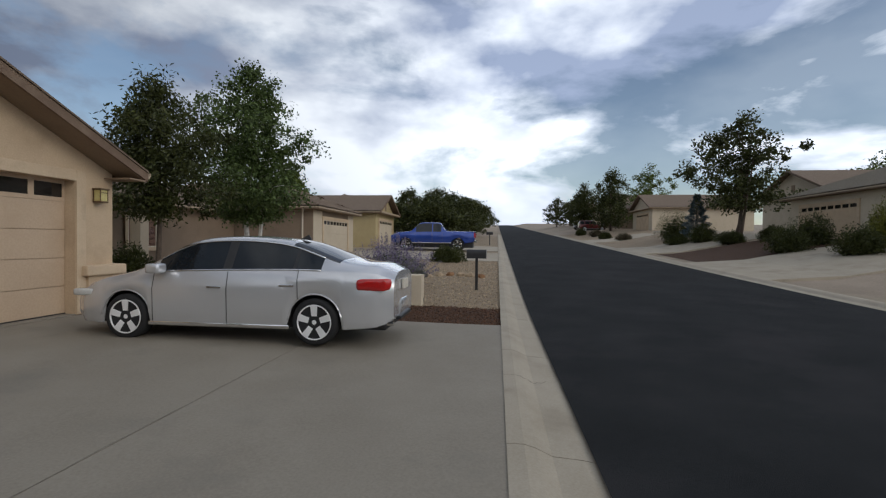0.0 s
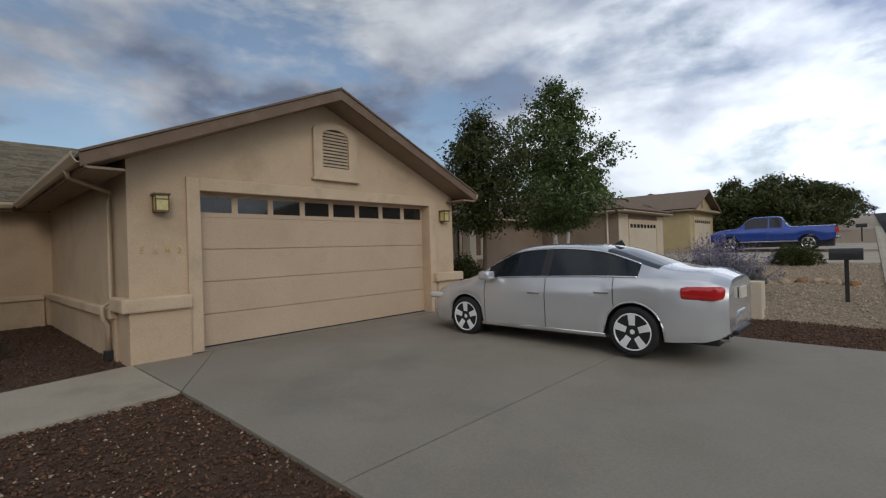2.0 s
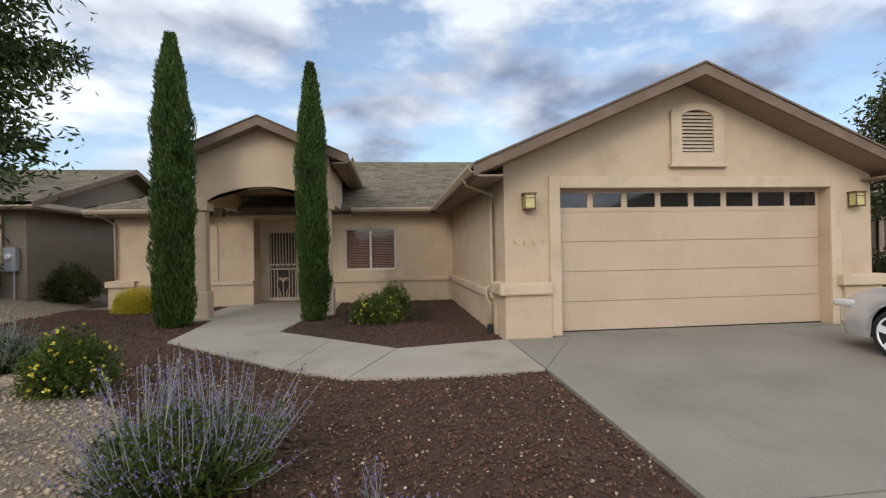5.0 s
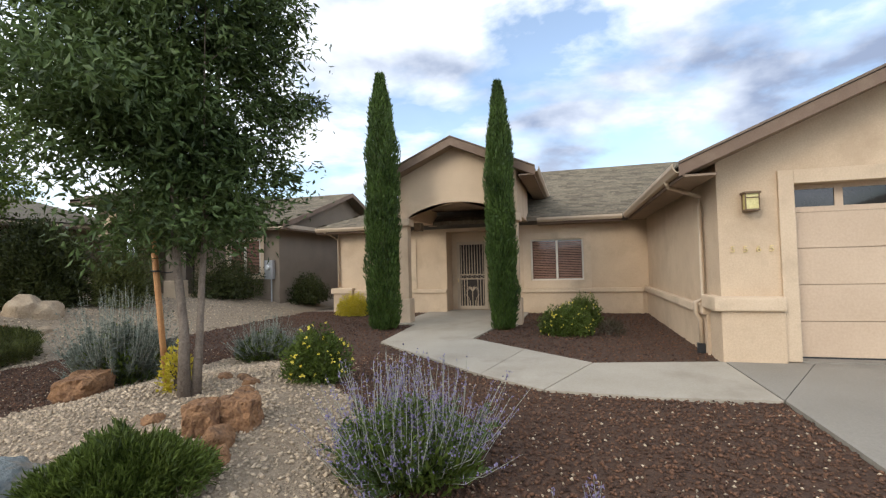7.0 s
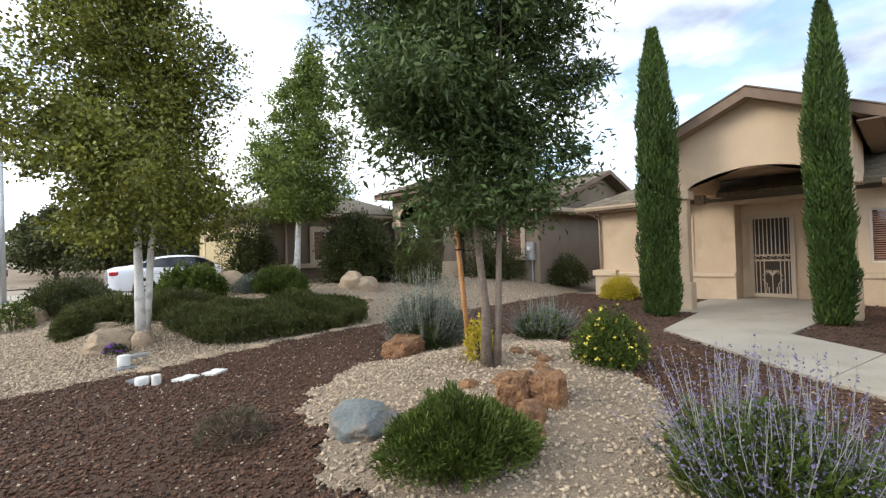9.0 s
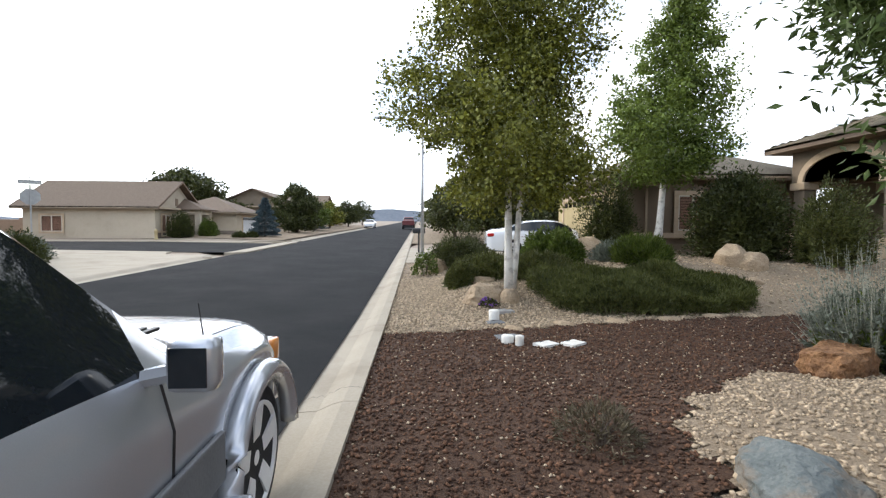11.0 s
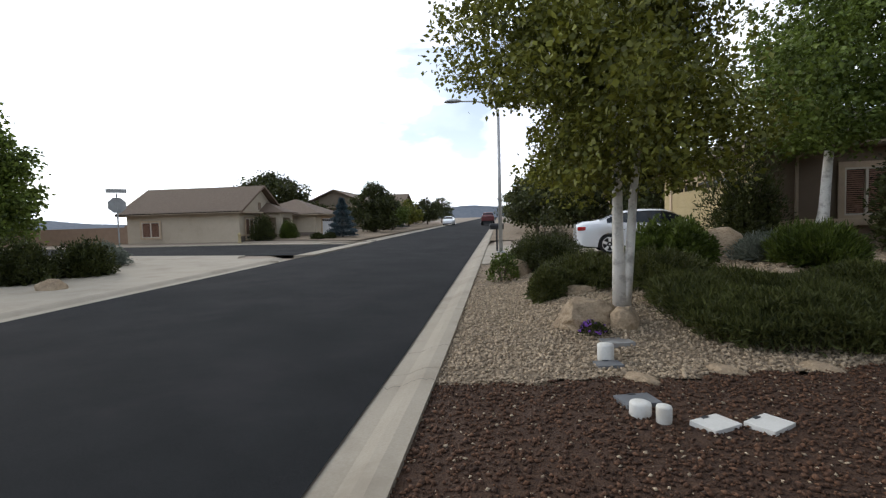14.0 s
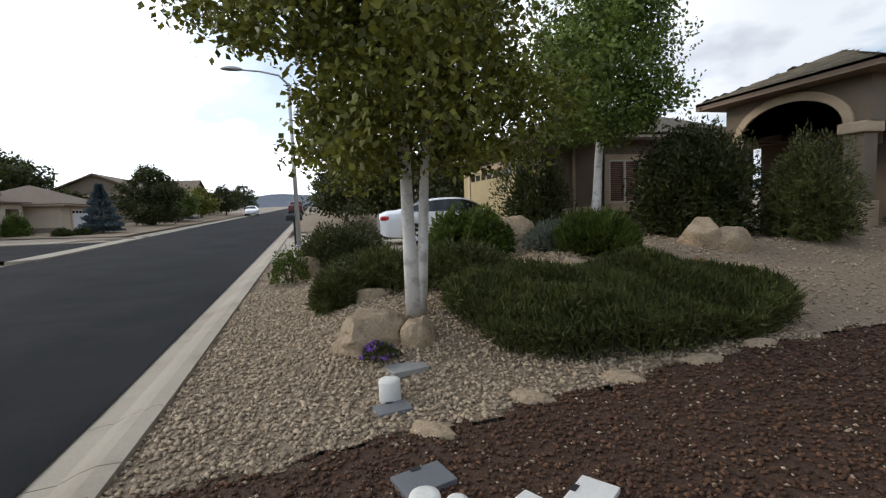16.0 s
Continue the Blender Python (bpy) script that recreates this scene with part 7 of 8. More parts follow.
# ---- neighbours, street furniture, distance ----
def simple_house(name, label, x0, x1, y0, y1, wall, roof, out=-1, h=2.7, ridge="x", slope=0.42, oh=0.5, base_mat=None, garage=None, windows=(), tabs=False, z=None, hip=False, vent=False):
    """A bungalow block: walls, boxed eaves, gabled or hipped roof, windows, garage door. out: the way its street front faces on x."""
    zg = gz((x0 + x1) / 2, (y0 + y1) / 2) if z is None else z
    t = thing(name, (0, 0, 0), 0, label, "house")
    T = 0.2
    xf = x1 if out > 0 else x0
    zt = zg + h
    for nm, b in (("front_wall", (min(xf, xf - out * T), max(xf, xf - out * T), y0, y1)), ("rear_wall", (x0 if out > 0 else x1 - T, x0 + T if out > 0 else x1, y0, y1)),
                  ("north_wall", (x0 + T, x1 - T, y1 - T, y1)), ("south_wall", (x0 + T, x1 - T, y0, y0 + T))):
        part(nm, boxed(*b, zg - 0.6, zt), wall, t)
    bm = bmesh.new()
    box(bm, x0 - oh, x1 + oh, y0 - oh, y1 + oh, zt - 0.02, zt + 0.03)
    part("soffit", bm, SOFFIT, t)
    X0, X1, Y0, Y1 = x0 - oh, x1 + oh, y0 - oh, y1 + oh
    e = zt + 0.16
    for b in ((X0, X0 + 0.04, Y0, Y1), (X1 - 0.04, X1, Y0, Y1), (X0 + 0.04, X1 - 0.04, Y0, Y0 + 0.04), (X0 + 0.04, X1 - 0.04, Y1 - 0.04, Y1)):
        part("fascia", boxed(*b, zt + 0.0, e), GUTTER_METAL, t)
    if hip:
        r = min(X1 - X0, Y1 - Y0) / 2
        zr = e + slope * r
        if X1 - X0 > Y1 - Y0:
            a, b = (X0 + r, (Y0 + Y1) / 2, zr), (X1 - r, (Y0 + Y1) / 2, zr)
            faces = [[(X0, Y0, e), (X1, Y0, e), b, a], [(X1, Y1, e), (X0, Y1, e), a, b], [(X0, Y1, e), (X0, Y0, e), a], [(X1, Y0, e), (X1, Y1, e), b]]
        else:
            a, b = ((X0 + X1) / 2, Y0 + r, zr), ((X0 + X1) / 2, Y1 - r, zr)
            faces = [[(X0, Y1, e), (X0, Y0, e), a, b], [(X1, Y0, e), (X1, Y1, e), b, a], [(X0, Y0, e), (X1, Y0, e), a], [(X1, Y1, e), (X0, Y1, e), b]]
        for f in faces:
            roof_face("roof_slope", f, roof, t, 0.06, tabs, 0.16, 0.4)
    elif ridge == "x":
        yc = (Y0 + Y1) / 2
        zr = e + slope * (Y1 - Y0) / 2
        roof_face("roof_slope", [(X0, Y0, e), (X1, Y0, e), (X1, yc, zr), (X0, yc, zr)], roof, t, 0.08, tabs, 0.16, 0.4)
        roof_face("roof_slope", [(X1, Y1, e), (X0, Y1, e), (X0, yc, zr), (X1, yc, zr)], roof, t, 0.08, tabs, 0.16, 0.4)
        for xx in (x0, x1 - T):
            part("gable", prism(bmesh.new(), [(y0, zt), (y1, zt), (y1, zt + 0.1), (yc, zr - 0.1), (y0, zt + 0.1)], "x", xx, xx + T), wall, t)
        for xx, s in ((X0, -1), (X1, 1)):
            for s2 in (-1, 1):
                yo = Y0 if s2 < 0 else Y1
                part("barge_board", prism(bmesh.new(), [(yo, e - 0.16), (yo, e + 0.01), (yc, zr + 0.01), (yc, zr - 0.16)], "x", xx, xx + s * 0.04), FASCIA, t)
        if vent:
            part("gable_vent", boxed(*sorted((xf, xf + out * 0.03)), yc - 0.22, yc + 0.22, zt + 0.35, zt + 0.95, 0.01), SOFFIT, t)
    else:
        xc = (X0 + X1) / 2
        zr = e + slope * (X1 - X0) / 2
        roof_face("roof_slope", [(X0, Y0, e), (X0, Y1, e), (xc, Y1, zr), (xc, Y0, zr)], roof, t, 0.08, tabs, 0.16, 0.4)
        roof_face("roof_slope", [(X1, Y1, e), (X1, Y0, e), (xc, Y0, zr), (xc, Y1, zr)], roof, t, 0.08, tabs, 0.16, 0.4)
        for yy in (y0, y1 - T):
            part("gable", prism(bmesh.new(), [(x0, zt), (x1, zt), (x1, zt + 0.1), (xc, zr - 0.1), (x0, zt + 0.1)], "y", yy, yy + T), wall, t)
        for yy, s in ((Y0, -1), (Y1, 1)):
            for s2 in (-1, 1):
                xo = X0 if s2 < 0 else X1
                part("barge_board", prism(bmesh.new(), [(xo, e - 0.16), (xo, e + 0.01), (xc, zr + 0.01), (xc, zr - 0.16)], "y", yy, yy + s * 0.04), FASCIA, t)
    if garage:
        g0, g1, gmat = garage
        garage_door(t, xf + out * 0.035, g0, g1, zg + 0.02, zg + 2.15, gmat, out, 4, 8)
        for b in ((g0 - 0.18, g0, zg, zg + 2.15), (g1, g1 + 0.18, zg, zg + 2.15), (g0 - 0.18, g1 + 0.18, zg + 2.15, zg + 2.33)):
            part("door_surround", boxed(*sorted((xf + out * 0.004, xf + out * 0.07)), *b), STUCCO_TRIM, t)
    if base_mat is not None:
        part("base_band", boxed(*sorted((xf, xf + out * 0.05)), y0 - 0.05, y1 + 0.05, zg - 0.3, zg + 0.85), base_mat, t)
        part("base_ledge", boxed(*sorted((xf, xf + out * 0.10)), y0 - 0.1, y1 + 0.1, zg + 0.85, zg + 0.98, 0.02), STUCCO_TRIM, t)
    for ax, a0, a1, z0, z1 in windows:
        if ax == "front":
            window_unit(t, "x", xf + out * 0.065, a0, a1, zg + z0, zg + z1, out, trim=STUCCO_TRIM)
        elif ax == "north":
            window_unit(t, "y", y1 + 0.065, a0, a1, zg + z0, zg + z1, 1, trim=STUCCO_TRIM)
        else:
            window_unit(t, "y", y0 - 0.065, a0, a1, zg + z0, zg + z1, -1, trim=STUCCO_TRIM)
    return t, zg


# the ochre and brown house to the south, with an arched porch
S1, zg = simple_house("brown_house", "brown stucco bungalow with cream trim behind shrubs", -23.4, -14.2, -25.0, -18.6, STUCCO_GREY, SHINGLE, 1, 2.5, "y", slope=0.34, windows=(("front", -20.6, -19.3, 0.95, 2.2), ("north", -20.5, -19.8, 0.95, 2.0)), z=0.45, tabs=True)
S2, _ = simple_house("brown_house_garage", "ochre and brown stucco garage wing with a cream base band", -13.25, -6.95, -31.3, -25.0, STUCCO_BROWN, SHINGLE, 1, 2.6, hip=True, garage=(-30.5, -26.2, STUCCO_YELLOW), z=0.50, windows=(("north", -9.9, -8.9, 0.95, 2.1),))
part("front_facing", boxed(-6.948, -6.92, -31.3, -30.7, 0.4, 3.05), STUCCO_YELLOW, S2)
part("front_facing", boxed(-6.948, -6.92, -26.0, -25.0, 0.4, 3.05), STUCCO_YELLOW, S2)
part("base_ledge", boxed(-7.55, -6.82, -26.05, -24.88, 1.20, 1.38, 0.03), STUCCO_TRIM, S2)
part("base_ledge", boxed(-13.1, -7.55, -25.0, -24.88, 1.20, 1.38, 0.03), STUCCO_TRIM, S2)
part("downspout", tube(bmesh.new(), [(-7.85, -24.5, 3.1), (-7.85, -24.9, 2.9), (-7.85, -24.94, 2.7), (-7.85, -24.94, 0.6)], 0.04, 8), GUTTER_METAL, S2)
# its porch
px, p0, p1 = -12.3, -24.35, -21.1
porch = thing("neighbour_porch", (0, 0, 0), 0, "brown stucco arched entry porch with cream capitals", "porch")
apex = (p0 + p1) / 2
half = (p1 - p0) / 2 - 0.38
outer = [(apex + half * math.cos(q), 2.95 + 0.72 * math.sin(q)) for q in np.linspace(0, math.pi, 17)]
bm = bmesh.new()
prism(bm, [(p0 - 0.1, 2.95), (p0 - 0.1, 3.9), (p1 + 0.1, 3.9), (p1 + 0.1, 2.95)] + outer, "x", px - 0.4, px)
bmesh.ops.triangulate(bm, faces=[f for f in bm.faces if len(f.verts) > 4])
part("arch_wall", bm, STUCCO_GREY, porch)
bm = bmesh.new()
inn = [(apex + (half + 0.20) * math.cos(q), 2.95 + 0.92 * math.sin(q)) for q in np.linspace(0, math.pi, 17)]
prism(bm, outer + inn[::-1], "x", px, px + 0.06)
bmesh.ops.triangulate(bm, faces=[f for f in bm.faces if len(f.verts) > 4])
part("arch_trim", bm, STUCCO_TRIM, porch)
for c in (p0, p1 - 0.4):
    part("column", boxed(px - 0.4, px, c, c + 0.4, 0.45, 2.72, 0.012), STUCCO_GREY, porch)
    part("capital", boxed(px - 0.48, px + 0.09, c - 0.08, c + 0.48, 2.72, 2.95, 0.04), STUCCO_TRIM, porch)
    part("column_base", boxed(px - 0.45, px + 0.06, c - 0.05, c + 0.45, 0.40, 1.30, 0.02), STUCCO_TRIM, porch)
    part("side_beam", boxed(-14.2, px - 0.4, c, c + 0.4, 2.95, 3.9), STUCCO_GREY, porch)
pe = 3.93
P0, P1, PX = p0 - 0.6, p1 + 0.6, px + 0.55
part("soffit", boxed(-16, PX, P0, P1, pe - 0.03, pe + 0.0), SOFFIT, porch)
part("fascia", boxed(PX - 0.04, PX, P0, P1, pe, pe + 0.14), FASCIA, porch)
for yy in (P0, P1 - 0.04):
    part("fascia", boxed(-16, PX - 0.04, yy, yy + 0.04, pe, pe + 0.14), FASCIA, porch)
e = pe + 0.14
r = (P1 - P0) / 2
a = (PX - r, (P0 + P1) / 2, e + 0.40 * r)
b = (-18.0, (P0 + P1) / 2, e + 0.40 * r)
roof_face("porch_roof", [(PX, P0, e), (PX, P1, e), a], SHINGLE, porch, 0.06)
roof_face("porch_roof", [(PX, P1, e), (-18.0, P1, e), b, a], SHINGLE, porch, 0.06)
roof_face("porch_roof", [(-18.0, P0, e), (PX, P0, e), a, b], SHINGLE, porch, 0.06)
# door slab takes the same painted interior darkness
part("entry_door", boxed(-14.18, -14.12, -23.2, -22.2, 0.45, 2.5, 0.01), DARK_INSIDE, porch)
part("fan_window", boxed(-14.17, -14.13, -23.5, -21.9, 2.6, 2.95, 0.01), VINYL, porch)
# electric meter on its north end
meter = thing("electric_meter", (-14.16, -18.9, 1.35), 0, "grey electric meter box and conduit on the wall", "meter")
part("meter_box", boxed(0.0, 0.16, -0.16, 0.16, -0.1, 0.55, 0.01), GALVANISED, meter)
bm = bmesh.new()
lathe(bm, [(0.085, 0.16), (0.085, 0.23), (0.05, 0.25), (0.001, 0.25)], 16, "x", (0, 0, 0.30))
part("meter_dial", bm, CLEAR_LENS, meter)
part("conduit", tube(bmesh.new(), [(0.06, 0.05, -0.1), (0.06, 0.05, -0.95)], 0.025, 7), GALVANISED, meter)

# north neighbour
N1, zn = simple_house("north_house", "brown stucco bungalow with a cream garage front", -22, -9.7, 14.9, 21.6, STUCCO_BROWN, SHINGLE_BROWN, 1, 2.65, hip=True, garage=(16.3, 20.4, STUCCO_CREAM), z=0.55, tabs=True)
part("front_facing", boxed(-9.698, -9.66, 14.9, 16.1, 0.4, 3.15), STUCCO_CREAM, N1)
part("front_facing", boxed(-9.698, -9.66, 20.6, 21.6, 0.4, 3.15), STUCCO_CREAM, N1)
part("downspout", tube(bmesh.new(), [(-10.1, 14.5, 3.2), (-10.2, 14.75, 3.0), (-10.25, 14.84, 2.8), (-10.25, 14.84, 0.5)], 0.045, 8), VINYL, N1)
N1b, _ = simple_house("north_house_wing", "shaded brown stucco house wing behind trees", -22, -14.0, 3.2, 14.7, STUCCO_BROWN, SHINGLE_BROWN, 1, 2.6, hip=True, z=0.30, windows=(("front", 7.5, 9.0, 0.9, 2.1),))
for y in (3.6, 6.4):
    part("porch_post", boxed(-12.9, -12.5, y, y + 0.4, 0.1, 2.9, 0.01), STUCCO_CREAM, N1b)
part("porch_roof", boxed(-14.0, -12.3, 3.2, 7.2, 2.9, 3.05, 0.02), SHINGLE_BROWN, N1b)
N2, _ = simple_house("far_north_house", "ochre gabled house beyond the neighbour", -20, -9.6, 27.2, 33.6, STUCCO_YELLOW, SHINGLE_BROWN, 1, 2.7, "x", garage=(28.2, 32.6, STUCCO_CREAM), z=1.05, vent=True)
# low stucco wall at the driveway edge
lw = thing("low_wall", (0, 0, 0), 0, "low cream stucco garden wall beside the driveway", "wall")
part("wall_body", boxed(-4.6, -1.86, 2.22, 2.50, -0.1, 0.70, 0.02), STUCCO_CREAM, lw)
part("end_post", boxed(-2.25, -1.82, 2.16, 2.56, -0.1, 0.76, 0.02), STUCCO_CREAM, lw)
part("vent_slot", boxed(-1.818, -1.814, 2.40, 2.46, 0.08, 0.20), BLACK, lw)


def mailbox(x, y, label, rz=0.0):
    """A rounded rural mailbox on a post: box, door, flag."""
    t = thing("mailbox", (x, y, gz(x, y) - 0.05), rz, label, "mailbox", "kerbside mailboxes")
    part("post", boxed(-0.04, 0.04, -0.04, 0.04, 0, 1.0, 0.006), BLACK_METAL, t)
    arc = [(-0.13, 1.0), (0.13, 1.0), (0.13, 1.15)] + [(0.13 * math.cos(q), 1.15 + 0.11 * math.sin(q)) for q in np.linspace(0, math.pi, 9)[1:-1]] + [(-0.13, 1.15)]
    bm = prism(bmesh.new(), [(p, q) for p, q in arc], "x", -0.30, 0.27)
    part("box", bm, BLACK_METAL, t)
    bm = prism(bmesh.new(), [(p * 1.04, (q - 1.1) * 1.04 + 1.1) for p, q in arc], "x", 0.272, 0.285)
    part("box_door", bm, BLACK, t)
    part("door_knob", boxed(0.285, 0.305, -0.02, 0.02, 1.17, 1.20, 0.004), GALVANISED, t)
    part("flag", boxed(-0.10, 0.12, 0.135, 0.142, 1.10, 1.14), BLACK_METAL, t)
    return t


mailbox(-0.68, 5.3, "black metal mailbox on a black post by the kerb")
mailbox(-0.75, 34.0, "black metal mailbox further up the street")
mailbox(-0.5, -32.6, "black metal mailbox beside a street lamp")

lamp = thing("street_lamp", (-0.66, -31.4, gz(-0.66, -31.4)), 0, "tall grey steel street lamp with a curved arm", "street lamp")
part("base_flange", boxed(-0.16, 0.16, -0.16, 0.16, -0.05, 0.10, 0.02), GALVANISED, lamp)
part("pole", tube(bmesh.new(), [(0, 0, 0), (0, 0, 5.75)], [0.085, 0.055], 12), GALVANISED, lamp, "", True)
part("arm", tube(bmesh.new(), [(0, 0, 5.7), (0.3, 0.03, 6.0), (0.9, 0.06, 6.1), (1.5, 0.1, 6.12)], [0.04, 0.035, 0.03, 0.03], 8), GALVANISED, lamp, "", True)
bm = bmesh.new()
bmesh.ops.create_icosphere(bm, subdivisions=3, radius=1.0)
for v in bm.verts:
    v.co = (1.78 + v.co.x * 0.36, 0.12 + v.co.y * 0.15, 6.12 + (v.co.z * 0.10 if v.co.z > 0 else v.co.z * 0.05))
part("luminaire", bm, GALVANISED, lamp, "", True)

# stop sign seen from behind, with street name plates
sg = thing("stop_sign", (17.0, -32.2, gz(17.0, -32.2)), -48, "back of an octagonal street sign on a steel post", "street sign")
part("post", boxed(-0.03, 0.03, -0.03, 0.03, -0.1, 3.0, 0.004), GALVANISED, sg)
bm = prism(bmesh.new(), [(0.38 * math.cos(q), 2.45 + 0.38 * math.sin(q)) for q in (math.pi / 8 + k * math.pi / 4 for k in range(8))], "x", 0.032, 0.040)
part("plate", bm, GALVANISED, sg)
part("name_plate", boxed(-0.006, 0.006, -0.40, 0.40, 3.02, 3.20), GALVANISED, sg)
part("name_plate", boxed(-0.40, 0.40, -0.006, 0.006, 3.22, 3.40), GALVANISED, sg)

# across the side street
F1, zf = simple_house("corner_house", "cream stucco gabled house with brown roof at the corner", 18.95, 28.3, -51.8, -45.6, STUCCO_CREAM, SHINGLE_BROWN, -1, 2.6, "x", z=0.22, windows=(("north", 25.5, 27.0, 0.92, 2.08), ("front", -47.6, -46.4, 0.6, 2.2)), vent=True, base_mat=STONE_VENEER, slope=0.60)
F2, _ = simple_house("corner_house_garage", "cream stucco garage wing with a stone base", 15.6, 22.0, -58.4, -52.2, STUCCO_CREAM, SHINGLE_BROWN, -1, 2.4, hip=True, z=0.28, garage=(-57.8, -53.6, WHITE_BOX))
part("stone_base", boxed(15.65, 18.9, -52.2, -52.14, 0.2, 1.20), STONE_VENEER, F2)
fp = thing("corner_porch", (0, 0, 0), 0, "small cream stucco arched porch with brown roof", "porch")
for y in (-51.0, -49.2):
    part("column", boxed(17.2, 17.6, y, y + 0.4, 0.1, 2.5, 0.01), STUCCO_CREAM, fp)
part("lintel", boxed(17.2, 18.94, -51.0, -48.8, 2.5, 2.9, 0.02), STUCCO_CREAM, fp)
roof_face("roof_slope", [(16.8, -51.4, 2.95), (16.8, -48.4, 2.95), (18.8, -49.9, 3.8)], SHINGLE_BROWN, fp, 0.08, False)
roof_face("roof_slope", [(16.8, -48.4, 2.95), (19.0, -48.4, 2.95), (19.0, -49.9, 3.8), (18.8, -49.9, 3.8)], SHINGLE_BROWN, fp, 0.08, False)
roof_face("roof_slope", [(19.0, -51.4, 2.95), (16.8, -51.4, 2.95), (18.8, -49.9, 3.8), (19.0, -49.9, 3.8)], SHINGLE_BROWN, fp, 0.08, False)
bw = thing("block_wall", (0, 0, 0), 0, "tan concrete block garden wall behind the side street", "wall")
part("wall_body", boxed(28.5, 46, -46.2, -46.0, -0.1, 2.0), BRICK_WALL, bw)
part("pilaster", boxed(28.4, 28.8, -46.3, -45.9, -0.1, 2.15, 0.02), BRICK_WALL, bw)
conifer(12.6, -50.6, 3.3, 1.35, SPRUCE_LEAF, "blue spruce at the corner of the yard", 3, 12000, "blue_spruce")
tree(12.9, -62, 5.4, 2.2, 0.5, BARK_DARK, DARK_LEAF, "broad dark tree beyond the corner house", "yard_tree", 300, 44, (0.20, 0.13), 1, 0.12, 47, clump=0.6, gap=0.5)
conifer(13.5, -74, 3.6, 1.6, SPRUCE_LEAF, "small blue spruce down the street", 7, 6000, "blue_spruce")
tree(27, -66, 7.0, 4.4, 2.0, BARK_DARK, DARK_LEAF, "large round-headed tree behind the corner house", "round_tree", 420, 40, (0.30, 0.22), 1, 0.2, 41, clump=0.9, gap=0.6)
shrub(17.6, -46.6, 0.9, 1.7, DARK_LEAF, "dark upright bush by the corner house window", "dark_shrub", 4000, (0.12, 0.06), 51)
shrub(16.4, -48.4, 0.7, 1.2, GREEN_LEAF, "leafy bush beside the corner porch", "leafy_shrub", 3000, (0.12, 0.06), 52)
shrub(13.6, -47.6, 0.5, 0.4, DARK_LEAF, "small dark bush in the corner yard", "small_bush", 1500, (0.09, 0.05), 53)
shrub(13.0, -48.6, 0.5, 0.4, DARK_LEAF, "small dark bush in the corner yard", "small_bush", 1500, (0.09, 0.05), 54)
hyd = thing("fire_hydrant", (17.8, -43.6, gz(17.8, -43.6)), 0, "small yellow fire hydrant at the side street", "hydrant")
part("barrel", lathe(bmesh.new(), [(0.14, 0), (0.14, 0.05), (0.10, 0.07), (0.10, 0.52), (0.13, 0.54), (0.12, 0.62), (0.05, 0.72), (0.001, 0.74)], 16), STUCCO_YELLOW, hyd, "", True)
# corner bed on the near side of the side street
tree(16.2, -25.8, 5.7, 1.35, 1.2, BARK_WHITE, LIME_LEAF, "multi-stemmed aspen in the corner bed", "aspen_tree", 360, 44, (0.14, 0.10), 3, 0.08, 43, clump=0.5, gap=0.3)
shrub(12.6, -23.9, 0.8, 1.1, DARK_LEAF, "dark green upright shrub in the corner bed", "dark_shrub", 4500, (0.10, 0.05), 55)
shrub(12.3, -25.6, 0.8, 1.0, DARK_LEAF, "dark green upright shrub in the corner bed", "dark_shrub", 4500, (0.10, 0.05), 56)
shrub(14.2, -28.2, 0.9, 0.8, SAGE_LEAF, "grey-green rounded shrub at the side street", "grey_shrub", 3500, (0.10, 0.04), 57)
shrub(19.6, -26.6, 0.9, 0.9, DARK_LEAF, "dark rounded shrub by the house", "dark_shrub", 3500, (0.10, 0.05), 58)
shrub(17.6, -24.4, 0.6, 0.7, DARK_LEAF, "small dark rounded shrub by the drive", "dark_shrub", 2500, (0.10, 0.05), 59)
boulder(10.7, -23.0, 0.38, 0.30, 0.28, ROCK_TAN, "pale boulder at the corner bed edge", 140, 0, rough=0.1)
H1, _ = simple_house("opposite_house", "cream stucco house opposite with brown roof", 22.5, 32, -28.6, -14, STUCCO_CREAM, SHINGLE_BROWN, -1, 2.8, "x", z=0.35, windows=(("front", -26.5, -24.8, 0.5, 2.2),))
for k, (x, y, h) in enumerate(((38, -40, 9), (44, -33, 8), (33, -36, 7.5), (40, -24, 9.5))):
    tree(x, y, h, 3.6, 1.5, BARK_DARK, GREEN_LEAF, "broad green tree behind the houses", "shade_tree", 260, 36, (0.32, 0.22), 1, 0.15, 60 + k, clump=0.9, gap=0.5)

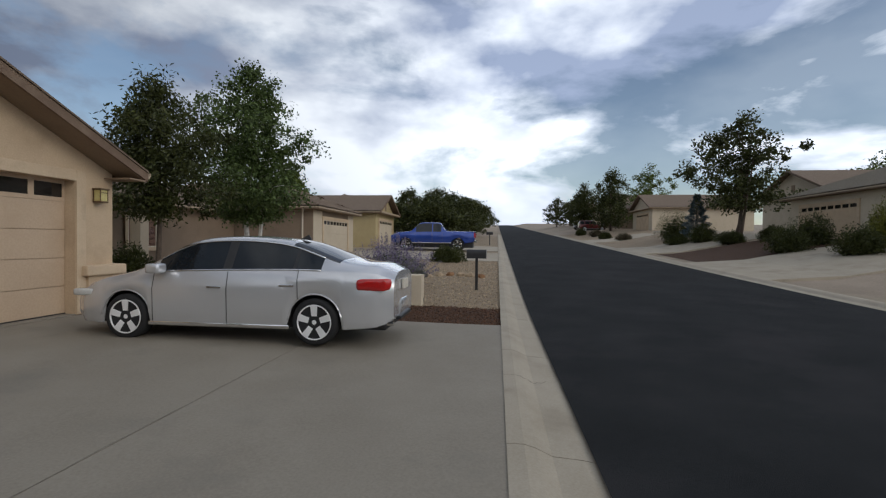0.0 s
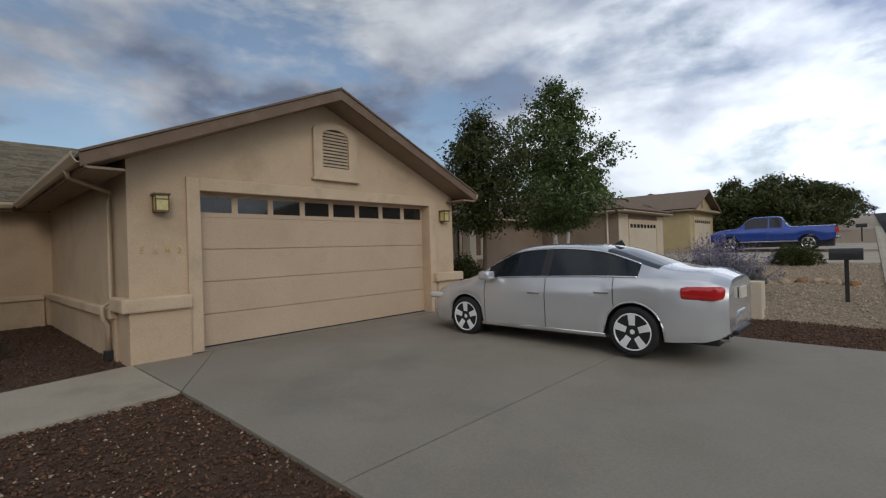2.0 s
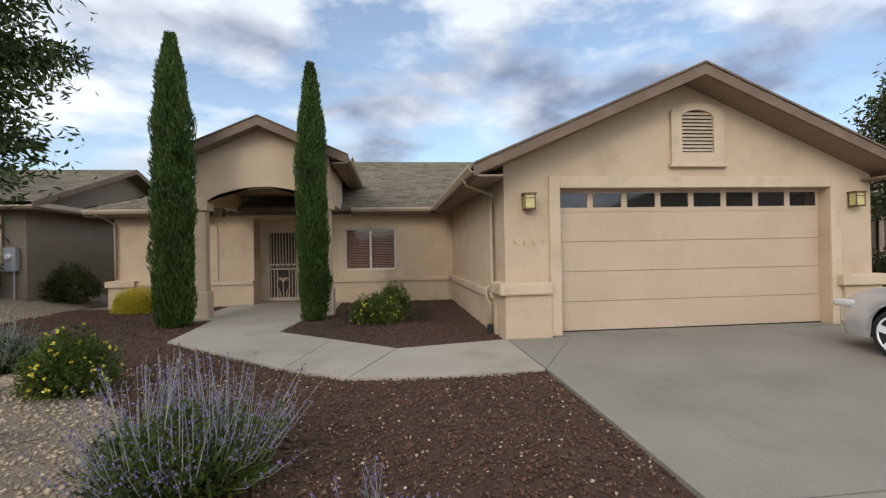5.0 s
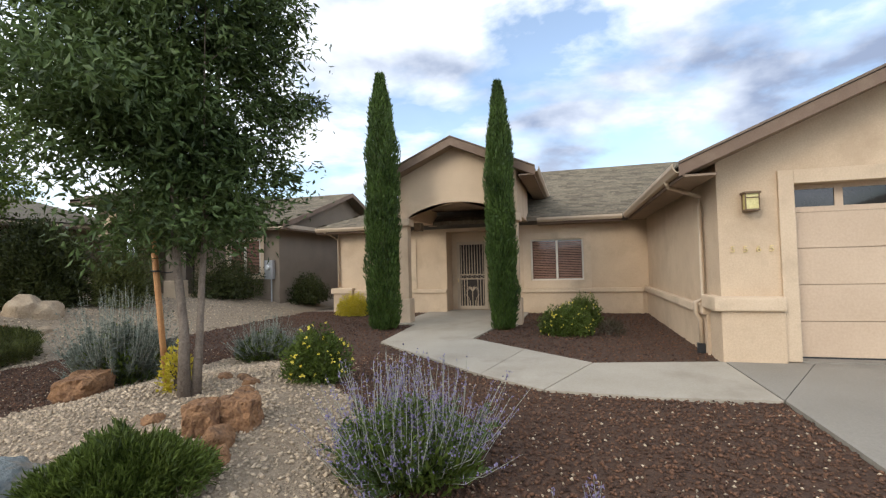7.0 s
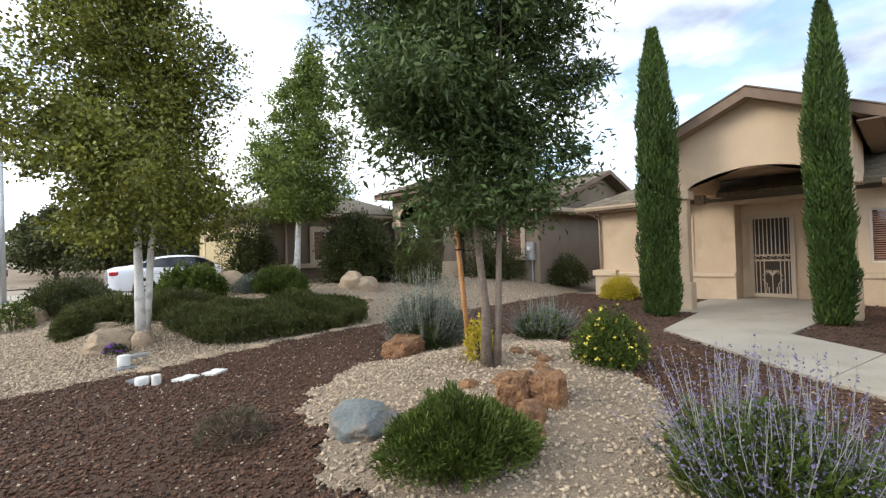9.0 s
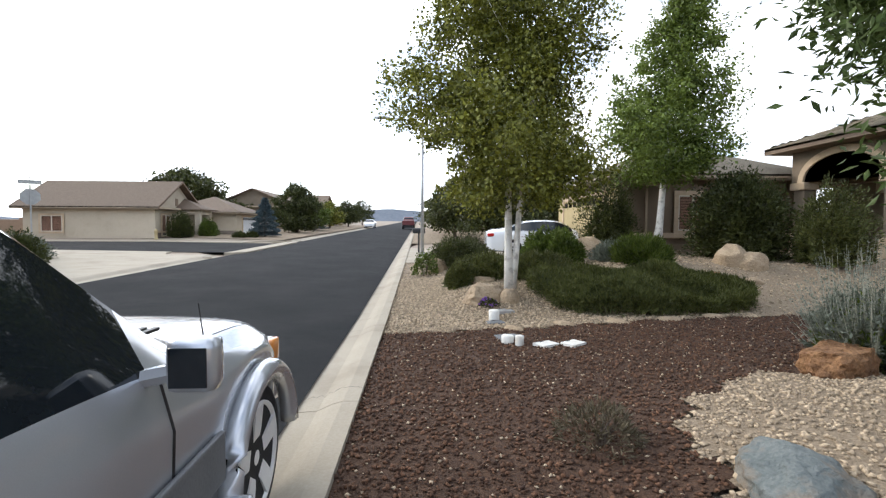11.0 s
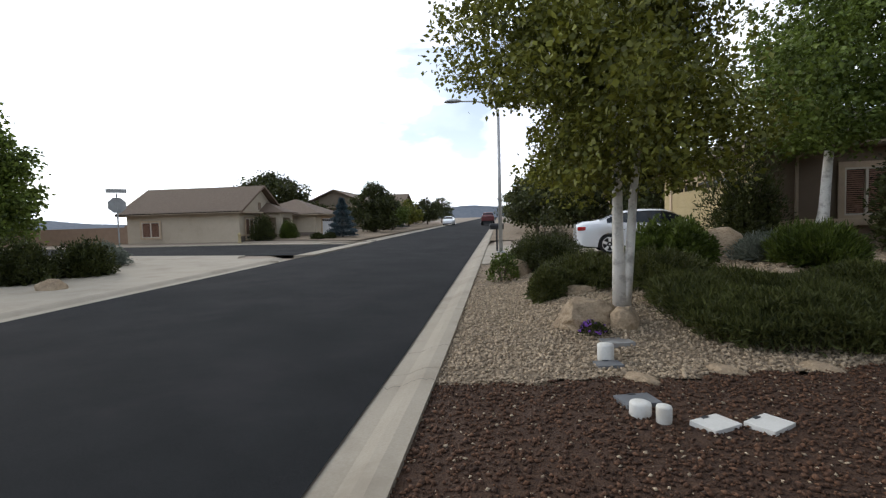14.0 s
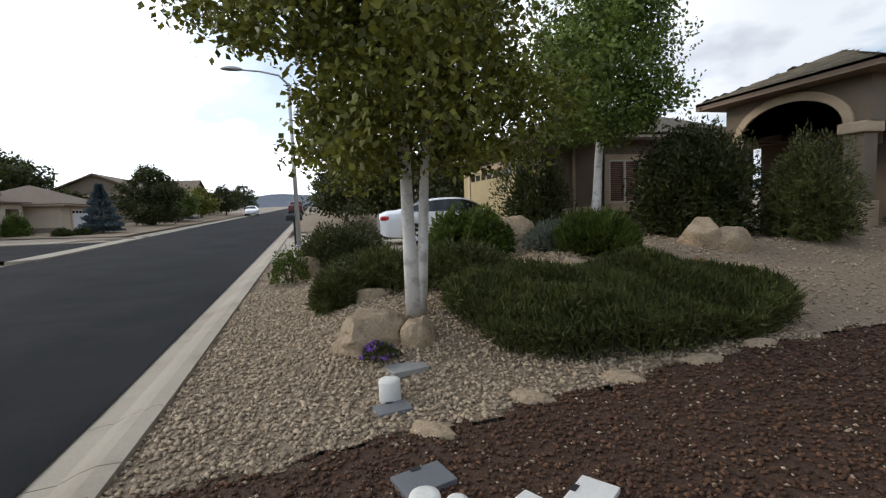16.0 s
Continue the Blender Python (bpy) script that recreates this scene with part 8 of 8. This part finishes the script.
# houses and trees down the street
for k, (x, y) in enumerate(((16, -78), (16, -95), (17, -113), (-20, -56), (-20, -75), (-20, -95))):
    out = -1 if x > 0 else 1
    simple_house("far_house", "low stucco house far down the street", x if x > 0 else x - 1, x + 10, y - 6, y + 6, STUCCO_CREAM if k % 2 else STUCCO_GREY, SHINGLE_BROWN, out, 2.7, "x" if k % 2 else "y", garage=(y - 4, y + 0.5, STUCCO_YELLOW) if k < 3 else None)
for k, (x, y, h, r, lf) in enumerate(((-5.5, -43, 5.2, 2.4, DARK_LEAF), (-3.6, -50, 5.0, 2.3, DARK_LEAF), (-9.5, -41, 6.2, 2.6, DARK_LEAF), (-4.2, -59, 5.4, 2.6, JUNIPER_LEAF), (-6, -70, 6, 3, DARK_LEAF), (-4.5, -84, 6, 3, JUNIPER_LEAF),
                                      (-5, -104, 7, 3.4, DARK_LEAF), (12.8, -70, 3.4, 1.9, GREEN_LEAF), (13.5, -84, 4.0, 2.0, BIRCH_LEAF), (13, -100, 5, 2.4, DARK_LEAF), (13, -122, 6, 3, DARK_LEAF), (-6, -130, 8, 4, DARK_LEAF))):
    tree(x, y, h, r, 0.9, BARK_DARK, lf, "bushy dark street tree in a front yard", "street_tree", 260, 34, (0.22, 0.15), 1, 0.10, 80 + k, clump=0.7, gap=0.45)
shrub(-3.0, -33.0, 0.9, 0.8, GRASS_DRY, "dry low shrub beyond the driveway", "dry_shrub", 2500, (0.1, 0.03), 71)

# across the street to the north-east
E1, _ = simple_house("east_house", "tan stucco house with grey hipped roof across the street", 19.0, 29.0, 10.5, 24.2, STUCCO_CREAM, SHINGLE, -1, 2.7, hip=True, garage=(18.6, 23.2, STUCCO), z=1.75)
E2, _ = simple_house("east_house_gable", "pale stucco gabled house up the street", 23.5, 34, 27.5, 36, STUCCO_CREAM, SHINGLE_BROWN, -1, 3.0, "x", z=2.4, vent=True, windows=(("front", 29.0, 30.4, 1.2, 1.5),))
E3, _ = simple_house("east_house_garage", "tan gabled garage house up the street", 18.5, 30, 50, 58, STUCCO_CREAM, SHINGLE_BROWN, -1, 2.7, "x", garage=(51.5, 56, STUCCO), z=3.1)
for k, (y, c) in enumerate(((74, STUCCO_BROWN), (92, STUCCO_CREAM), (112, STUCCO_GREY))):
    simple_house("far_house", "low stucco house far up the street", 19, 30, y - 6, y + 6, c, SHINGLE_BROWN, -1, 2.7, "y" if k % 2 else "x")
    simple_house("far_house", "low stucco house far up the street", -24, -14, y - 26, y - 15, c, SHINGLE_BROWN, 1, 2.7, "x" if k % 2 else "y")
tree(17.3, 27.5, 9.0, 3.0, 2.2, BARK_DARK, DARK_LEAF, "airy dark tree across the street", "street_tree", 320, 42, (0.20, 0.13), 2, 0.12, 101, clump=0.6, gap=0.25)
for k, (x, y, h, r, lf) in enumerate(((34, 33, 8.0, 4.0, GREEN_LEAF), (16.5, 62, 9, 2.6, DARK_LEAF), (15.0, 75, 8, 2.2, DARK_LEAF), (23, 66, 9.5, 3.6, GREEN_LEAF), (17, 95, 7, 2.6, DARK_LEAF), (16, 120, 8, 3, DARK_LEAF),
                                      (-6.5, 36, 4.6, 2.6, DARK_LEAF), (-9, 39, 5.2, 2.8, DARK_LEAF), (-5.4, 43, 5.0, 2.7, DARK_LEAF), (-7.5, 50, 6.0, 3.2, DARK_LEAF), (-4.6, 57, 5.5, 3, DARK_LEAF), (-5.2, 70, 6, 3.4, DARK_LEAF), (-5, 88, 6.5, 3.6, DARK_LEAF), (-16, 25.5, 6.2, 1.6, GREEN_LEAF), (-5, 110, 7, 4, DARK_LEAF))):
    tree(x, y, h, r, 0.8, BARK_DARK, lf, "dense dark tree in a yard up the street", "street_tree", 280, 36, (0.22, 0.15), 1, 0.11, 120 + k, clump=0.75, gap=0.45)
conifer(15.9, 31, 3.6, 1.2, SPRUCE_LEAF, "slim grey-blue spruce across the street", 9, 6000, "blue_spruce")
for k, (x, y, r, h, lf) in enumerate(((14.9, 17.4, 1.0, 1.15, DARK_LEAF), (16.8, 18.6, 1.1, 1.5, DARK_LEAF), (15.2, 28.2, 1.0, 1.2, DARK_LEAF), (13.9, 29.6, 0.9, 0.7, DARK_LEAF), (15.6, 24.8, 0.9, 0.7, DARK_LEAF), (17.2, 22.8, 0.9, 0.8, DARK_LEAF), (15.6, 13.6, 0.9, 1.1, DARK_LEAF), (17.4, 14.6, 0.8, 1.9, BIRCH_LEAF),
                                      (15.5, 34.5, 1.6, 2.2, DARK_LEAF), (13.2, 42, 0.8, 0.6, GRASS_DRY), (12.6, 48, 0.7, 0.7, DARK_LEAF), (13, 55, 0.8, 0.8, GRASS_DRY), (12.4, 63, 0.8, 1.0, DARK_LEAF))):
    shrub(x, y, r, h, lf, "clipped rounded dark bush across the street" if lf is DARK_LEAF else "dry tawny bush across the street", "round_bush" if lf is DARK_LEAF else "dry_shrub", 3600, (0.085, 0.045), 170 + k)
for nm, xs_, ys_, mt, lb in (("tan_gravel_east", (9.7, 19), (31, 70), TAN_BED, "pale tan gravel yards across the street"), ("brown_gravel_east", (10.6, 19), (17.1, 24), MULCH, "dark brown gravel bed across the street"),
                             ("tan_gravel_corner", (9.8, 19), (-62, -46), TAN_BED, "pale tan gravel yard at the corner house"), ("tan_gravel_west_far", (-9, -0.02), (-90, -41), TAN_BED, "pale tan gravel yards down the street"),
                             ("brown_gravel_corner", (10.6, 24), (-31.0, -23.2), MULCH, "dark brown gravel bed at the street corner"),
                             ("tan_gravel_east_far", (9.8, 16), (-120, -62), TAN_BED, "pale tan gravel yards down the street")):
    sheet(nm, span(*xs_, 1.0), span(*ys_, 1.5), 0.0, mt, lb, "gravel bed")

# hills on the horizon
q = np.linspace(0, 2 * math.pi, 241)
hh = 16 + 9 * np.sin(3 * q + 1) + 6 * np.sin(7 * q) + 4 * np.sin(17 * q + 2) + 2 * np.sin(41 * q)
hv, hf = [], []
for k in range(241):
    c, s = math.cos(q[k]), math.sin(q[k])
    hv += [(760 * c, 760 * s, -20), (860 * c, 860 * s, float(hh[k]) + 6), (960 * c, 960 * s, -20)]
    if k:
        n0 = 3 * k
        hf += [(n0 - 3, n0, n0 + 1, n0 - 2), (n0 - 2, n0 + 1, n0 + 2, n0 - 1)]
np_part("backdrop_hills", hv, hf, HILL, None, "low blue-grey hills on the horizon", True, "structure", "backdrop")
